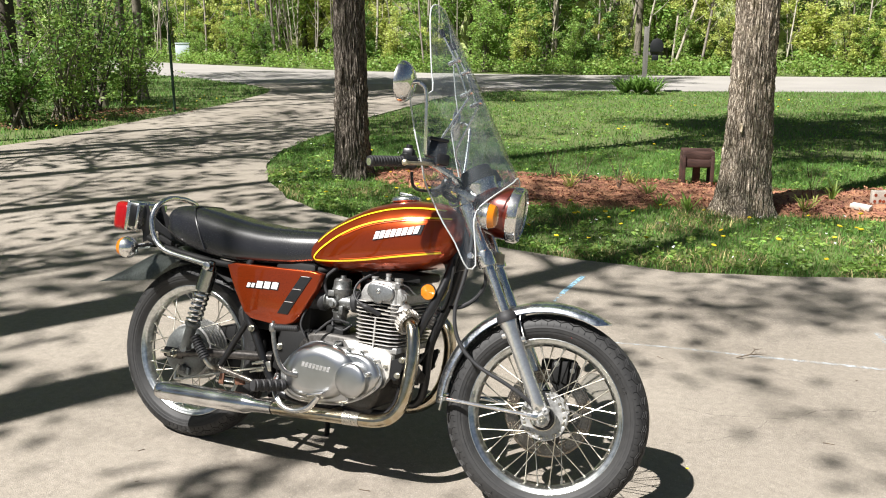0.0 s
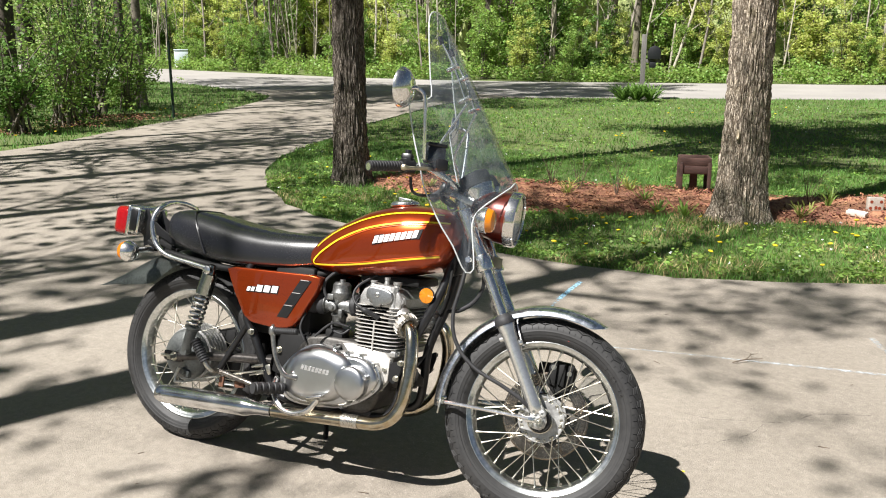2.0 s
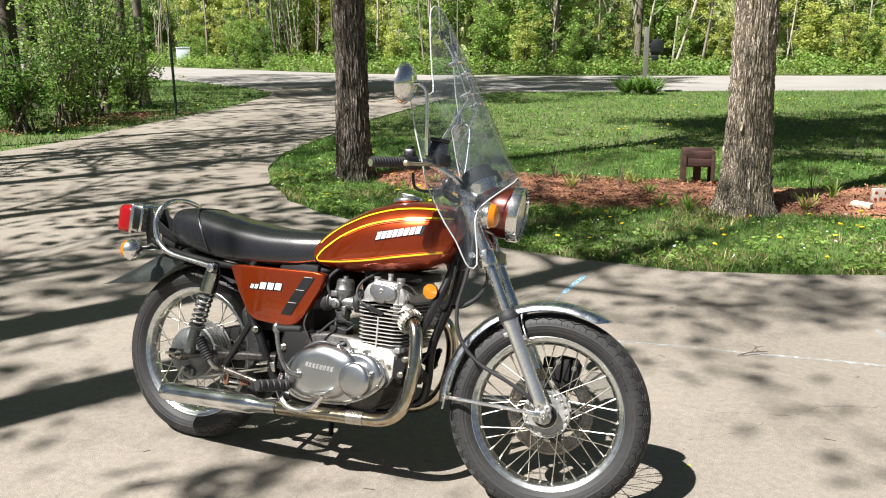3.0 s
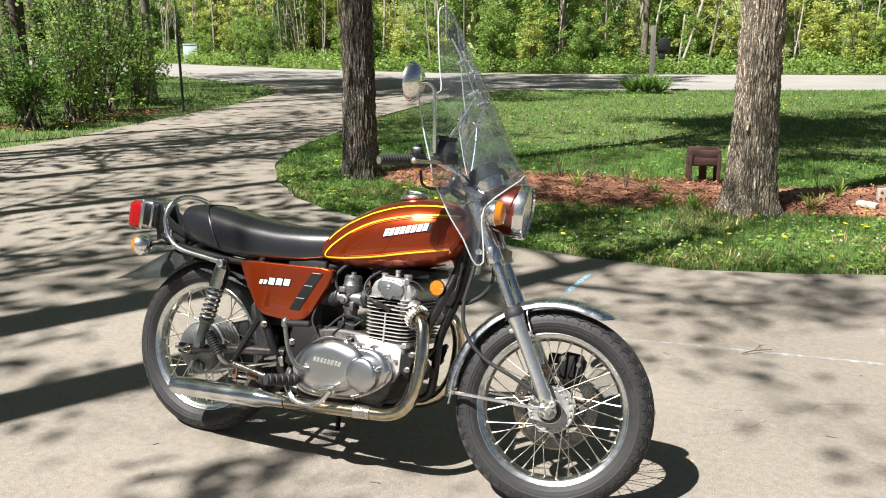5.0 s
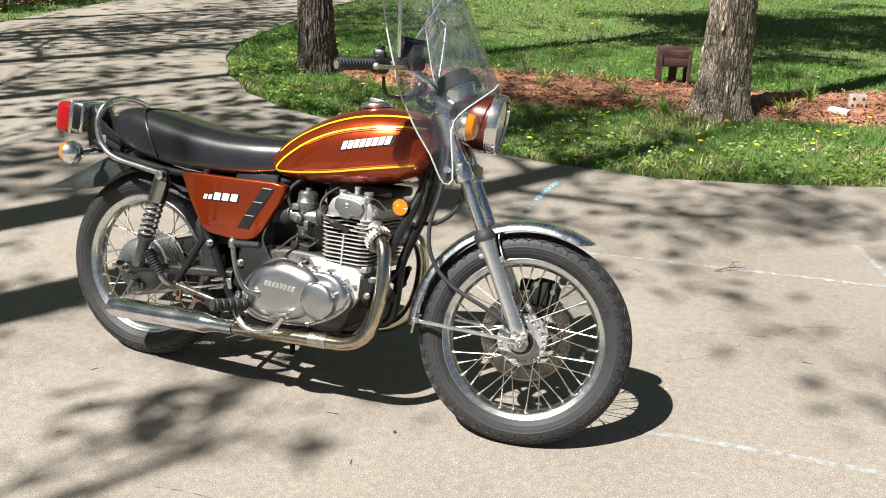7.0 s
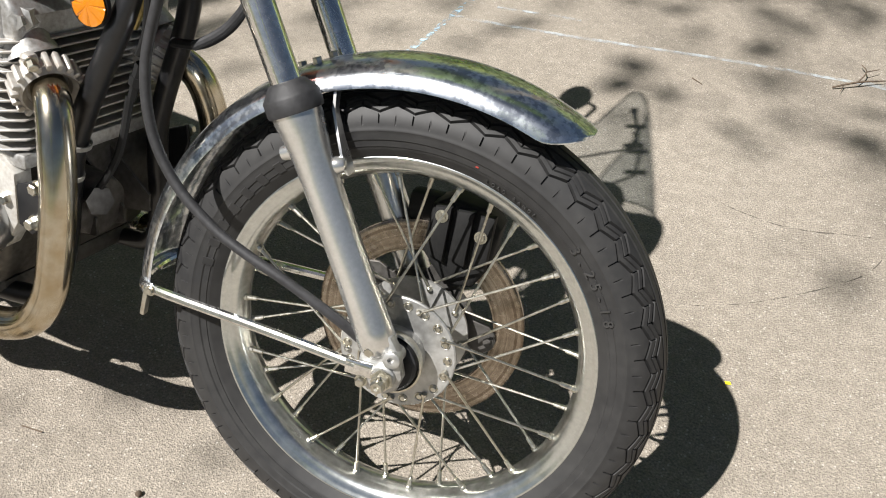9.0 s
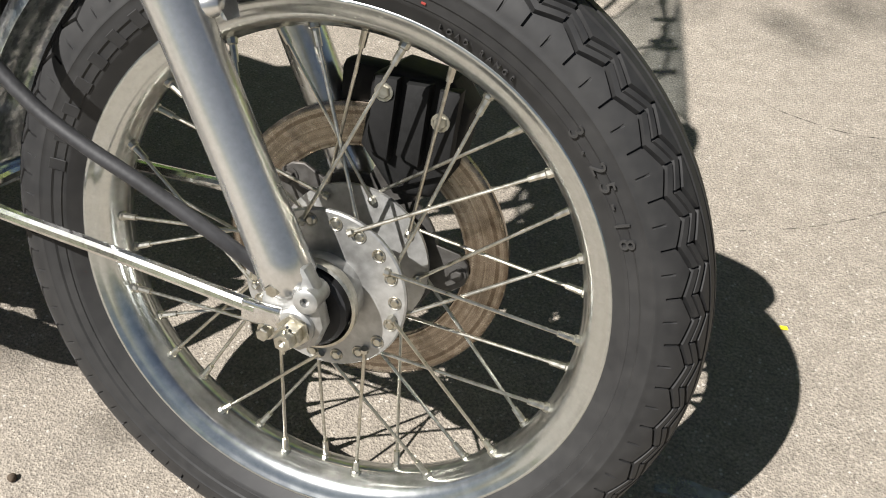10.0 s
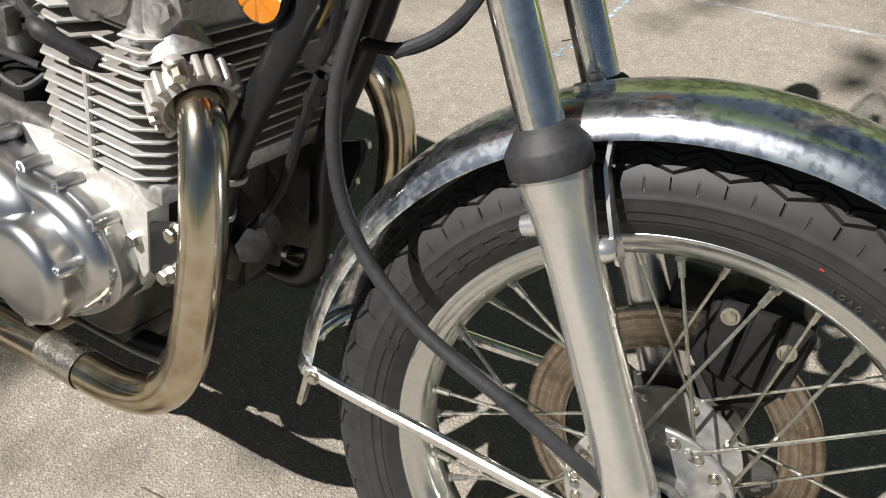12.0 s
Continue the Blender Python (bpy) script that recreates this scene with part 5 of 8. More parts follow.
bm = dome(bmesh.new(), [(0.497, 0.330), (0.502, 0.362), (0.545, 0.413), (0.612, 0.451), (0.681, 0.450), (0.734, 0.438), (0.792, 0.436), (0.832, 0.417), (0.856, 0.380), (0.849, 0.345), (0.803, 0.300), (0.728, 0.265), (0.655, 0.256), (0.560, 0.253), (0.510, 0.278)], -0.158, -0.178, 0.16, 8)
fixed("clutch_cover", bm, POLISHED, engine, "polished rounded aluminium clutch cover", 80)
bm = dome(bmesh.new(), [(0.506, 0.345), (0.528, 0.393), (0.570, 0.430), (0.637, 0.452), (0.701, 0.446), (0.752, 0.426), (0.772, 0.395), (0.764, 0.345), (0.735, 0.300), (0.695, 0.276), (0.620, 0.264), (0.556, 0.272), (0.522, 0.302)], -0.166, -0.204)
fixed("clutch_dome", bm, POLISHED, engine, "raised polished dome of the cover", 80)
bm = bmesh.new()
lathe(bm, [(-0.035, 0.0565), (-0.002, 0.0565), (0.004, 0.0560), (0.009, 0.0535), (0.0125, 0.049), (0.0145, 0.042), (0.0160, 0.025), (0.0165, 0)], (0.774, -0.196, 0.353), (0, -1, 0), 64)
fixed("points_cap", bm, POLISHED, engine, "round polished points cap", 60)
for a in (25, 150, 265):
    x, z = 0.774 + 0.060 * math.cos(radians(a)), 0.353 + 0.060 * math.sin(radians(a))
    bm = lathe(bmesh.new(), [(-0.03, 0.008), (0.004, 0.0065), (0.006, 0.005), (0.006, 0.003), (0.004, 0.0028), (0.004, 0)], (x, -0.196, z), (0, -1, 0), 12)
    fixed("cap_screw", bm, POLISHED, engine)
for i in range(8):
    bm = slanted_bars(bmesh.new(), 0.590 + i * 0.0136, 0.372 - i * 0.0006, 0.590 + (i + 1) * 0.0136, 0.372 - i * 0.0006, 1, 0.015, lambda x, z: -0.2035, 0.0015, 0.003)
    fixed("embossed_bar", bm, CAST, engine)

# cylinder block, fin by fin
def fin_plate(x0, x1, y0, z, cut=0.02):
    bm = bmesh.new()
    tmp = [(x0 + cut, -y0), (x1 - cut, -y0), (x1, -y0 + cut), (x1, y0 - cut), (x1 - cut, y0), (x0 + cut, y0), (x0, y0 - cut), (x0, -y0 + cut)]
    a = [bm.verts.new((x, y, z - 0.0014)) for x, y in tmp]
    b = [bm.verts.new((x, y, z + 0.0014)) for x, y in tmp]
    fa, fb = bm.faces.new(a), bm.faces.new(b[::-1])
    for i in range(8):
        bm.faces.new((a[i], a[(i + 1) % 8], b[(i + 1) % 8], b[i]))
    bmesh.ops.recalc_face_normals(bm, faces=bm.faces)
    bmesh.ops.bevel(bm, geom=list(fa.edges) + list(fb.edges), offset=0.0007, segments=1, affect="EDGES")
    return bm


# aluminium core coloured near black, so the gaps between the fins read as shaded
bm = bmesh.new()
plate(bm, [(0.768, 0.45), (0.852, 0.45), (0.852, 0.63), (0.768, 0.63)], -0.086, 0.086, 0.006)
cylinder = fixed("cylinder_block", bm, BLACK_DUSTY_SHADE, label="finned aluminium cylinder block")
bm = bmesh.new()
block(bm, (0.170, 0.262, 0.020), pose(0.808, 0, 0.456), 0.004)
fixed("cylinder_base", bm, CAST, cylinder, "pale alloy cylinder base")
for i in range(8):
    fixed("cooling_fin", fin_plate(0.736 - 0.0006 * i, 0.890, 0.142, 0.4705 + 0.0122 * i), FIN, cylinder)
def notched_fin(z, deep, wide):
    """A head fin cut away round the spark plug on both sides."""
    bm = bmesh.new()
    near = [(0.722, -0.112), (0.742, -0.140), (0.806 - wide, -0.144), (0.806 - wide * 0.4, -0.144 + deep), (0.832 + wide * 0.4, -0.144 + deep), (0.832 + wide, -0.144), (0.884, -0.140), (0.904, -0.112)]
    out = near + [(x, -y) for x, y in near[::-1]]
    a = [bm.verts.new((x, y, z - 0.0014)) for x, y in out]
    b = [bm.verts.new((x, y, z + 0.0014)) for x, y in out]
    fa, fb = bm.faces.new(a), bm.faces.new(b[::-1])
    for i in range(len(out)):
        j = (i + 1) % len(out)
        bm.faces.new((a[i], a[j], b[j], b[i]))
    bmesh.ops.recalc_face_normals(bm, faces=bm.faces)
    bmesh.ops.bevel(bm, geom=list(fa.edges) + list(fb.edges), offset=0.0007, segments=1, affect="EDGES")
    return bm


for i in range(4):
    fixed("head_fin", notched_fin(0.5690 + 0.0115 * i, 0.010 + 0.012 * i, 0.004 + 0.009 * i), FIN, cylinder)
for y in (-0.1395, 0.1395):
    bm = bmesh.new()
    tube(bm, [(0.812, y, 0.462), (0.812, y, 0.556)], 0.0035, 8, smooth=False)
    fixed("fin_post", bm, FIN, cylinder)
# head with rocker caps
bm = bmesh.new()
plate(bm, [(0.745, 0.602), (0.895, 0.602), (0.898, 0.632), (0.880, 0.660), (0.845, 0.674), (0.785, 0.674), (0.755, 0.655), (0.742, 0.63)], -0.128, 0.128, 0.008, 3)
for s in (-1, 1):
    for x, z, r, h in ((0.868, 0.665, 0.012, 0.022), (0.782, 0.668, 0.010, 0.016), (0.830, 0.676, 0.008, 0.022)):
        lathe(bm, [(0, r * 1.2), (h * 0.6, r), (h * 0.6, r * 1.2), (h, r * 1.2), (h, 0)], (x, s * 0.110, z), (0, 0, 1), 12)
    tube(bm, [(0.866, s * 0.122, 0.572), (0.866, s * 0.122, 0.640), (0.866, s * 0.122, 0.662)], 0.0115, 18, smooth=False)
    lathe(bm, [(0, 0.0145), (0.012, 0.0145), (0.016, 0.012), (0.016, 0.0)], (0.866, s * 0.122, 0.655), (0, 0, 1), 6)
    lathe(bm, [(-0.01, 0.017), (0.012, 0.017), (0.014, 0.012), (0.014, 0.010), (0.022, 0.010), (0.022, 0)], (0.884, s * 0.106, 0.627), (0.45, s, 0), 6)
    # exhaust port boss
    lathe(bm, [(-0.02, 0.036), (0.028, 0.034), (0.03, 0.0)], (0.880, s * 0.092, 0.556), (0.93, s * 0.25, -0.15), 24)
    lathe(bm, [(-0.03, 0.022), (0.0, 0.026), (0.03, 0.034)], (0.872, s * 0.100, 0.606), (0.5, s * 0.05, -0.86), 20)
head = fixed("cylinder_head", bm, CAST, label="cast aluminium cylinder head")
bm = bmesh.new()
plate(bm, [(0.772, 0.640), (0.777, 0.658), (0.792, 0.667), (0.835, 0.664), (0.862, 0.655), (0.868, 0.642), (0.864, 0.622), (0.846, 0.612), (0.830, 0.611), (0.822, 0.602), (0.802, 0.602), (0.794, 0.617), (0.778, 0.624)], -0.143, -0.115, 0.006, 4, 3)
fixed("rocker_cap", bm, material("grey_cap_alloy", (0.42, 0.425, 0.43), 0.36, 1.0, scale=10, fine=160, bump=0.1), head, "dark grey rocker cap")
bm = bmesh.new()
lathe(bm, [(0, 0.008), (0.003, 0.008), (0.004, 0.006), (0.002, 0.004), (0.002, 0)], (0.814, -0.142, 0.641), (0, -1, 0), 18)
fixed("cap_screw", bm, ALLOY, head)
# head cover coloured near black for the shade under the tank
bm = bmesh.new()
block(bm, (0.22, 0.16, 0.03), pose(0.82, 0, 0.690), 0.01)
fixed("head_top_cover", bm, BLACK_DUSTY_SHADE, head)

# plug lead and plug cap
for s in (-1, 1):
    bm = bmesh.new()
    tube(bm, [(0.822, s * 0.135, 0.566), (0.800, s * 0.152, 0.580), (0.785, s * 0.160, 0.588), (0.770, s * 0.158, 0.592)], [0.008, 0.008, 0.0095, 0.006], 12)
    cap = fixed("plug_cap", bm, RUBBER, label="black spark plug cap")
    bm = bmesh.new()
    tube(bm, [(0.775, s * 0.158, 0.592), (0.742, s * 0.150, 0.606), (0.726, s * 0.14, 0.632), (0.735, s * 0.12, 0.665), (0.775, s * 0.08, 0.700)], 0.0042, 8)
    fixed("plug_lead", bm, RUBBER, cap)

# carburettors
for s in (-1, 1):
    bm = bmesh.new()
    c = (0.655, s * 0.095, 0.0)
    lathe(bm, [(0.516, 0), (0.516, 0.016), (0.524, 0.022), (0.545, 0.024), (0.550, 0.028), (0.556, 0.028), (0.560, 0.022), (0.600, 0.024), (0.610, 0.031), (0.618, 0.034), (0.628, 0.034), (0.632, 0.031), (0.655, 0.030), (0.662, 0.024), (0.664, 0.010), (0.672, 0.009), (0.672, 0)], c, (0, 0, 1), 28)
    lathe(bm, [(-0.060, 0.030), (-0.050, 0.031), (-0.046, 0.024), (0.045, 0.024), (0.050, 0.030), (0.055, 0.030)], (0.655, s * 0.095, 0.585), (1, 0, 0), 24)
    lathe(bm, [(0, 0.016), (0.022, 0.015), (0.024, 0.008), (0.030, 0.008), (0.030, 0)], (0.645, s * 0.112, 0.580), (0, s, 0), 14)
    block(bm, (0.024, 0.016, 0.020), pose(0.630, s * 0.118, 0.612), 0.003)
    block(bm, (0.016, 0.018, 0.03), pose(0.672, s * 0.118, 0.560), 0.003)
    carb = fixed("carburettor", bm, material("carb_alloy", (0.24, 0.245, 0.24), 0.42, 0.8, dark=(0.11, 0.11, 0.105), scale=14, fine=150, bump=0.3), label="dusty grey carburettor")
    bm = bmesh.new()
    lathe(bm, [(0.048, 0.030), (0.055, 0.036), (0.070, 0.036), (0.074, 0.030), (0.100, 0.032)], (0.655, s * 0.095, 0.588), (1, 0, 0.06), 24)
    fixed("intake_rubber", bm, RUBBER, carb)
    bm = bmesh.new()
    lathe(bm, [(-0.052, 0.031), (-0.060, 0.036), (-0.075, 0.036), (-0.080, 0.031), (-0.12, 0.038)], (0.655, s * 0.095, 0.585), (1, 0, 0.03), 24)
    fixed("airbox_rubber", bm, RUBBER, carb)
    bm = bmesh.new()
    tube(bm, [(0.618, s * 0.118, 0.60), (0.604, s * 0.124, 0.632), (0.606, s * 0.120, 0.665), (0.635, s * 0.10, 0.700)], 0.0055, 8)
    fixed("breather_hose", bm, RUBBER, carb)
    bm = bmesh.new()
    tube(bm, [(0.640, s * 0.115, 0.530), (0.650, s * 0.125, 0.505), (0.685, s * 0.12, 0.495), (0.705, s * 0.10, 0.515)], 0.0040, 8)
    fixed("breather_hose", bm, RUBBER, carb)
bm = bmesh.new()
block(bm, (0.16, 0.23, 0.25), pose(0.475, 0, 0.575), 0.015)
fixed("airbox", bm, BLACK_DUSTY_SHADE, label="black airbox")
fixed("battery_box", block(bmesh.new(), (0.14, 0.20, 0.22), pose(0.355, 0, 0.560), 0.012), BLACK_DUSTY_SHADE)
fixed("gearbox", block(bmesh.new(), (0.16, 0.22, 0.20), pose(0.500, 0, 0.385), 0.02), BLACK_DUSTY_SHADE)

bm = bmesh.new()
plate(bm, [(0.02, 0.40), (0.12, 0.43), (0.40, 0.44), (0.46, 0.40), (0.46, 0.29), (0.38, 0.26), (0.10, 0.25), (0.02, 0.27)], 0.055, 0.085, 0.01)
fixed("chain_case", bm, BLACK_DUSTY_SHADE, label="black chain case")
# engine mount plates
for s in (-1, 1):
    bm = bmesh.new()
    plate(bm, [(0.849, 0.414), (0.921, 0.444), (0.924, 0.419), (0.908, 0.369), (0.897, 0.362), (0.852, 0.382)], s * 0.132 - 0.003, s * 0.132 + 0.003, 0.0015, 1)
    plate_ob = fixed("engine_mount", bm, BLACK, label="black engine mount plate")
    for x, z in ((0.864, 0.405), (0.917, 0.433), (0.905, 0.382)):
        bm = bmesh.new()
        bolt(bm, (x, s * 0.135, z), (0, s, 0), 0.0075, 0.012)
        fixed("mount_bolt", bm, STEEL, plate_ob)
bm = bmesh.new()
plate(bm, [(0.700, 0.468), (0.739, 0.472), (0.792, 0.464), (0.857, 0.457), (0.880, 0.440), (0.878, 0.373), (0.850, 0.330), (0.80, 0.36)], -0.138, -0.110, 0.004, 2)
fixed("case_web", bm, material("pale_cast_alloy", (0.66, 0.65, 0.62), 0.5, 0.55, dark=(0.48, 0.45, 0.40), scale=12, fine=160, bump=0.25, dist=0.001), engine, "pale alloy crankcase web")

# ---- exhaust ----
for s in (-1, 1):
    bm = bmesh.new()
    pipe = [(0.895, s * 0.098, 0.553), (0.918, s * 0.108, 0.549), (0.938, s * 0.122, 0.530), (0.950, s * 0.134, 0.490), (0.955, s * 0.142, 0.430), (0.951, s * 0.149, 0.360), (0.940, s * 0.154, 0.300), (0.912, s * 0.159, 0.256), (0.862, s * 0.163, 0.233), (0.780, s * 0.166, 0.226), (0.60, s * 0.172, 0.216), (0.43, s * 0.178, 0.209)]
    if s > 0:
        pipe[2:10] = [(0.945, 0.122, 0.527), (0.958, 0.135, 0.485), (0.962, 0.142, 0.435), (0.955, 0.147, 0.372), (0.938, 0.150, 0.312), (0.905, 0.153, 0.262), (0.855, 0.156, 0.228), (0.780, 0.162, 0.212)]
    tube(bm, pipe, 0.0215, 24, 8)
    pipe_ob = fixed("exhaust_pipe", bm, PIPE, label="heat-tinted chrome exhaust pipe", angle=60)
    bm = bmesh.new()
    axis = Vector((0.80, s * 0.42, -0.43)).normalized()
    lathe(bm, [(-0.024, 0.034), (-0.010, 0.038), (0.004, 0.038), (0.010, 0.032), (0.004, 0.0265), (-0.02, 0.025)], (0.913, s * 0.104, 0.550), axis, 36)
    collar = fixed("exhaust_collar", bm, FIN, label="finned cast exhaust collar")
    u = axis.orthogonal().normalized()
    w = axis.cross(u)
    for i in range(20):
        a = 2 * math.pi * i / 20
        d = u * math.cos(a) + w * math.sin(a)
        bm = bmesh.new()
        m = Matrix.Translation(Vector((0.909, s * 0.104, 0.552)) + d * 0.0375) @ Matrix((d, axis.cross(d), axis)).transposed().to_4x4()
        block(bm, (0.010, 0.0072, 0.026), m, 0.0024, 2)
        fixed("collar_fin", bm, FIN, collar)
    for k in (0.6, -0.6):
        d = (w * k * 1.55 + u * 0.25)
        bm = bmesh.new()
        block(bm, (0.017, 0.017, 0.012), Matrix.Translation(Vector((0.905, s * 0.103, 0.552)) + d.normalized() * 0.048), 0.006)
        fixed("collar_ear", bm, FIN, collar)
        bm = bmesh.new()
        bolt(bm, Vector((0.912, s * 0.106, 0.548)) + d.normalized() * 0.049, axis, 0.006, 0.012)
        fixed("collar_nut", bm, STEEL, collar)
    bm = bmesh.new()
    way = Vector((-0.46, s * -0.010, -0.021)).normalized()
    lathe(bm, [(-0.05, 0.0222), (0.0, 0.0226), (0.025, 0.025), (0.055, 0.033), (0.065, 0.0340), (0.20, 0.0345), (0.40, 0.0335), (0.430, 0.0320), (0.446, 0.027), (0.450, 0.022), (0.440, 0.019), (0.30, 0.018), (0.30, 0)], (0.43, s * 0.178, 0.209), way, 36)
    fixed("muffler", bm, CHROME_WORN, label="long chrome muffler", angle=50)
    bm = bmesh.new()
    lathe(bm, [(-0.03, 0.0218), (-0.03, 0.0226), (0.03, 0.0226), (0.03, 0.0218)], (0.775, s * 0.166, 0.2257), (-1, 0, -0.06), 28, True)
    fixed("heat_shield", bm, material("scuffed_chrome_sleeve", (0.66, 0.63, 0.57), 0.28, 0.95, dark=(0.46, 0.42, 0.35), scale=40, fine=260, rough_var=0.15, bump=0.3), pipe_ob, "worn chrome pipe sleeve")
bm = bmesh.new()
tube(bm, [(0.70, -0.16, 0.226), (0.70, 0.16, 0.226)], 0.018, 14, smooth=False)
fixed("balance_pipe", bm, PIPE_DULL)

# ---- frame ----
RUST = material("rusty_bracket", (0.20, 0.085, 0.045), 0.75, 0.2, dark=(0.07, 0.035, 0.022), scale=25, fine=180, bump=0.4, dist=0.001)
WORN_BAR = material("worn_bar_steel", (0.34, 0.31, 0.28), 0.24, 0.9, dark=(0.08, 0.07, 0.06), scale=14, fine=120, rough_var=0.12, bump=0.1)
for s in (-1, 1):
    bm = bmesh.new()
    tube(bm, [(1.035, s * 0.022, 0.840), (1.010, s * 0.040, 0.715), (0.979, s * 0.062, 0.620), (0.932, s * 0.074, 0.510), (0.912, s * 0.078, 0.440), (0.903, s * 0.088, 0.330), (0.882, s * 0.098, 0.262), (0.820, s * 0.105, 0.238), (0.600, s * 0.112, 0.235), (0.470, s * 0.116, 0.250), (0.420, s * 0.118, 0.290), (0.345, s * 0.120, 0.430), (0.300, s * 0.120, 0.500), (0.285, s * 0.118, 0.640), (0.30, s * 0.11, 0.690)], 0.0150, 14, 5)
    fixed("cradle_tube", bm, BLACK, label="black frame cradle tube")
    bm = bmesh.new()
    tube(bm, [(1.03, s * 0.02, 0.870), (0.85, s * 0.03, 0.80), (0.62, s * 0.080, 0.694), (0.40, s * 0.094, 0.664), (0.15, s * 0.098, 0.660), (-0.08, s * 0.095, 0.686), (-0.20, s * 0.080, 0.718)], 0.0125, 12, 5)
    fixed("seat_rail", bm, BLACK_DUSTY_SHADE)
    bm = bmesh.new()
    tube(bm, [(0.310, s * 0.122, 0.480), (0.255, s * 0.126, 0.385), (0.205, s * 0.128, 0.298)], 0.0105, 12, 5)
    fixed("peg_loop", bm, BLACK)
    bm = bmesh.new()
    tube(bm, [(0.203, s * 0.130, 0.298), (0.308, s * 0.136, 0.283), (0.396, s * 0.132, 0.267), (0.440, s * 0.124, 0.258)], 0.0100, 14, 5)
    fixed("peg_bar", bm, WORN_BAR, label="worn steel peg bar")
    bm = bmesh.new()
    block(bm, (0.020, 0.008, 0.052), pose(0.222, s * 0.126, 0.268, 0, 4, 0), 0.002)
    fixed("peg_bracket", bm, RUST, label="rusty peg bracket")
    bm = block(bmesh.new(), (0.040, 0.010, 0.026), pose(0.292, s * 0.116, 0.262, 0, -10, 0), 0.003)
    fixed("peg_bracket", bm, RUST, label="rusty peg bracket")
    bm = bmesh.new()
    tube(bm, [(0.415, s * 0.105, 0.362), (0.20, s * 0.112, 0.345), (0.02, s * 0.118, 0.322)], 0.0165, 14, 4)
    block(bm, (0.085, 0.010, 0.036), pose(-0.005, s * 0.120, 0.318), 0.008)
    arm = fixed("swingarm", bm, material("swingarm_steel", (0.10, 0.092, 0.086), 0.32, 0.7, dark=(0.03, 0.027, 0.025), scale=9, fine=90, bump=0.1), label="grey steel swingarm")
    bm = bmesh.new()
    lathe(bm, [(0, 0), (0, 0.018), (0.004, 0.018), (0.004, 0.0125), (0.016, 0.0125), (0.018, 0.010), (0.030, 0.009), (0.030, 0)], (0.0, s * 0.124, 0.318), (0, s, 0), 6)
    tube(bm, [(-0.01, s * 0.128, 0.318), (-0.055, s * 0.128, 0.318)], 0.006, 8, smooth=False)
    fixed("axle_nut", bm, STEEL, arm)
    # shock absorber
    top, low = Vector((0.152, s * 0.150, 0.650)), Vector((0.070, s * 0.150, 0.352))
    d = (low - top).normalized()
    ln = (low - top).length
    bm = bmesh.new()
    lathe(bm, [(-0.018, 0), (-0.018, 0.012), (-0.006, 0.015), (0.0, 0.019), (0.012, 0.022), (0.014, 0.0275), (0.086, 0.0285), (0.090, 0.0285), (0.090, 0)], top, d, 28)
    shock = fixed("shock_absorber", bm, material("dull_shroud_chrome", (0.40, 0.42, 0.385), 0.20, 1.0, dark=(0.25, 0.265, 0.24), scale=12, fine=140, rough_var=0.08, bump=0.05), label="dull chrome-topped rear shock absorber with exposed spring")
    bm = bmesh.new()
    turns = 6.5
    u = d.orthogonal().normalized()
    w = d.cross(u)
    tube(bm, [top + d * (0.090 + 0.124 * i / 102) + 0.0240 * (u * math.cos(2 * math.pi * turns * i / 102) + w * math.sin(2 * math.pi * turns * i / 102)) for i in range(103)], 0.0050, 8, smooth=False)
    fixed("spring", bm, CHROME, shock, "chromed coil spring")
    bm = bmesh.new()
    lathe(bm, [(0.085, 0.011), (0.216, 0.011), (0.216, 0.028), (0.224, 0.028), (0.228, 0.020), (ln - 0.01, 0.018), (ln, 0.016), (ln + 0.012, 0.012), (ln + 0.012, 0)], top, d, 24)
    lathe(bm, [(-0.014, 0), (-0.014, 0.016), (0.014, 0.016), (0.014, 0)], low, (0, 1, 0), 18)
    fixed("damper", bm, material("damper_grey", (0.16, 0.17, 0.165), 0.4, 0.3, scale=12, fine=120, bump=0.1), shock, "grey damper body")
    bm = bmesh.new()
    lathe(bm, [(-0.012, 0), (-0.012, 0.015), (0.018, 0.015), (0.020, 0.010), (0.020, 0)], top + Vector((0, s * 0.008, -0.0)), (0, s, 0), 16)
    fixed("shock_nut", bm, CHROME, shock)
bm = bmesh.new()
lathe(bm, [(0.0, 0.028), (0.015, 0.030), (0.165, 0.030), (0.18, 0.028)], Vector((1.080, 0, 0.768)), FORK, 24)
for y in (-0.02, 0.02):
    tube(bm, [(1.04, y, 0.85), (0.9, y * 1.5, 0.83), (0.62, y * 2, 0.72)], 0.016, 10)
block(bm, (0.09, 0.05, 0.10), pose(1.015, 0, 0.775, 0, -20, 0), 0.01)
fixed("head_tube", bm, BLACK, label="black steering head")
bm = bmesh.new()
tube(bm, [(0.40, -0.11, 0.362), (0.40, 0.11, 0.362)], 0.02, 12, smooth=False)
tube(bm, [(0.45, -0.115, 0.245), (0.45, 0.115, 0.245)], 0.012, 12, smooth=False)
fixed("pivot_shaft", bm, BLACK_DUSTY_SHADE)
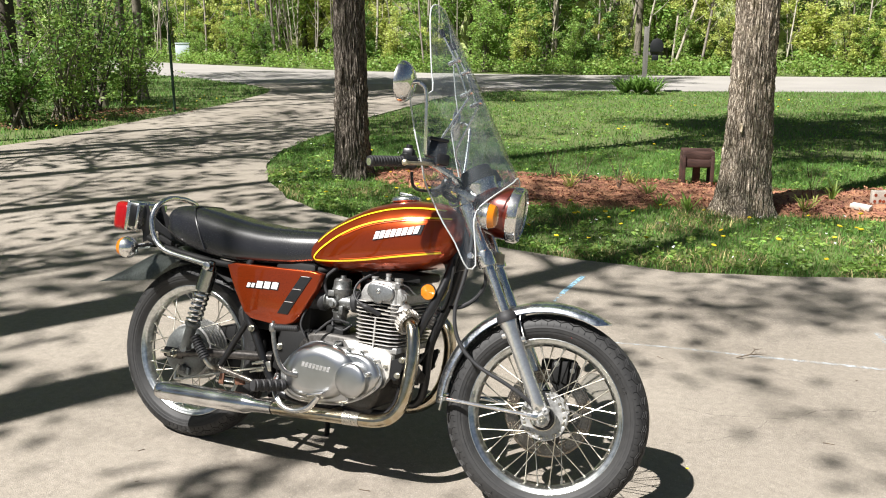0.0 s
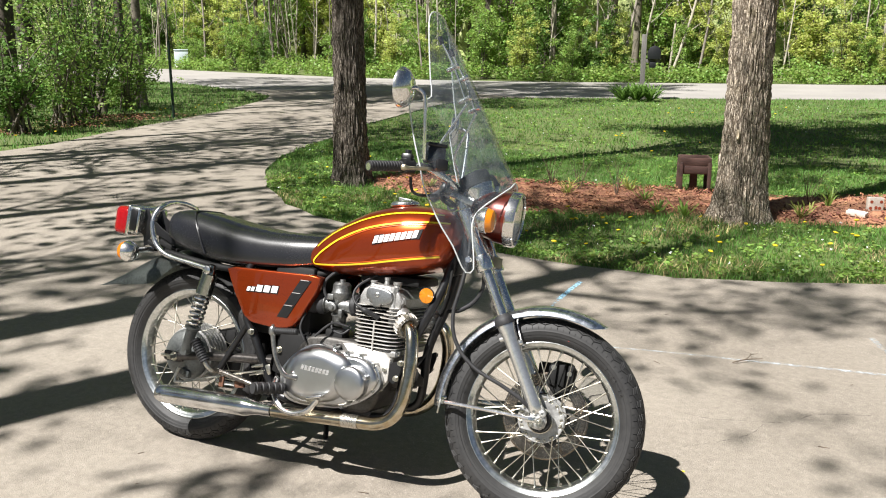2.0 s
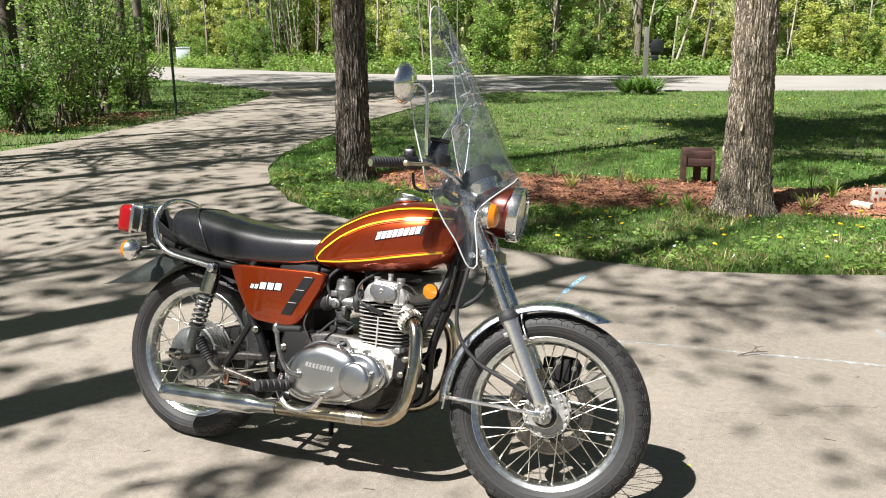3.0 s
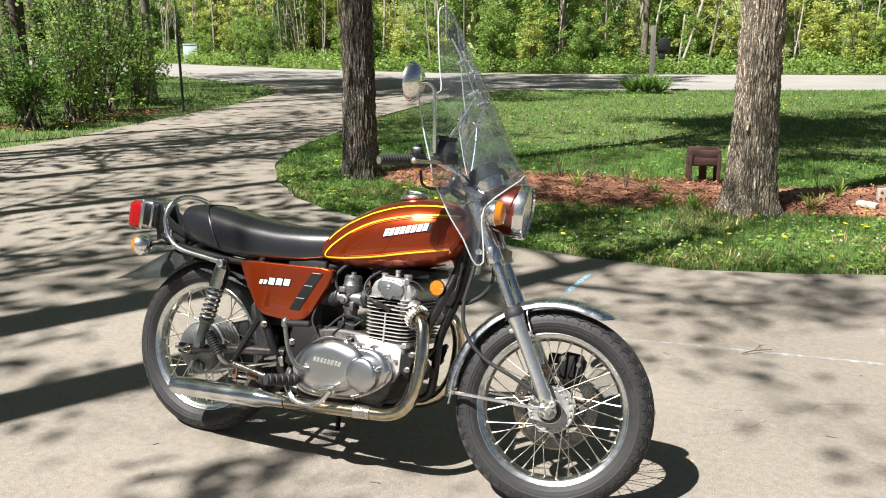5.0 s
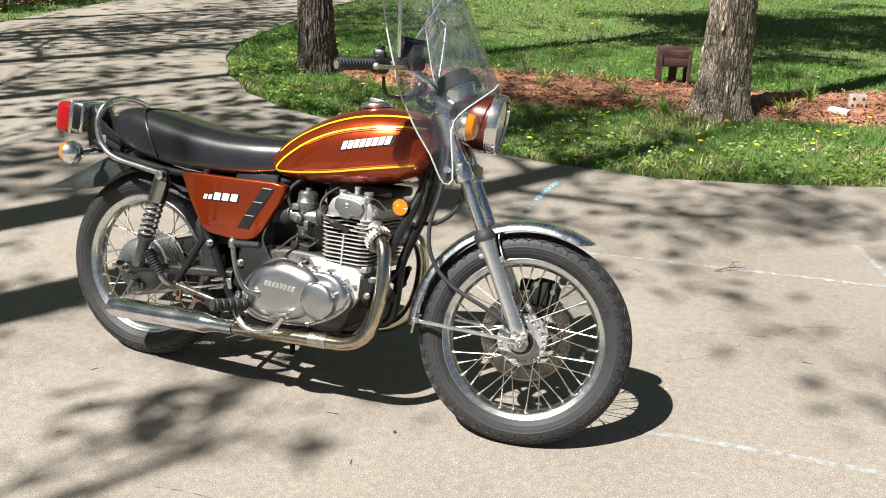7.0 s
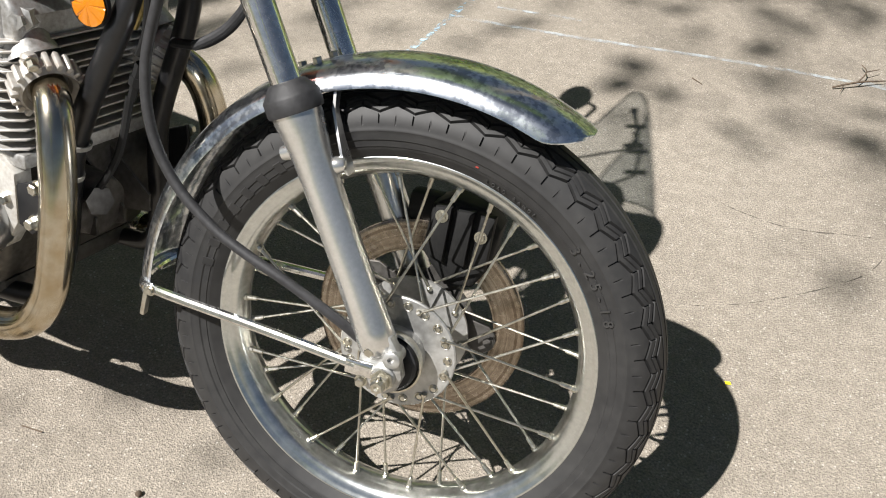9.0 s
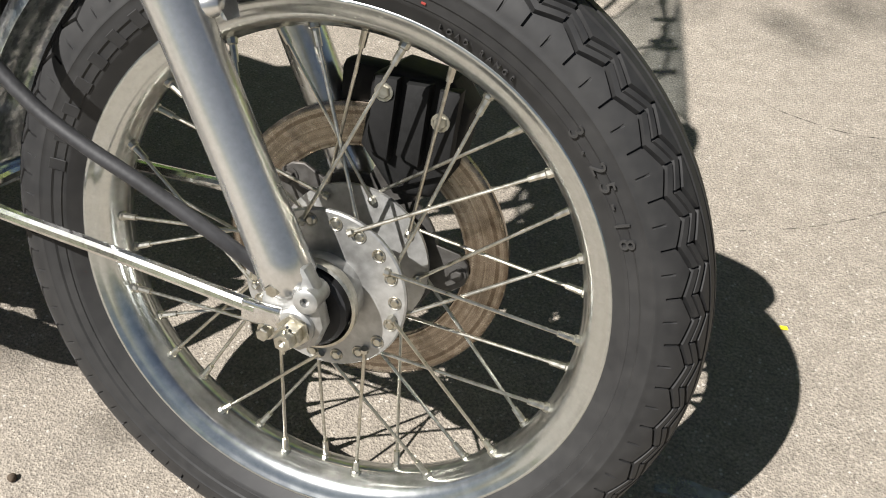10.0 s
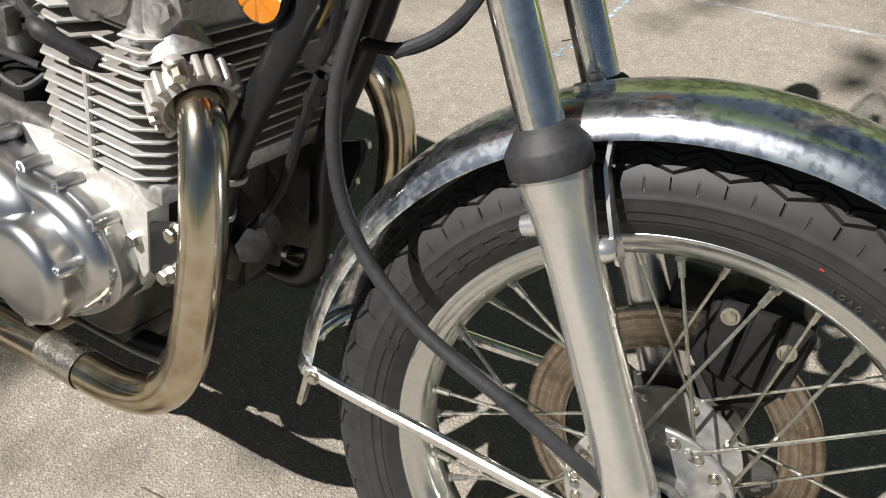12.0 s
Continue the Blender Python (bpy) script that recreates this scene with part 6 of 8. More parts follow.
# side stand, out on the far side
bm = bmesh.new()
tube(bm, [(0.53, 0.115, 0.225), (0.50, 0.150, 0.160), (0.455, 0.235, -0.030), (0.450, 0.248, -0.053)], 0.010, 12)
block(bm, (0.06, 0.035, 0.007), pose(0.448, 0.250, -0.0525, -13, 0, 0), 0.002)
fixed("side_stand", bm, BLACK, label="black side stand resting on the asphalt")
bm = bmesh.new()
tube(bm, [(0.46, -0.10, 0.235), (0.40, -0.13, 0.195), (0.25, -0.13, 0.17)], 0.011, 10)
tube(bm, [(0.46, 0.10, 0.235), (0.40, 0.13, 0.195), (0.25, 0.13, 0.17)], 0.011, 10)
tube(bm, [(0.36, -0.13, 0.187), (0.36, 0.13, 0.187)], 0.010, 10, smooth=False)
fixed("centre_stand", bm, BLACK_DUSTY_SHADE)

# ---- controls low on the side ----
def ribbed(bm, a, b, r, ribs, deep=0.003):
    """A rubber sleeve with ribs from a to b."""
    a, b = Vector(a), Vector(b)
    ln = (b - a).length
    prof = [(0, 0), (0, r * 0.9)]
    for i in range(ribs):
        s = ln * i / ribs
        prof += [(s + ln / ribs * 0.1, r), (s + ln / ribs * 0.6, r), (s + ln / ribs * 0.7, r - deep), (s + ln / ribs * 0.95, r - deep)]
    prof += [(ln, r * 0.9), (ln, 0)]
    return lathe(bm, prof, a, b - a, 18)


for s in (-1, 1):
    bm = bmesh.new()
    tube(bm, [(0.52, s * 0.125, 0.262), (0.518, s * 0.16, 0.285), (0.512, s * 0.195, 0.293)], 0.010, 10)
    peg = fixed("footrest", bm, BLACK, label="folding footrest with black rubber")
    fixed("footrest_rubber", ribbed(bmesh.new(), (0.516, s * 0.186, 0.293), (0.468, s * 0.288, 0.300), 0.0205, 5), RUBBER, peg)
    bm = bmesh.new()
    tube(bm, [(0.208, s * 0.132, 0.300), (0.205, s * 0.160, 0.302), (0.192, s * 0.175, 0.318), (0.180, s * 0.177, 0.336)], 0.009, 10)
    peg = fixed("pillion_footrest", bm, STEEL, label="folded passenger footrest")
    fixed("footrest_rubber", ribbed(bmesh.new(), (0.182, s * 0.177, 0.333), (0.130, s * 0.179, 0.402), 0.0180, 9), RUBBER, peg)
bm = bmesh.new()
tube(bm, [(0.580, -0.170, 0.340), (0.572, -0.205, 0.340), (0.539, -0.225, 0.352), (0.507, -0.232, 0.406), (0.491, -0.235, 0.478)], [0.011, 0.0095, 0.0075, 0.0070, 0.0085], 12)
lathe(bm, [(-0.012, 0), (-0.012, 0.010), (-0.006, 0.0125), (0.010, 0.0125), (0.015, 0.009), (0.016, 0.005), (0.022, 0.005), (0.022, 0)], (0.490, -0.236, 0.486), (0, 0, 1), 16)
kick = fixed("kick_starter", bm, material("dull_lever_steel", (0.40, 0.40, 0.39), 0.30, 0.9, dark=(0.22, 0.215, 0.20), scale=14, fine=150, rough_var=0.1, bump=0.08), label="chrome kick starter with ribbed rubber")
fixed("kick_rubber", ribbed(bmesh.new(), (0.502, -0.238, 0.489), (0.594, -0.246, 0.498), 0.0105, 11, 0.002), RUBBER, kick)
bm = bmesh.new()
tube(bm, [(0.470, -0.155, 0.318), (0.485, -0.195, 0.290), (0.512, -0.212, 0.256), (0.545, -0.220, 0.234), (0.590, -0.222, 0.228), (0.638, -0.222, 0.245), (0.664, -0.222, 0.272), (0.676, -0.222, 0.290)], 0.0092, 12)
block(bm, (0.058, 0.030, 0.008), pose(0.668, -0.222, 0.296, 0, -16, 0), 0.003)
pedal = fixed("brake_pedal", bm, CHROME, label="chromed rear brake pedal")
bm = bmesh.new()
tube(bm, [(0.402, -0.130, 0.330), (0.250, -0.128, 0.290), (0.036, -0.118, 0.228)], 0.0038, 8)
lathe(bm, [(0, 0), (0, 0.007), (0.034, 0.007), (0.036, 0.004), (0.05, 0.004), (0.05, 0)], (0.395, -0.130, 0.347), (-1, 0, -0.28), 12)
lathe(bm, [(0, 0), (0, 0.006), (0.030, 0.006), (0.032, 0.003), (0.06, 0.003), (0.06, 0)], (0.400, -0.134, 0.322), (-1, 0, -0.30), 12)
block(bm, (0.030, 0.008, 0.036), pose(0.408, -0.126, 0.332, 0, -14, 0), 0.004)
fixed("brake_rod", bm, STEEL, pedal, "rear brake rod")
bm = bmesh.new()
tube(bm, [(0.012, -0.106, 0.276), (0.004, -0.112, 0.248), (0.006, -0.114, 0.222)], [0.007, 0.0055, 0.0065], 10)
tube(bm, [(0.006, -0.114, 0.224), (0.036, -0.116, 0.230)], 0.005, 8, smooth=False)
fixed("brake_arm", bm, STEEL)
for x, z in ((0.335, 0.455), (0.455, 0.41), (0.545, 0.315), (0.548, 0.395), (0.515, 0.36)):
    bm = bmesh.new()
    bolt(bm, (x, -0.135, z), (0, -1, 0), 0.009, 0.013)
    fixed("frame_bolt", bm, STEEL)
bm = bmesh.new()
block(bm, (0.12, 0.02, 0.16), pose(0.50, -0.125, 0.40, 0, 10, 0), 0.01)
block(bm, (0.07, 0.05, 0.05), pose(0.655, -0.10, 0.482), 0.01)
fixed("gearbox_cover", bm, BLACK_DUSTY_SHADE)
bm = bmesh.new()
tube(bm, [(0.605, -0.16, 0.478), (0.640, -0.15, 0.515), (0.66, -0.13, 0.528), (0.70, -0.11, 0.52)], 0.0038, 8)
tube(bm, [(0.56, -0.15, 0.46), (0.54, -0.15, 0.50), (0.55, -0.14, 0.55)], 0.0038, 8)
fixed("cable", bm, RUBBER)

# ---- side covers ----
COVER = [(0.216, 0.672), (0.604, 0.679), (0.588, 0.619), (0.536, 0.526), (0.511, 0.497), (0.484, 0.488), (0.426, 0.483), (0.340, 0.490), (0.309, 0.510), (0.257, 0.596)]
LINE_GREY = material("pale_louvre_line", (0.42, 0.42, 0.41), 0.4, amount=0.1, bump=0)


def cover_out(x, z):
    """How far out the swelling side of a cover lies."""
    return 0.147 + 0.015 * max(0, 1 - ((x - 0.40) / 0.24) ** 2) * max(0, 1 - ((z - 0.595) / 0.15) ** 2)


def cover_shell(s):
    """A side cover: rolled edge, swelling face, hollow behind."""
    bm = bmesh.new()
    edge = []
    for (ax, az), (bx, bz) in zip(COVER, COVER[1:] + COVER[:1]):
        k = max(2, int(math.hypot(bx - ax, bz - az) / 0.012))
        edge += [(ax + (bx - ax) * (0.10 + 0.80 * i / (k - 1)), az + (bz - az) * (0.10 + 0.80 * i / (k - 1))) for i in range(k)]
    cx, cz = 0.420, 0.590
    last = None
    for k, inset in ((1.0, 0.030), (1.0, 0.008), (0.992, 0.003), (0.978, 0.0005), (0.95, 0), (0.85, 0), (0.7, 0), (0.5, 0), (0.3, 0), (0.1, 0)):
        pts = [(cx + (x - cx) * k, cz + (z - cz) * k) for x, z in edge]
        row = [bm.verts.new((x, s * (cover_out(x, z) - inset), z)) for x, z in pts]
        if last:
            for i in range(len(row)):
                q = (i + 1) % len(row)
                bm.faces.new((last[i], last[q], row[q], row[i]))
        last = row
    bm.faces.new(last)
    bmesh.ops.recalc_face_normals(bm, faces=bm.faces)
    return bm


def on_cover(outline, s, proud, bevel=0.0008):
    """A thin piece with a leaning outline that follows the cover's face."""
    bm = plate(bmesh.new(), outline, -0.002, proud, bevel, 1)
    for v in bm.verts:
        v.co.y = s * (v.co.y + cover_out(v.co.x, v.co.z))
    bmesh.ops.recalc_face_normals(bm, faces=bm.faces)
    return bm


for s in (-1, 1):
    side = fixed("side_cover", cover_shell(s), PAINT, label="copper-orange triangular side cover", angle=60)
    lean = lambda t, wide: (0.449 + 0.081 * t + 0.041 * wide, 0.524 + 0.135 * t)
    for k in range(3):
        a, b = k / 3, (k + 0.975) / 3
        fixed("louvre", on_cover([lean(a, 0), lean(a, 1), lean(b, 1), lean(b, 0)], s, 0.003), BLACK, side, "black louvre")
        a = b - 0.012
        fixed("louvre_edge", on_cover([lean(a, 0.05), lean(a, 0.8), lean(b, 0.8), lean(b, 0.05)], s, 0.0042, 0), LINE_GREY, side)
    if s < 0:
        for x, w, h in ((0.318, 0.013, 0.015), (0.336, 0.013, 0.015), (0.357, 0.024, 0.023), (0.388, 0.024, 0.023), (0.419, 0.024, 0.023)):
            z = 0.597 + (x - 0.311) * 0.05
            fixed("badge_bar", on_cover([(x, z), (x + w, z), (x + w + 0.005, z + h), (x + 0.005, z + h)], s, 0.0032), WHITE, side, "white raised badge bar")
            fixed("badge_backing", on_cover([(x - 0.002, z - 0.003), (x + w + 0.003, z - 0.003), (x + w + 0.008, z + h + 0.002), (x + 0.003, z + h + 0.002)], s, 0.0014, 0), BLACK, side)

# ---- rear mudguard, rail, lamps ----
fixed("inner_mudguard", guard(bmesh.new(), RC, 0.352, 15, 100, 0.072, 0.030, 30, 12), BLACK_DUSTY_SHADE, label="black inner rear mudguard", angle=60)
BLADE = [(0.10, 0.690, 0.10, 0.655), (0.0, 0.703, 0.0, 0.660), (-0.08, 0.700, -0.075, 0.636), (-0.15, 0.688, -0.125, 0.600), (-0.20, 0.668, -0.165, 0.572), (-0.25, 0.643, -0.215, 0.556), (-0.30, 0.614, -0.28, 0.547), (-0.35, 0.583, -0.345, 0.540), (-0.40, 0.552, -0.395, 0.532), (-0.436, 0.530, -0.432, 0.5255)]
bm = bmesh.new()
mid = curve_points([(x, 0, z) for x, z, _, _ in BLADE], 4)
rim_line = curve_points([(x, 0, z) for _, _, x, z in BLADE], 4)
grid = []
for i, (c, e) in enumerate(zip(mid, rim_line)):
    w = 0.078 + 0.010 * max(0, i / len(mid) - 0.6)
    row = []
    for j in range(19):
        u = (-1 + 2 * j / 18) * math.pi / 2
        p = c.lerp(e, 1 - math.cos(u))
        row.append(bm.verts.new((p.x, w * math.sin(u), p.z)))
    grid.append(row)
for a, b in zip(grid, grid[1:]):
    for j in range(18):
        bm.faces.new((a[j], a[j + 1], b[j + 1], b[j]))
bmesh.ops.solidify(bm, geom=list(bm.faces), thickness=0.0025)
fixed("rear_mudguard", bm, TAIL, label="dull metal rear mudguard with flared tail", angle=60)
bm = bmesh.new()
tube(bm, [(0.152, -0.142, 0.650), (0.06, -0.139, 0.662), (-0.060, -0.136, 0.680), (-0.118, -0.134, 0.715), (-0.146, -0.130, 0.770), (-0.150, -0.122, 0.815), (-0.142, -0.100, 0.850), (-0.146, -0.05, 0.868), (-0.150, 0, 0.872), (-0.146, 0.05, 0.868), (-0.142, 0.100, 0.850), (-0.150, 0.122, 0.815), (-0.146, 0.130, 0.770), (-0.118, 0.134, 0.715), (-0.060, 0.136, 0.680), (0.06, 0.138, 0.662), (0.160, 0.138, 0.655)], 0.0098, 14, 6)
fixed("grab_rail", bm, CHROME, label="chromed passenger grab rail", angle=60)
bm = bmesh.new()
block(bm, (0.036, 0.162, 0.084), pose(-0.290, 0, 0.793, 0, 4, 0), 0.006)
for y in (-0.042, 0.042):
    plate(bm, [(-0.300, 0.770), (-0.296, 0.838), (-0.250, 0.838), (-0.240, 0.812), (-0.175, 0.768), (-0.105, 0.735), (-0.115, 0.712), (-0.190, 0.742), (-0.232, 0.745), (-0.236, 0.706), (-0.262, 0.695), (-0.268, 0.735), (-0.285, 0.752)], y - 0.002, y + 0.002, 0.001, 1)
lamp = fixed("tail_lamp", bm, BLACK, label="black tail lamp bracket with a red lens")
bm = bmesh.new()
for i in range(1):
    tmp = bmesh.new()
    bmesh.ops.create_cube(tmp, size=1)
    bmesh.ops.scale(tmp, vec=(0.084, 0.154, 0.110), verts=tmp.verts)
    bmesh.ops.bevel(tmp, geom=list(tmp.edges), offset=0.024, segments=5, affect="EDGES", profile=0.5)
    bmesh.ops.transform(tmp, matrix=pose(-0.352, 0, 0.787, 0, 4, 0), verts=tmp.verts)
    merge(bm, tmp)
fixed("red_lens", bm, RED, lamp, "ribbed red lens", 60)
bm = bmesh.new()
block(bm, (0.016, 0.160, 0.116), pose(-0.318, 0, 0.791, 0, 4, 0), 0.007, 3)
block(bm, (0.054, 0.156, 0.104), pose(-0.292, 0, 0.793, 0, 4, 0), 0.010, 3)
fixed("lens_ring", bm, CHROME, lamp, "chrome surround")


def indicator(name, at, face, stalk, turn):
    """A round amber indicator: chrome cup, lens and stalk."""
    bm = bmesh.new()
    lathe(bm, [(-0.034, 0), (-0.034, 0.012), (-0.026, 0.026), (-0.010, 0.0385), (0.004, 0.0405), (0.006, 0.038)], at, face, 32)
    tube(bm, [at, stalk], 0.0105, 14, smooth=False)
    bmesh.ops.transform(bm, matrix=turn, verts=bm.verts)
    ob = fixed(name, bm, CHROME, label="chrome indicator with an amber lens")
    bm = bmesh.new()
    lathe(bm, [(0.003, 0.0385), (0.012, 0.0375), (0.024, 0.034), (0.030, 0.026), (0.0315, 0.012), (0.0315, 0)], at, face, 32)
    bmesh.ops.transform(bm, matrix=turn, verts=bm.verts)
    fixed("amber_lens", bm, AMBER, ob)


for s in (-1, 1):
    indicator("rear_indicator", Vector((-0.205, s * 0.178, 0.680)), Vector((-1, 0, 0.03)), Vector((-0.20, s * 0.06, 0.690)), NOTURN)
    indicator("front_indicator", Vector((1.140, s * 0.172, 0.900)), Vector((1, 0, -0.02)), Vector((1.085, s * 0.085, 0.892)), STEER)
bm = bmesh.new()
tube(bm, [(-0.20, -0.07, 0.69), (-0.20, 0.07, 0.69)], 0.009, 10, smooth=False)
block(bm, (0.10, 0.09, 0.05), pose(-0.15, 0, 0.695, 0, 20, 0), 0.01)
fixed("lamp_bracket", bm, BLACK_DUSTY_SHADE)

# ---- front end: lamp, dials, bars ----
bm = bmesh.new()
face = Vector((1, 0, -0.10)).normalized()
lathe(bm, [(-0.135, 0), (-0.132, 0.030), (-0.115, 0.058), (-0.085, 0.077), (-0.050, 0.0845), (-0.012, 0.086), (-0.012, 0.080)], (1.198, 0, 0.925), face, 48)
headlamp = steered("headlamp", bm, SHELL, label="brown painted headlamp with chrome rim", angle=50)
bm = bmesh.new()
lathe(bm, [(-0.020, 0.086), (-0.018, 0.0905), (0.004, 0.0905), (0.013, 0.0875), (0.015, 0.082), (0.008, 0.080)], (1.198, 0, 0.925), face, 48)
steered("lamp_rim", bm, CHROME, headlamp, "chrome lamp rim", 50)
bm = bmesh.new()
lathe(bm, [(0.008, 0.081), (0.017, 0.062), (0.022, 0.035), (0.024, 0)], (1.198, 0, 0.925), face, 40)
steered("lamp_glass", bm, GLASS, headlamp, "fluted clear glass", 60)
bm = bmesh.new()
lathe(bm, [(0.004, 0.080), (-0.02, 0.060), (-0.045, 0.030), (-0.05, 0)], (1.198, 0, 0.925), face, 40)
steered("reflector_bowl", bm, material("lamp_reflector", (0.75, 0.72, 0.62), 0.22, 1.0, scale=40, fine=200, bump=0.1), headlamp, "", 60)
for s in (-1, 1):
    bm = bmesh.new()
    plate(bm, [(1.065, 0.915), (1.095, 0.870), (1.150, 0.885), (1.150, 0.915), (1.12, 0.935)], *sorted((s * 0.082, s * 0.090)), 0.003, 1)
    bolt(bm, (1.135, s * 0.090, 0.905), (0, s, 0), 0.008, 0.010)
    steered("lamp_ear", bm, CHROME, headlamp)
    # dials
    axis = Vector((-0.52, 0, 0.85)).normalized()
    c = Vector((1.078, s * 0.060, 1.012))
    bm = bmesh.new()
    lathe(bm, [(-0.050, 0), (-0.048, 0.034), (-0.040, 0.046), (-0.016, 0.050), (-0.012, 0.052), (-0.002, 0.0525), (0.0, 0.050)], c, axis, 36)
    dial = steered("instrument", bm, CHROME, label="chrome-cupped round instrument with black bezel")
    bm = bmesh.new()
    lathe(bm, [(-0.004, 0.050), (0.0, 0.0535), (0.024, 0.0520), (0.040, 0.050), (0.044, 0.046), (0.036, 0.043)], c, axis, 36)
    steered("bezel", bm, RUBBER, dial)
    bm = bmesh.new()
    lathe(bm, [(0.030, 0.044), (0.030, 0)], c, axis, 28)
    steered("dial_face", bm, BLACK, dial)
    # mirror
    bm = bmesh.new()
    mc = Vector((0.872, s * 0.312, 1.260))
    mf = Vector((-0.98, -s * 0.13, 0.05)).normalized()
    lathe(bm, [(-0.030, 0), (-0.029, 0.020), (-0.022, 0.042), (-0.010, 0.057), (0.0, 0.0620), (0.004, 0.0620), (0.005, 0.058)], mc, mf, 36)
    mirror = steered("rear_view_mirror", bm, CHROME, label="round chrome mirror on a bent stem", angle=60)
    bm = bmesh.new()
    lathe(bm, [(0.003, 0.0595), (0.003, 0)], mc, mf, 36)
    steered("mirror_glass", bm, MIRROR, mirror)
    bm = bmesh.new()
    tube(bm, [mc - mf * 0.026, (0.912, s * 0.295, 1.264), (0.932, s * 0.288, 1.250), (0.938, s * 0.280, 1.215), (0.942, s * 0.265, 1.140), (0.944, s * 0.245, 1.060)], 0.0058, 10)
    steered("mirror_stem", bm, CHROME, mirror)
    # grips, levers
    a, b = Vector((0.893, s * 0.248, 1.034)), Vector((0.812, s * 0.362, 1.010))
    steered("grip", ribbed(bmesh.new(), a, b, 0.0165, 14, 0.0015), RUBBER, label="black rubber grip")
    bm = bmesh.new()
    lathe(bm, [(-0.020, 0), (-0.020, 0.022), (-0.012, 0.026), (0.018, 0.026), (0.024, 0.020), (0.024, 0)], a, (a - b), 20)
    block(bm, (0.034, 0.032, 0.030), Matrix.Translation(a + Vector((0.0, 0, 0.024))), 0.006)
    lathe(bm, [(0, 0.010), (0.014, 0.010), (0.014, 0)], a + Vector((0.0, 0, 0.036)), (0, 0, 1), 12)
    switch = steered("switch_housing", bm, BLACK, label="black handlebar switch housing")
    bm = bmesh.new()
    tube(bm, [(0.962, s * 0.200, 1.040), (0.945, s * 0.255, 1.030), (0.925, s * 0.315, 1.020), (0.919, s * 0.345, 1.016)], [0.007, 0.006, 0.006, 0.007], 10)
    lathe(bm, [(-0.010, 0), (-0.007, 0.007), (0, 0.0098), (0.007, 0.007), (0.010, 0)], (0.918, s * 0.350, 1.016), (0, 1, 0), 14)
    steered("lever", bm, material("yellowed_lever_alloy", (0.60, 0.52, 0.36), 0.35, 0.9, scale=20, fine=120, bump=0.05), label="ball-ended control lever")
bm = bmesh.new()
bar = [(0.812, -0.362, 1.008), (0.893, -0.248, 1.034), (0.935, -0.190, 1.045), (0.990, -0.135, 1.020), (1.020, -0.080, 0.995), (1.028, -0.03, 0.990)]
tube(bm, bar + [(x, -y, z) for x, y, z in bar[::-1]], 0.0112, 14, 6)
steered("handlebar", bm, CHROME, label="chromed handlebar", angle=60)
bm = bmesh.new()
for s in (-1, 1):
    block(bm, (0.036, 0.030, 0.052), pose(1.030, s * 0.050, 0.985, 0, -20, 0), 0.006)
steered("bar_clamp", bm, ALLOY)
bm = bmesh.new()
block(bm, (0.060, 0.046, 0.052), pose(0.962, -0.200, 1.082, 0, 0, 35), 0.007, 3)
block(bm, (0.064, 0.050, 0.012), pose(0.962, -0.200, 1.112, 0, 0, 35), 0.004)
block(bm, (0.040, 0.090, 0.036), pose(0.972, -0.185, 1.052, 0, 0, 35), 0.008)
steered("brake_reservoir", bm, BLACK, label="black front brake fluid reservoir")
bm = bmesh.new()
tube(bm, [(0.975, -0.15, 1.045), (1.000, -0.13, 1.00), (0.985, -0.16, 0.965), (1.00, -0.10, 0.945), (1.05, -0.04, 0.93), (1.105, -0.02, 0.80), (1.120, 0.0, 0.70), (1.09, 0.01, 0.645), (1.045, 0.01, 0.612)], 0.0058, 10)
tube(bm, [(0.905, -0.235, 1.005), (0.912, -0.225, 0.965), (0.935, -0.20, 0.955), (0.985, -0.12, 0.965), (1.04, -0.05, 0.93)], 0.0048, 8)
tube(bm, [(0.905, 0.235, 1.005), (0.912, 0.225, 0.965), (0.935, 0.20, 0.955), (0.985, 0.12, 0.965), (1.04, 0.05, 0.93)], 0.0048, 8)
steered("brake_hose", bm, RUBBER, label="looping black brake hose and throttle cables")
bm = bmesh.new()
tube(bm, [(1.070, -0.060, 0.965), (1.075, -0.085, 0.90), (1.085, -0.105, 0.80), (1.076, -0.112, 0.700), (1.060, -0.112, 0.615), (1.068, -0.112, 0.545), (1.098, -0.112, 0.490), (1.145, -0.112, 0.449), (1.187, -0.112, 0.427), (1.239, -0.110, 0.405), (1.300, -0.102, 0.372), (1.335, -0.085, 0.340)], 0.0062, 12, 8)
steered("speedometer_cable", bm, RUBBER, label="long black speedometer cable")
bm = bmesh.new()
tube(bm, [(1.02, -0.030, 0.80), (1.03, -0.060, 0.70), (1.015, -0.052, 0.632), (1.000, -0.050, 0.600)], 0.005, 8)
tube(bm, [(1.00, 0.010, 0.604), (1.045, 0.010, 0.612), (1.09, 0.010, 0.645), (1.115, 0.012, 0.69)], 0.0062, 8)
lathe(bm, [(0, 0.007), (0.018, 0.007), (0.018, 0.009), (0.030, 0.009), (0.030, 0.006), (0.05, 0.005)], (1.004, -0.050, 0.590), (-0.35, 0, -1), 6)
tube(bm, [(0.985, -0.050, 0.545), (0.965, -0.05, 0.47), (0.93, -0.05, 0.41), (0.89, -0.06, 0.36)], 0.0052, 8)
fixed("wiring_loom", bm, BLACK_DUSTY_SHADE, label="black cables and connectors behind the fork")
bm = bmesh.new()
tube(bm, [(1.020, -0.045, 0.700), (1.008, -0.048, 0.660), (0.995, -0.050, 0.630)], 0.0045, 10)
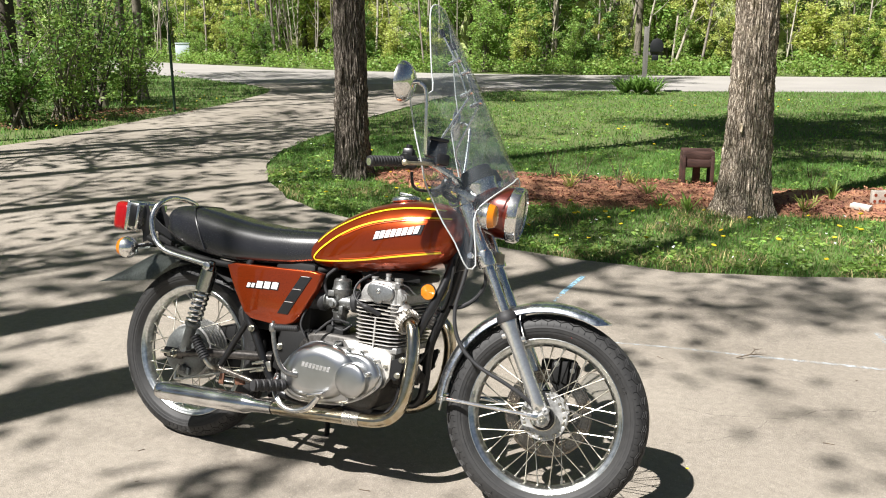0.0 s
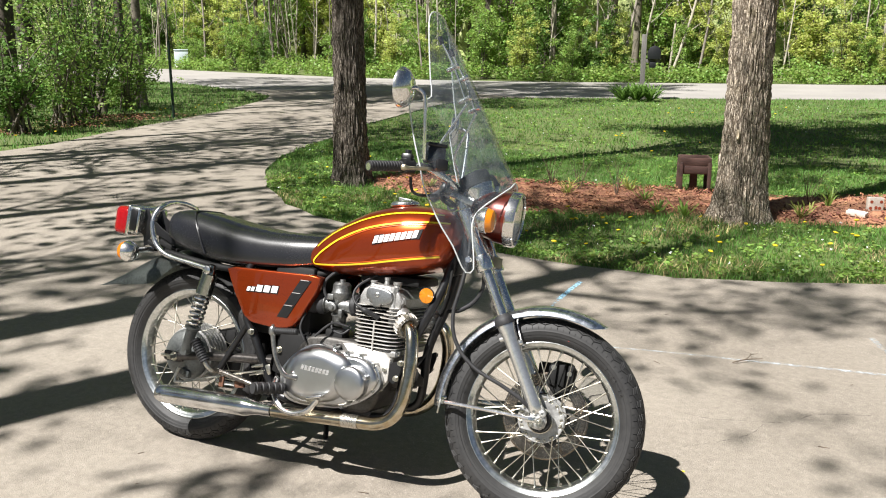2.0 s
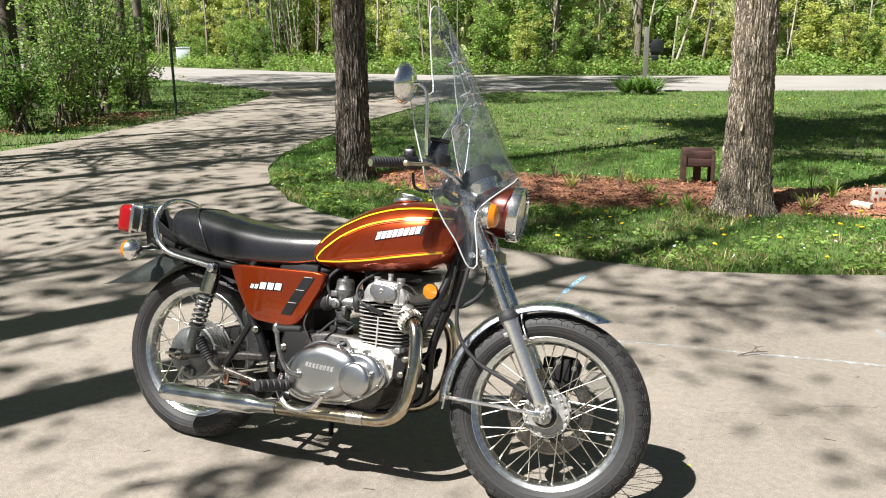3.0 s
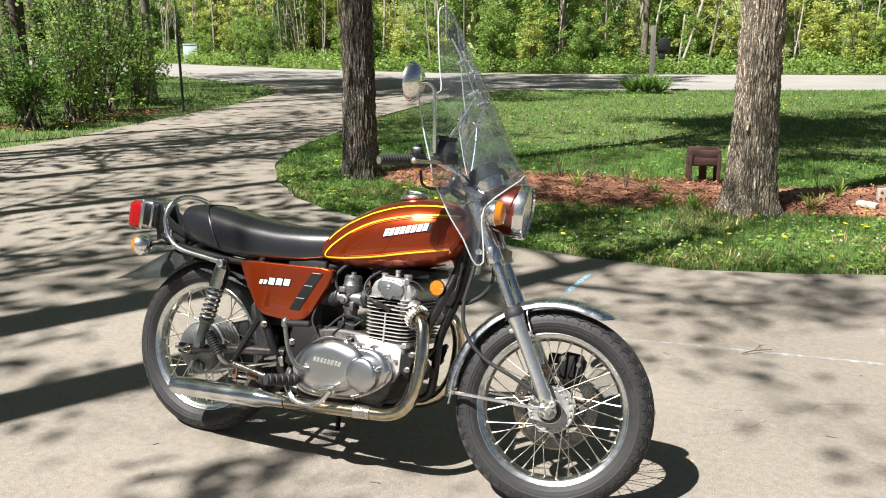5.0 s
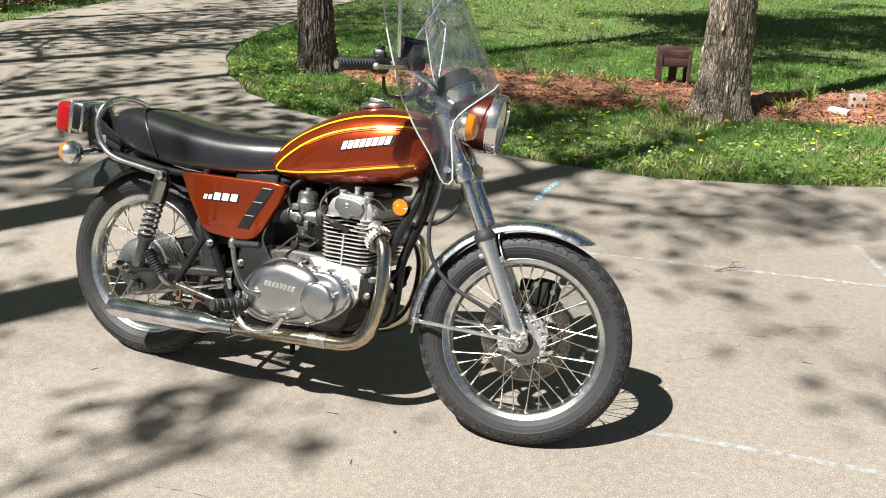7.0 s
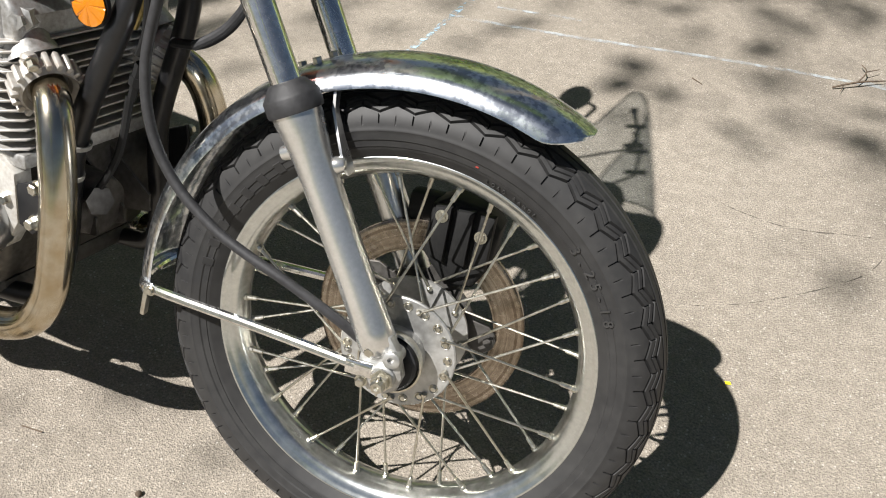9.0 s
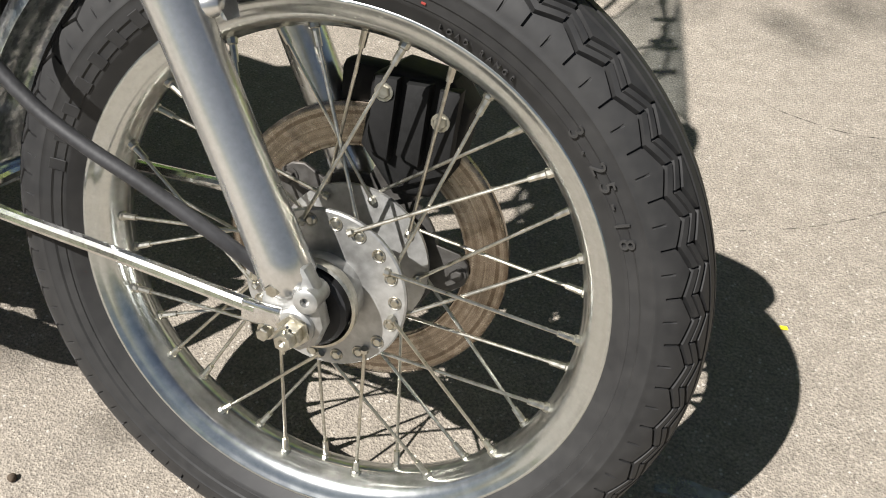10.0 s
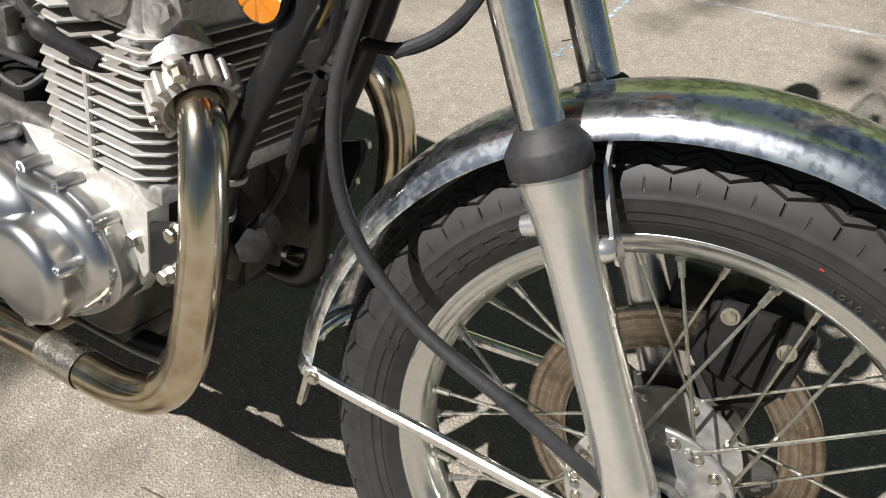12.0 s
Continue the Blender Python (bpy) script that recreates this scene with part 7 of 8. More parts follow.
fixed("brass_connector", bm, material("dull_brass", (0.36, 0.29, 0.13), 0.4, 1.0, scale=30, fine=150, bump=0.1))
bm = bmesh.new()
lathe(bm, [(0, 0), (0, 0.0265), (0.006, 0.0265), (0.006, 0)], (0.960, -0.076, 0.654), (0.05, -1, 0), 28)
refl = fixed("side_reflector", bm, BLACK, label="round amber side reflector")
for i in range(8):
    bm = bmesh.new()
    a0, a1 = 2 * math.pi * i / 8, 2 * math.pi * (i + 1) / 8
    c, rr = Vector((0.9605, -0.0835, 0.654)), 0.0245
    rim = [c + Vector((rr * math.cos(a0 + (a1 - a0) * k / 8), 0.0012 * (k in (0, 8)), rr * math.sin(a0 + (a1 - a0) * k / 8))) for k in range(9)]
    vs = [bm.verts.new(c + Vector((0, -0.003, 0)))] + [bm.verts.new(p) for p in rim]
    for k in range(1, 9):
        bm.faces.new((vs[0], vs[k], vs[k + 1]))
    fixed("amber_facet", bm, AMBER, refl, "", 10)
# frame ties
TIE = material("grubby_tie_plastic", (0.30, 0.29, 0.26), 0.5, bump=0.05)
for p, r in (((0.922, -0.0765, 0.476), 0.0165), ((0.910, -0.080, 0.432), 0.0165)):
    bm = bmesh.new()
    lathe(bm, [(-0.003, r), (-0.003, r + 0.0018), (0.003, r + 0.0018), (0.003, r)], p, (0.25, 0, 1), 20, True)
    fixed("cable_tie", bm, TIE, label="pale cable tie round the frame tube")
bm = bmesh.new()
lathe(bm, [(-0.05, 0), (-0.05, 0.042), (0.03, 0.044), (0.044, 0.040), (0.05, 0.02), (0.05, 0)], (0.868, -0.030, 0.372), (1, 0, -0.1), 28)
lathe(bm, [(0, 0.016), (0.014, 0.014), (0.014, 0.020), (0.022, 0.020), (0.024, 0)], (0.914, -0.050, 0.388), (1, -0.3, 0.2), 6)
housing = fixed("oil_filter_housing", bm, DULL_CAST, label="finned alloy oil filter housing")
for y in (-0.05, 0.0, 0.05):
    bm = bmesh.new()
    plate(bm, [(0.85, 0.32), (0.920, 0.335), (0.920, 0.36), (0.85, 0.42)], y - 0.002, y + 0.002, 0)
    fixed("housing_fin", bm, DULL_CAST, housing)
# caliper on the far fork leg
bm = bmesh.new()
plate(bm, [(1.352, 0.418), (1.357, 0.480), (1.377, 0.493), (1.427, 0.488), (1.445, 0.466), (1.439, 0.413), (1.422, 0.383), (1.387, 0.378)], 0.036, 0.088, 0.008, 3)
block(bm, (0.05, 0.03, 0.05), pose(1.345, 0.075, 0.458), 0.008)
caliper = steered("brake_caliper", bm, BLACK_DUSTY_SHADE, label="black single-piston brake caliper")
for x0, x1 in ((1.361, 1.383), (1.389, 1.411), (1.417, 1.437)):
    bm = bmesh.new()
    plate(bm, [(x0, 0.420), (x0 + 0.003, 0.484), (x1 + 0.002, 0.486), (x1, 0.413)], 0.024, 0.040, 0.004, 2)
    steered("caliper_rib", bm, BLACK_DUSTY_SHADE, caliper)
for x, z in ((1.374, 0.473), (1.425, 0.458)):
    bm = bmesh.new()
    bolt(bm, (x, 0.0245, z), (0, -1, 0), 0.006, 0.004)
    steered("caliper_bolt", bm, STEEL, caliper)

# ---- windshield ----
UP = [  # outer edge on one side, and the line it runs to
    ((0.872, 0.030, 1.580), (0.876, 0.0, 1.582)),
    ((0.868, 0.090, 1.568), (0.890, 0.0, 1.558)),
    ((0.868, 0.127, 1.540), (0.908, 0.0, 1.528)),
    ((0.876, 0.142, 1.490), (0.938, 0.0, 1.478)),
    ((0.890, 0.150, 1.410), (0.986, 0.0, 1.395)),
    ((0.905, 0.155, 1.330), (1.035, 0.0, 1.310)),
    ((0.918, 0.164, 1.272), (1.068, 0.0, 1.252)),
    ((0.902, 0.215, 1.246), (1.082, 0.0, 1.228)),
    ((0.878, 0.246, 1.232), (1.092, 0.0, 1.210)),
    ((0.884, 0.254, 1.200), (1.110, 0.0, 1.180)),
    ((0.910, 0.254, 1.110), (1.150, 0.0, 1.108)),
    ((0.938, 0.250, 1.030), (1.186, 0.0, 1.044)),
    ((0.955, 0.246, 0.975), (1.184, 0.060, 1.020)),
    ((0.985, 0.235, 0.918), (1.150, 0.122, 0.975)),
    ((1.018, 0.220, 0.862), (1.112, 0.155, 0.930)),
    ((1.055, 0.200, 0.810), (1.098, 0.165, 0.890)),
    ((1.077, 0.188, 0.768), (1.106, 0.165, 0.835)),
    ((1.098, 0.174, 0.736), (1.119, 0.162, 0.748)),
]
bm = bmesh.new()
rows = {}
N = 9
for s in (-1, 1):
    for i, (o, c) in enumerate(UP):
        o, c = Vector(o), Vector(c)
        for j in range(N):
            t = j / (N - 1)
            p = c.lerp(o, t)
            if c.y < 0.03:
                p.x = c.x + (o.x - c.x) * t * t
            for lay, off in ((0, 0.0), (1, 0.0032)):
                rows[s, i, j, lay] = bm.verts.new((p.x - off, s * p.y, p.z))
    for i in range(len(UP) - 1):
        for j in range(N - 1):
            for lay in (0, 1):
                bm.faces.new((rows[s, i, j, lay], rows[s, i, j + 1, lay], rows[s, i + 1, j + 1, lay], rows[s, i + 1, j, lay]))
        bm.faces.new((rows[s, i, N - 1, 0], rows[s, i + 1, N - 1, 0], rows[s, i + 1, N - 1, 1], rows[s, i, N - 1, 1]))
bmesh.ops.remove_doubles(bm, verts=bm.verts, dist=0.0004)
shield = steered("windshield", bm, CLEAR, label="tall clear plastic windshield", angle=80)
bm = bmesh.new()
outer = [Vector(o) for o, c in UP]
inner = [Vector(c) for o, c in UP[11:]]
half = outer + inner[::-1]
loop = half + [Vector((p.x, -p.y, p.z)) for p in half[::-1] if p.y > 0.01]
tube(bm, loop, 0.0025, 8, 2, closed=True)
steered("windshield_edge", bm, EDGE, shield, "pale polished edge", 80)
for s in (-1, 1):
    bm = bmesh.new()
    tube(bm, [(0.898, s * 0.07, 1.481), (0.957, s * 0.07, 1.387), (1.005, s * 0.07, 1.284), (1.006, s * 0.072, 1.268), (0.975, s * 0.085, 1.199), (0.945, s * 0.10, 1.128), (0.962, s * 0.12, 1.080), (0.975, s * 0.13, 1.035)], 0.0042, 10, 5)
    rod = steered("windshield_rod", bm, CHROME, label="bent chrome windshield rod")
    for x, z in ((0.950, 1.392), (1.002, 1.290)):
        bm = bmesh.new()
        lathe(bm, [(-0.022, 0), (-0.022, 0.007), (-0.012, 0.009), (0.010, 0.008), (0.018, 0.012), (0.022, 0.010), (0.022, 0)], (x, s * 0.07, z), (0.88, 0, 0.47), 14)
        steered("clamp", bm, CHROME, rod)
    bm = bmesh.new()
    lathe(bm, [(-0.012, 0), (-0.012, 0.008), (0.012, 0.008), (0.012, 0)], (0.898, s * 0.07, 1.481), (0.5, 0, -0.85), 12)
    steered("rod_end", bm, RUBBER, rod)
    bm = bmesh.new()
    lathe(bm, [(-0.05, 0.005), (0.008, 0.005), (0.008, 0.011), (0.014, 0.009), (0.014, 0)], (1.100, s * 0.160, 0.775), (0, s, 0), 12)
    steered("fork_clamp_bolt", bm, CHROME, rod)

# ---- tyre markings ----
def ring_text(text, mid, radius, size, y, spread, mat, parent, centre=FC):
    """Raised characters along the sidewall, tops outward, read clockwise from the near side."""
    for i, ch in enumerate(text):
        if ch == " ":
            continue
        cu = bpy.data.curves.new("mark", "FONT")
        cu.body, cu.size, cu.extrude, cu.align_x, cu.align_y = ch, size, 0.0010, "CENTER", "CENTER"
        tmp = bpy.data.objects.new("mark", cu)
        scene.collection.objects.link(tmp)
        me = bpy.data.meshes.new_from_object(tmp.evaluated_get(bpy.context.evaluated_depsgraph_get()))
        bpy.data.objects.remove(tmp)
        a = radians(mid - (i - (len(text) - 1) / 2) * spread)
        up = Vector((math.cos(a), 0, math.sin(a)))
        right = Vector((math.sin(a), 0, -math.cos(a)))
        out = (Vector((0, -0.94, 0)) - up * 0.34).normalized()
        foot = up.copy()
        up = out.cross(right)
        m = Matrix((right, up, out)).transposed().to_4x4()
        m.translation = Vector((centre[0], y, centre[2])) + foot * radius
        me.transform(STEER @ m)
        me.materials.append(mat)
        ob = new("raised_mark", me)
        ob.parent = parent


MARK = material("tyre_mark_rubber", (0.036, 0.035, 0.034), 0.6, scale=12, fine=90, bump=0.1)
ring_text("3.25-18", 35.5, 0.2580, 0.018, -0.0424, 3.4, MARK, front_wheel)
ring_text("LOAD RANGE", 66, 0.2465, 0.006, -0.0365, 1.6, MARK, front_wheel)
for k in range(8):
    a = radians(168 - k * 6.2)
    bm = bmesh.new()
    up, right = Vector((math.cos(a), 0, math.sin(a))), Vector((math.sin(a), 0, -math.cos(a)))
    m = Matrix((right, Vector((0, 1, 0)), up)).transposed().to_4x4() @ pose(0, 0, 0, 20, 0, 0)
    m.translation = Vector((FC[0], -0.0419, FC[2])) + up * 0.2590
    block(bm, (0.011, 0.0010, 0.014), m, 0.0005, 1)
    steered("raised_bar", bm, TYRE, front_wheel)
bm = bmesh.new()
a = radians(77)
block(bm, (0.0038, 0.0012, 0.0018), Matrix.Translation((FC[0] + 0.2575 * math.cos(a), -0.0415, FC[2] + 0.2575 * math.sin(a))) @ pose(0, 0, 0, 0, 13, 0), 0.0004, 1)
steered("red_tyre_mark", bm, material("red_paint_fleck", (0.28, 0.03, 0.02), 0.6, bump=0), front_wheel)

# ---- small things on the lawn and by the road ----
def slab(name, size, m, mat, parent, label="", bevel=0.006):
    return part(name, block(bmesh.new(), size, m, bevel), mat, parent, label)


BROWN = material("brown_stained_wood", (0.085, 0.040, 0.030), 0.75, dark=(0.035, 0.018, 0.014), scale=4, fine=50, stretch=(0.4, 3, 3), bump=0.4)
GREEN_STEEL = material("dark_green_post", (0.012, 0.035, 0.022), 0.5, 0.3, scale=12, fine=90, bump=0.15)
GREY_WOOD = material("weathered_grey_wood", (0.20, 0.19, 0.175), 0.9, dark=(0.09, 0.085, 0.075), scale=3, fine=50, stretch=(3, 3, 0.4), bump=0.5)
BOX_PAINT = material("pale_box_paint", (0.74, 0.82, 0.90), 0.5, scale=2, fine=30, amount=0.12, bump=0.05)
CHALK = material("chalk_dust", (0.54, 0.60, 0.63), 0.95, dark=(0.40, 0.42, 0.42), scale=9, fine=70, bump=0.2)
PETAL = material("dandelion_yellow", (0.92, 0.74, 0.02), 0.7, amount=0.2, bump=0, island=True)
STONE = material("pale_block", (0.72, 0.66, 0.58), 0.9, scale=6, fine=60, amount=0.25, bump=0.3)
RUST = material("rust_red_dot", (0.36, 0.07, 0.03), 0.8, bump=0.1)
TWIG = material("dry_twig", (0.16, 0.11, 0.075), 0.9, dark=(0.06, 0.045, 0.03), scale=20, fine=120, bump=0.3)
DARK_BOX = material("dark_box_paint", (0.008, 0.009, 0.012), 0.5, scale=3, fine=60, bump=0.1)

# mulch bed: a low mound of soil and single chips
bm = bmesh.new()
mid = (0.6, 5.85)
rim_pts = [p.to_2d() for p in curve_points([(x, y, 0) for x, y in BED], 4, True)]
rings = []
for k, (t, z) in enumerate(((1.0, -0.022), (0.93, 0.012), (0.6, 0.035), (0.25, 0.04))):
    rings.append([bm.verts.new((mid[0] + (p.x - mid[0]) * (1 if k == 0 else 1 - (1 - t) * 0.6), mid[1] + 0.08 * (p.x - mid[0]) + (p.y - mid[1] - 0.08 * (p.x - mid[0])) * t, z + 0.012 * noise.noise((p.x * 3, p.y * 3, k)))) for p in rim_pts])
for a, b in zip(rings, rings[1:]):
    for j in range(len(a)):
        bm.faces.new((a[j], a[(j + 1) % len(a)], b[(j + 1) % len(a)], b[j]))
bm.faces.new(rings[-1])
bed = part("mulch_bed", bm, MULCH, None, angle=80)
tagged(bed, "low bed of red wood mulch round the trees", "flower bed", kind="structure")
g = np.random.default_rng(9)
k = 26000
x, y = -2.4 + 6.5 * g.random(k), 4.85 + 2.2 * g.random(k)
ok = inside(x, y, BED)
x, y = x[ok], y[ok]
k = len(x)
a, ln, wd = g.random(k) * 6.28, 0.007 + 0.018 * g.random(k), 0.002 + 0.004 * g.random(k)
u = np.stack([np.cos(a), np.sin(a), 0.35 * g.normal(size=k)], 1)
w = np.stack([-np.sin(a), np.cos(a), 0.5 * g.normal(size=k)], 1)
c = np.stack([x, y, 0.028 + 0.024 * g.random(k)], 1)
v = np.stack([c - u * ln[:, None] - w * wd[:, None], c + u * ln[:, None] - w * wd[:, None], c + u * ln[:, None] + w * wd[:, None], c - u * ln[:, None] + w * wd[:, None]], 1).reshape(-1, 3)
tagged(mesh_object("mulch_chips", v, np.arange(4 * k).reshape(-1, 4), MULCH), "loose red-brown wood chips on the bed", "mulch", kind="stuff")

# planter stand by the pale trunk
planter = new("planter_stand")
planter.matrix_world = pose(0.845, 6.50, 0, 0, 0, 14)
for z in (0.235, 0.315):
    slab("side_board", (0.30, 0.018, 0.072), pose(0, -0.14, z), BROWN, planter)
    slab("side_board", (0.30, 0.018, 0.072), pose(0, 0.14, z), BROWN, planter)
    slab("end_board", (0.018, 0.26, 0.072), pose(-0.14, 0, z), BROWN, planter)
    slab("end_board", (0.018, 0.26, 0.072), pose(0.14, 0, z), BROWN, planter)
slab("shelf", (0.27, 0.26, 0.02), pose(0, 0, 0.20), BROWN, planter)
for px, py in ((-0.135, -0.15), (0.135, -0.15), (-0.135, 0.15), (0.135, 0.15)):
    slab("leg", (0.035, 0.03, 0.33), pose(px, py, 0.145), BROWN, planter)
slab("middle_post", (0.07, 0.07, 0.22), pose(0, 0, 0.10), BROWN, planter)
tagged(planter, "dark brown wooden planter stand on the mulch", "planter")

# spotted block and a loose brick at the bed's end
dotted = new("spotted_block")
dotted.matrix_world = pose(2.47, 5.95, 0.03, 0, 0, 20)
slab("block_body", (0.13, 0.06, 0.12), pose(0, 0, 0.06), STONE, dotted)
for px, pz in ((-0.04, 0.085), (0.0, 0.035), (0.04, 0.085), (0.03, 0.03), (-0.045, 0.03)):
    bm = lathe(bmesh.new(), [(0, 0.014), (0.002, 0.013), (0.002, 0)], (px, -0.031, pz), (0, -1, 0), 12)
    part("red_dot", bm, RUST, dotted)
tagged(dotted, "small pale block with red dots on the mulch", "ornament")
brick = slab("paver", (0.16, 0.08, 0.04), pose(2.33, 5.62, 0.055, 4, 3, -20), STONE, None)
tagged(brick, "loose pale paver lying in the mulch", "paver")

# thin green post by the drive
post = new("marker_post")
post.matrix_world = pose(-9.74, 11.02, 0, 0.6, 0, 0)
part("post_shaft", tube(bmesh.new(), [(0, 0, -0.1), (0, 0, 1.45)], 0.026, 8, smooth=False), GREEN_STEEL, post)
part("post_rod", tube(bmesh.new(), [(0, 0, 1.4), (0.0, 0, 3.2)], 0.010, 6, smooth=False), GREEN_STEEL, post)
tagged(post, "slim dark green metal post at the lawn's edge", "post")

# pale cabinet across the road
cabinet = new("utility_cabinet")
cabinet.matrix_world = pose(-31.0, 35.9, 0, 0, 0, 42)
slab("cabinet_body", (0.72, 0.5, 0.86), pose(0, 0, 0.53), BOX_PAINT, cabinet)
slab("cabinet_base", (0.66, 0.54, 0.12), pose(0, 0, 0.05), STONE, cabinet)
slab("cabinet_lid", (0.76, 0.54, 0.05), pose(0, 0, 0.985), BOX_PAINT, cabinet)
tagged(cabinet, "pale blue-white utility cabinet at the edge of the woods", "cabinet")

# letter box on a wooden post beside the road
letters = new("letter_box")
letters.matrix_world = pose(-2.72, 21.0, 0, 0, 0, 12)
slab("wooden_post", (0.13, 0.11, 1.72), pose(0, 0, 0.80), GREY_WOOD, letters)
slab("arm", (0.5, 0.09, 0.09), pose(0.18, 0, 0.98), GREY_WOOD, letters)
bm = bmesh.new()
plate(bm, [(0.10, 1.03), (0.44, 1.03), (0.44, 1.22), (0.38, 1.33), (0.27, 1.37), (0.16, 1.33), (0.10, 1.22)], -0.24, 0.24, 0.012)
part("box", bm, DARK_BOX, letters, "dark metal letter box")
slab("paper_tube", (0.16, 0.42, 0.14), pose(0.24, 0, 0.88), DARK_BOX, letters)
tagged(letters, "dark letter box on a weathered wooden post", "mailbox")


def tuft(name, at, count, long, wide, mat, label, category, seed, upright=0.6):
    """A clump of arching strap leaves."""
    g = np.random.default_rng(seed)
    v, f = [(-wide / 4, 0, 0), (wide / 4, 0, 0)], []
    for i in range(count):
        a = g.random() * 6.28
        L = long * (0.6 + 0.6 * g.random())
        up = upright + 0.4 * g.random()
        d, side = Vector((math.cos(a), math.sin(a), 0)), Vector((-math.sin(a), math.cos(a), 0))
        b = Vector((g.normal(), g.normal(), 0)) * wide * 2
        n0 = len(v)
        for t, w in ((0.35, 1.0), (0.7, 0.8), (1.0, 0.05)):
            p = b + d * L * t * 0.8 + Vector((0, 0, L * up * (t - 0.55 * t * t) * 1.6))
            v += [tuple(p - side * wide * w / 2), tuple(p + side * wide * w / 2)]
        f += [(0, 1, n0 + 1, n0)] + [(n0 + 2 * q, n0 + 2 * q + 1, n0 + 2 * q + 3, n0 + 2 * q + 2) for q in range(2)]
    ob = mesh_object(name, v, f, mat)
    ob.location = at
    return tagged(ob, label, category)


for dx in (-0.32, 0.0, 0.32):
    tuft("day_lily_clump", (-2.65 + dx, 20.1 + 0.2 * dx, -0.02), 90, 0.62, 0.04, LEAF_C, "dense clump of strap-leaved green lilies by the letter box", "plant", 30 + int(dx * 10))
for i, (px, py, s) in enumerate([(-0.85, 5.55, 0.16), (-0.2, 5.65, 0.26), (0.55, 5.6, 0.2), (0.30, 6.1, 0.22), (1.0, 5.05, 0.2), (1.9, 5.4, 0.24), (2.1, 6.0, 0.3), (-1.6, 5.5, 0.16), (0.75, 5.15, 0.16), (-0.55, 5.0, 0.14)]):
    tuft("weed", (px, py, 0.01), 16 + i % 5, s * 0.75, 0.014, LEAF_B if i % 2 else LEAF_A, "small green weed sprouting from the mulch", "plant", 80 + i, 0.9)
g = np.random.default_rng(21)
for i, (px, py) in enumerate([(-0.15, 5.9), (0.25, 5.75), (-0.5, 6.1), (1.95, 5.95)]):
    bm = bmesh.new()
    for k in range(7):
        a = g.random() * 6.28
        tube(bm, [(0, 0, -0.01), (0.05 * math.cos(a), 0.05 * math.sin(a), 0.16), (0.13 * math.cos(a + 0.4), 0.13 * math.sin(a + 0.4), 0.30 + 0.1 * g.random())], [0.004, 0.003, 0.0012], 4, 3, caps=False)
    ob = part("bare_bush", bm, TWIG, None, angle=80)
    ob.location = (px, py, 0.02)
    tagged(ob, "small leafless bush in the mulch bed", "bush")

# broad clover-like leaves and tussocks at the lawn's front edge
g = np.random.default_rng(33)
pts = []
for i in range(900):
    t = g.random()
    px = -3.4 + 8 * t
    py = float(np.interp(px, [-3.4, -1.9, 0.2, 1.26, 2.45, 4.6], [5.2, 3.9, 3.25, 3.16, 3.55, 4.6])) + 1.6 * g.random() ** 1.8
    pts.append(((px, py, 0.035), 0.035))
v, f = leaf_cloud(pts, 9000, 0.016, 34, 0.3)
v[:, 2] = np.abs(v[:, 2]) * 0.9
tagged(mesh_object("edge_weeds", v, f, LEAF_A), "low broad-leaved weeds along the lawn's edge", "weeds", kind="stuff")
v, f = blades(ISLAND, 26000, 0.055, 0.006, 35, (-4.2, 4, 3.0, 5.6), keep=lambda x, y: np.array([noise.noise((a * 1.3, b * 1.3, 7)) > 0.12 for a, b in zip(x, y)]))
tagged(mesh_object("dry_grass", v, f, DRY), "straw-coloured dry grass at the lawn's edge", "grass", kind="stuff")

# bright clumps of broad leaves through the lawn
g = np.random.default_rng(38)
pts = []
while len(pts) < 1500:
    px, py = -5.5 + 13 * g.random(), 6.4 + 14 * g.random() ** 1.3
    if inside(np.array([px]), np.array([py]), ISLAND)[0] and not inside(np.array([px]), np.array([py]), BED)[0]:
        pts.append(((px, py, 0.03), 0.03 + 0.05 * g.random()))
v, f = leaf_cloud(pts, 13000, 0.022, 39, 0.3)
v[:, 2] = np.abs(v[:, 2]) * 0.7
tagged(mesh_object("lawn_weeds", v, f, LEAF_A), "bright clumps of broad-leaved weeds in the lawn", "weeds", kind="stuff")

# dandelions
bm = bmesh.new()
lathe(bm, [(0.0, 0), (0.0, 0.006), (0.004, 0.017), (0.009, 0.019), (0.012, 0.012), (0.013, 0)], (0, 0, 0.075), (0.1, 0, 1), 10)
head_me = bpy.data.meshes.new("flower_head")
bm.to_mesh(head_me)
bm.free()
head_me.materials.append(PETAL)
bm = tube(bmesh.new(), [(0, 0, -0.02), (0.004, 0.002, 0.03), (0, 0, 0.077)], 0.0018, 5, 2)
stalk_me = bpy.data.meshes.new("stalk")
bm.to_mesh(stalk_me)
bm.free()
stalk_me.materials.append(GRASS)
first = new("dandelion")
for n_, me in (("flower_head", head_me), ("stalk", stalk_me)):
    ob = new(n_, me)
    ob.parent = first
tagged(first, "yellow dandelion flowering in the lawn", "flower", "dandelions in the lawn")
first.location = (0.36, 3.42, 0)
g = np.random.default_rng(55)
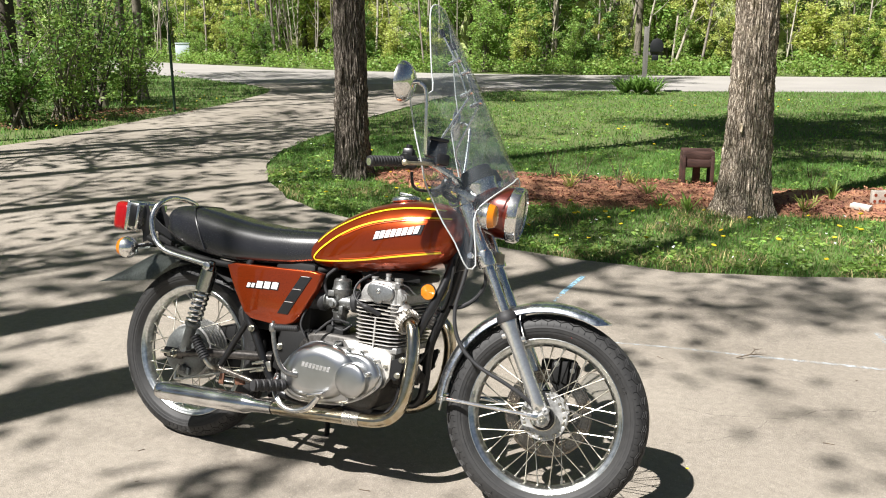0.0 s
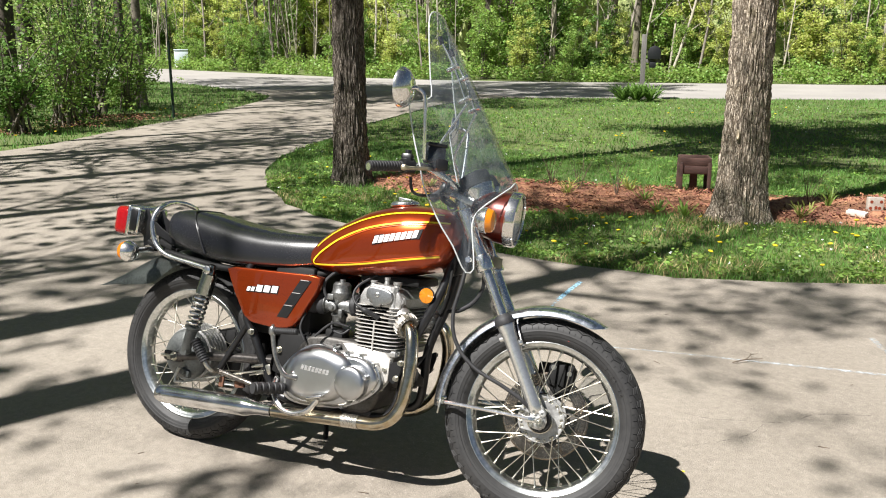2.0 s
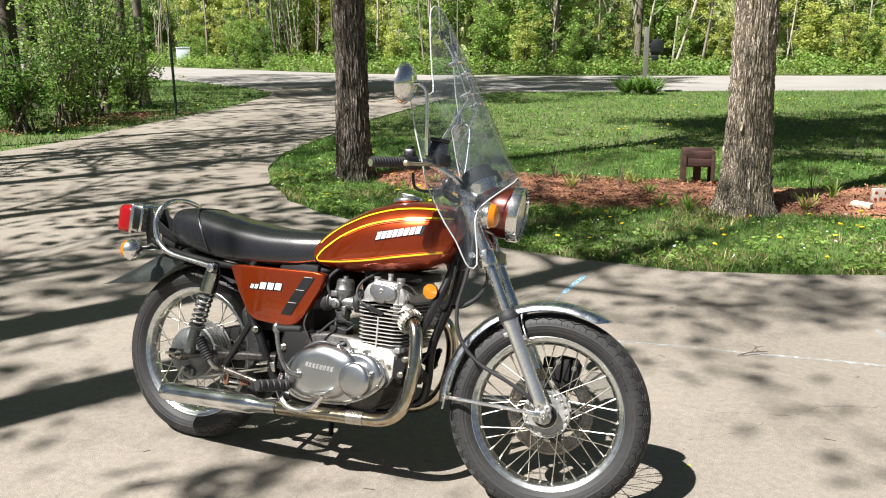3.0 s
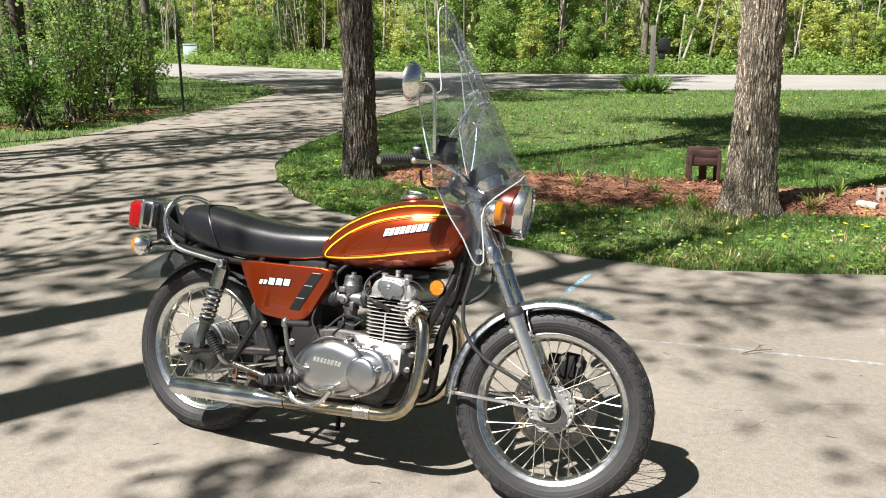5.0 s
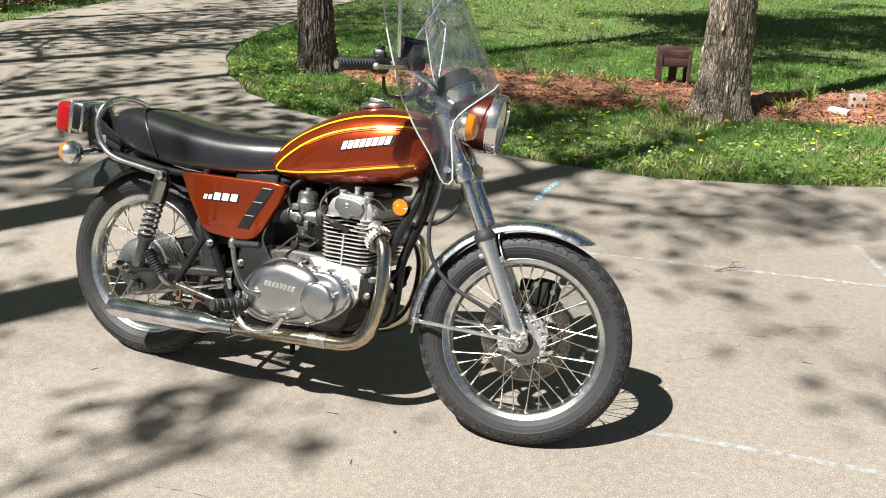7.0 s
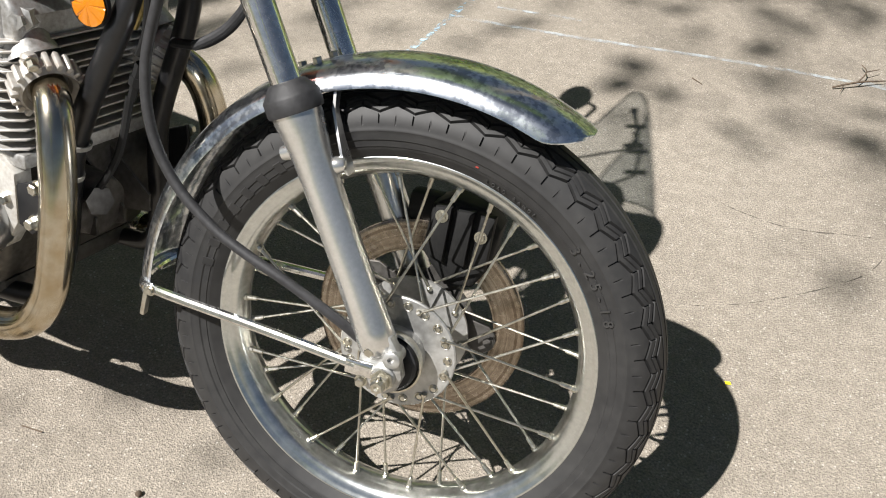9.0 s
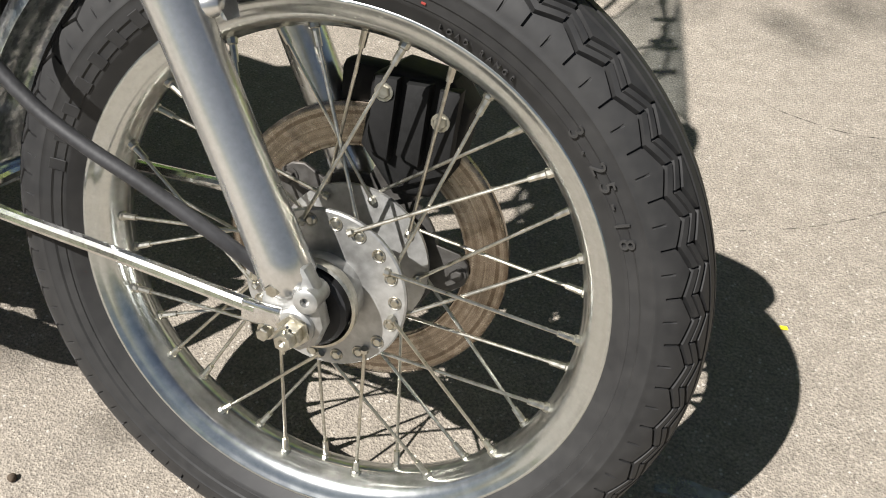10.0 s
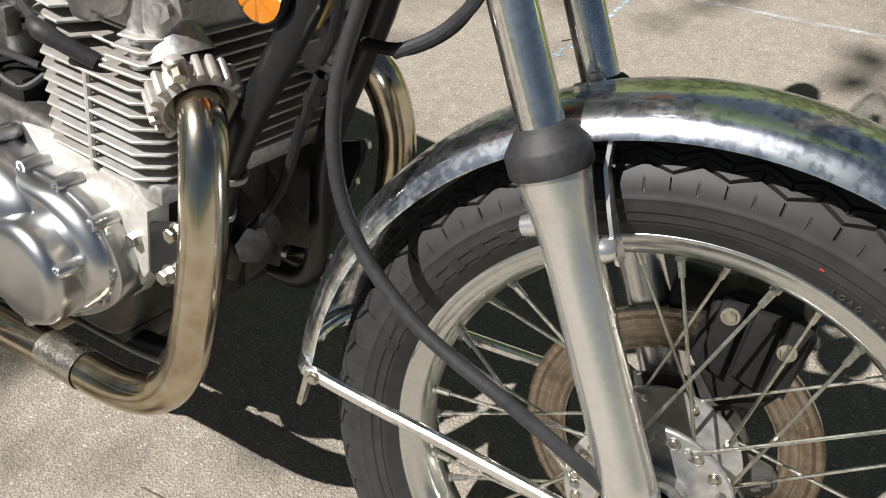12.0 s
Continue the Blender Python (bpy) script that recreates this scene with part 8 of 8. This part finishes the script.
for i in range(120):
    if i < 55:
        px = -3.2 + 6.2 * g.random()
        py = float(np.interp(px, [-3.4, -1.9, 0.2, 1.26, 2.45, 4.6], [5.2, 3.9, 3.25, 3.16, 3.55, 4.6])) + 0.12 + 1.7 * g.random()
        s = 0.85 + 0.5 * g.random()
    elif i < 95:
        px, py, s = -5 + 12 * g.random(), 6.6 + 12 * g.random() ** 1.3, 1.0 + 0.6 * g.random()
    else:
        py = 5 + 9 * g.random()
        px, s = float(np.interp(py, [5, 6.7, 8.5, 10.2, 14], [-8.3, -8.4, -9.0, -9.4, -10.7])) - 0.1 - 0.8 * g.random(), 1.2
    if not (inside(np.array([px]), np.array([py]), ISLAND)[0] or i >= 95):
        continue
    s *= 0.85
    copy_thing(first, pose(px, py, 0, 8 * g.normal(), 8 * g.normal(), g.random() * 360)).scale = (s, s, s)

# white seed heads and small blossoms scattered in the lawn
g = np.random.default_rng(91)
pts = []
for i in range(700):
    px, py = -5 + 13 * g.random(), 3.4 + 16 * g.random() ** 1.4
    if inside(np.array([px]), np.array([py]), ISLAND)[0] and not inside(np.array([px]), np.array([py]), BED)[0]:
        pts.append(((px, py, 0.045), 0.012))
v, f = leaf_cloud(pts, 1300, 0.007, 92, 0.3)
tagged(mesh_object("white_blossoms", v, f, WHITE), "tiny white blossoms sprinkled through the lawn", "flowers", kind="stuff")

# brown litter under the shrubs
g = np.random.default_rng(66)
v, f = leaf_cloud([((-9.6 - 1.6 * g.random(), 7.2 + 4 * g.random(), 0.02), 0.35) for i in range(40)], 2600, 0.03, 67, 0.2)
v[:, 2] = np.abs(v[:, 2]) * 0.25
tagged(mesh_object("leaf_litter", v, f, MULCH), "brown fallen leaves under the shrubs", "litter", kind="stuff")

# ---- marks and litter on the asphalt ----
def ribbon(name, line, wide, mat, label, z=0.0012, seed=0, ragged=0.35):
    """A thin drawn line on the ground with uneven edges."""
    p = curve_points([(x, y, 0) for x, y in line], 14)
    v, f = [], []
    for i, q in enumerate(p):
        d = (p[min(i + 1, len(p) - 1)] - p[max(i - 1, 0)]).normalized()
        o = Vector((-d.y, d.x, 0))
        w = wide / 2 * (1 + ragged * noise.noise((i * 0.7, seed, 0)))
        c = q + o * wide * 0.2 * noise.noise((i * 0.4, seed, 5))
        v += [(c.x - o.x * w, c.y - o.y * w, z), (c.x + o.x * w, c.y + o.y * w, z)]
    f = [(2 * i, 2 * i + 1, 2 * i + 3, 2 * i + 2) for i in range(len(p) - 1)]
    return tagged(mesh_object(name, v, f, mat), label, name.replace("_", " "))


def dusty(m, low, high, scale):
    """Lets the ground show through between the grains."""
    n, l = m.node_tree.nodes, m.node_tree.links
    tr, mix, nz, mr = n.new("ShaderNodeBsdfTransparent"), n.new("ShaderNodeMixShader"), n.new("ShaderNodeTexNoise"), n.new("ShaderNodeMapRange")
    nz.inputs["Scale"].default_value = scale
    nz.inputs["Detail"].default_value = 7
    l.new(n.new("ShaderNodeTexCoord").outputs["Object"], nz.inputs["Vector"])
    mr.inputs["From Min"].default_value, mr.inputs["From Max"].default_value = low, high
    l.new(nz.outputs["Fac"], mr.inputs["Value"])
    l.new(mr.outputs["Result"], mix.inputs[0])
    l.new(tr.outputs[0], mix.inputs[1])
    l.new(n["Principled BSDF"].outputs[0], mix.inputs[2])
    l.new(mix.outputs[0], n["Material Output"].inputs["Surface"])
    return m


dusty(CHALK, 0.36, 0.85, 30)
BLUE = dusty(material("blue_chalk", (0.36, 0.66, 0.86), 0.95, scale=9, fine=70, bump=0.2), 0.32, 0.55, 60)
FAINT_BLUE = dusty(material("faint_blue_chalk", (0.40, 0.56, 0.66), 0.95, scale=9, fine=70, bump=0.2), 0.47, 0.64, 60)
ribbon("chalk_line", [(0.748, 2.74), (0.738, 2.46), (0.737, 2.32)], 0.030, BLUE, "pale blue chalk stroke on the asphalt", seed=1)
ribbon("chalk_line", [(0.737, 2.31), (0.744, 1.94), (0.724, 1.706), (0.719, 1.365), (0.702, 1.126)], 0.018, FAINT_BLUE, "thin faint blue chalk line on the asphalt", seed=2)
ribbon("chalk_line", [(0.814, 1.697), (0.94, 1.716), (1.065, 1.733)], 0.014, CHALK, "faint chalk line on the asphalt", seed=11)
ribbon("chalk_line", [(0.733, 1.577), (1.032, 1.611), (1.497, 1.690), (1.85, 1.732)], 0.016, CHALK, "faint chalk line on the asphalt", seed=3)
ribbon("chalk_line", [(1.85, 1.732), (2.126, 1.768), (2.60, 1.83), (3.4, 2.0)], 0.026, CHALK, "long white chalk line on the asphalt", seed=4)
ribbon("chalk_line", [(2.375, 2.33), (2.415, 2.20), (2.50, 1.95)], 0.03, CHALK, "short white chalk stroke on the asphalt", seed=5)
ribbon("chalk_line", [(1.66, 0.205), (2.02, 0.247), (2.40, 0.278), (3.2, 0.36)], 0.026, CHALK, "long white chalk line on the asphalt", seed=6)
ribbon("chalk_line", [(-0.95, 3.35), (-0.7, 3.2), (-0.2, 3.0)], 0.02, CHALK, "faint chalk line on the asphalt", seed=7)
CRACK = dusty(material("crack_shadow", (0.10, 0.086, 0.072), 0.95, bump=0), 0.42, 0.62, 30)
ribbon("crack", [(1.58, 1.02), (1.75, 0.99), (1.9, 1.03), (2.05, 1.08), (2.15, 1.21), (2.35, 1.29)], 0.003, CRACK, "fine crack in the asphalt", 0.0008, 8, 1.2)
ribbon("crack", [(1.64, 0.658), (1.76, 0.736), (1.915, 0.894), (1.962, 1.019)], 0.0022, CRACK, "fine crack in the asphalt", 0.0008, 9, 1.2)
ribbon("crack", [(0.55, -0.62), (0.72, -0.60), (0.95, -0.66), (1.1, -0.64)], 0.003, CRACK, "fine crack in the asphalt", 0.0008, 10, 1.2)

bm = bmesh.new()
tube(bm, [(1.775, 1.66, 0.006), (1.83, 1.70, 0.016), (1.90, 1.76, 0.010)], [0.0025, 0.003, 0.0015], 6, 4)
tube(bm, [(1.83, 1.70, 0.016), (1.845, 1.76, 0.022), (1.83, 1.82, 0.012)], [0.002, 0.0018, 0.001], 5, 4)
tube(bm, [(1.845, 1.76, 0.022), (1.875, 1.80, 0.018)], [0.0016, 0.001], 5, smooth=False)
tube(bm, [(1.80, 1.68, 0.010), (1.795, 1.64, 0.010)], [0.0016, 0.001], 5, smooth=False)
tagged(part("twig", bm, TWIG, None), "small forked twig lying on the asphalt", "twig")
g = np.random.default_rng(71)
for i in range(40):
    px, py = -1.5 + 4.2 * g.random(), -0.9 + 3.6 * g.random()
    bm = bmesh.new()
    a = g.random() * 6.28
    L = 0.012 + 0.03 * g.random()
    tube(bm, [(px, py, 0.0015), (px + L * math.cos(a), py + L * math.sin(a), 0.003)], 0.0012, 4, smooth=False)
    tagged(part("grit", bm, TWIG, None), "tiny dry stalk on the asphalt", "debris", "specks of debris")
bm = block(bmesh.new(), (0.010, 0.006, 0.001), pose(1.743, 0.499, 0.002, 0, 12, 30), 0)
tagged(part("yellow_petal", bm, PETAL, None), "tiny yellow petal on the asphalt", "petal")
bm = bmesh.new()
bmesh.ops.create_icosphere(bm, subdivisions=2, radius=0.005)
for vt in bm.verts:
    vt.co *= 1 + 0.2 * noise.noise(vt.co * 300)
bmesh.ops.translate(bm, vec=(1.029, -0.112, 0.004), verts=bm.verts)
tagged(part("pebble", bm, TWIG, None), "dark pebble on the asphalt", "pebble")
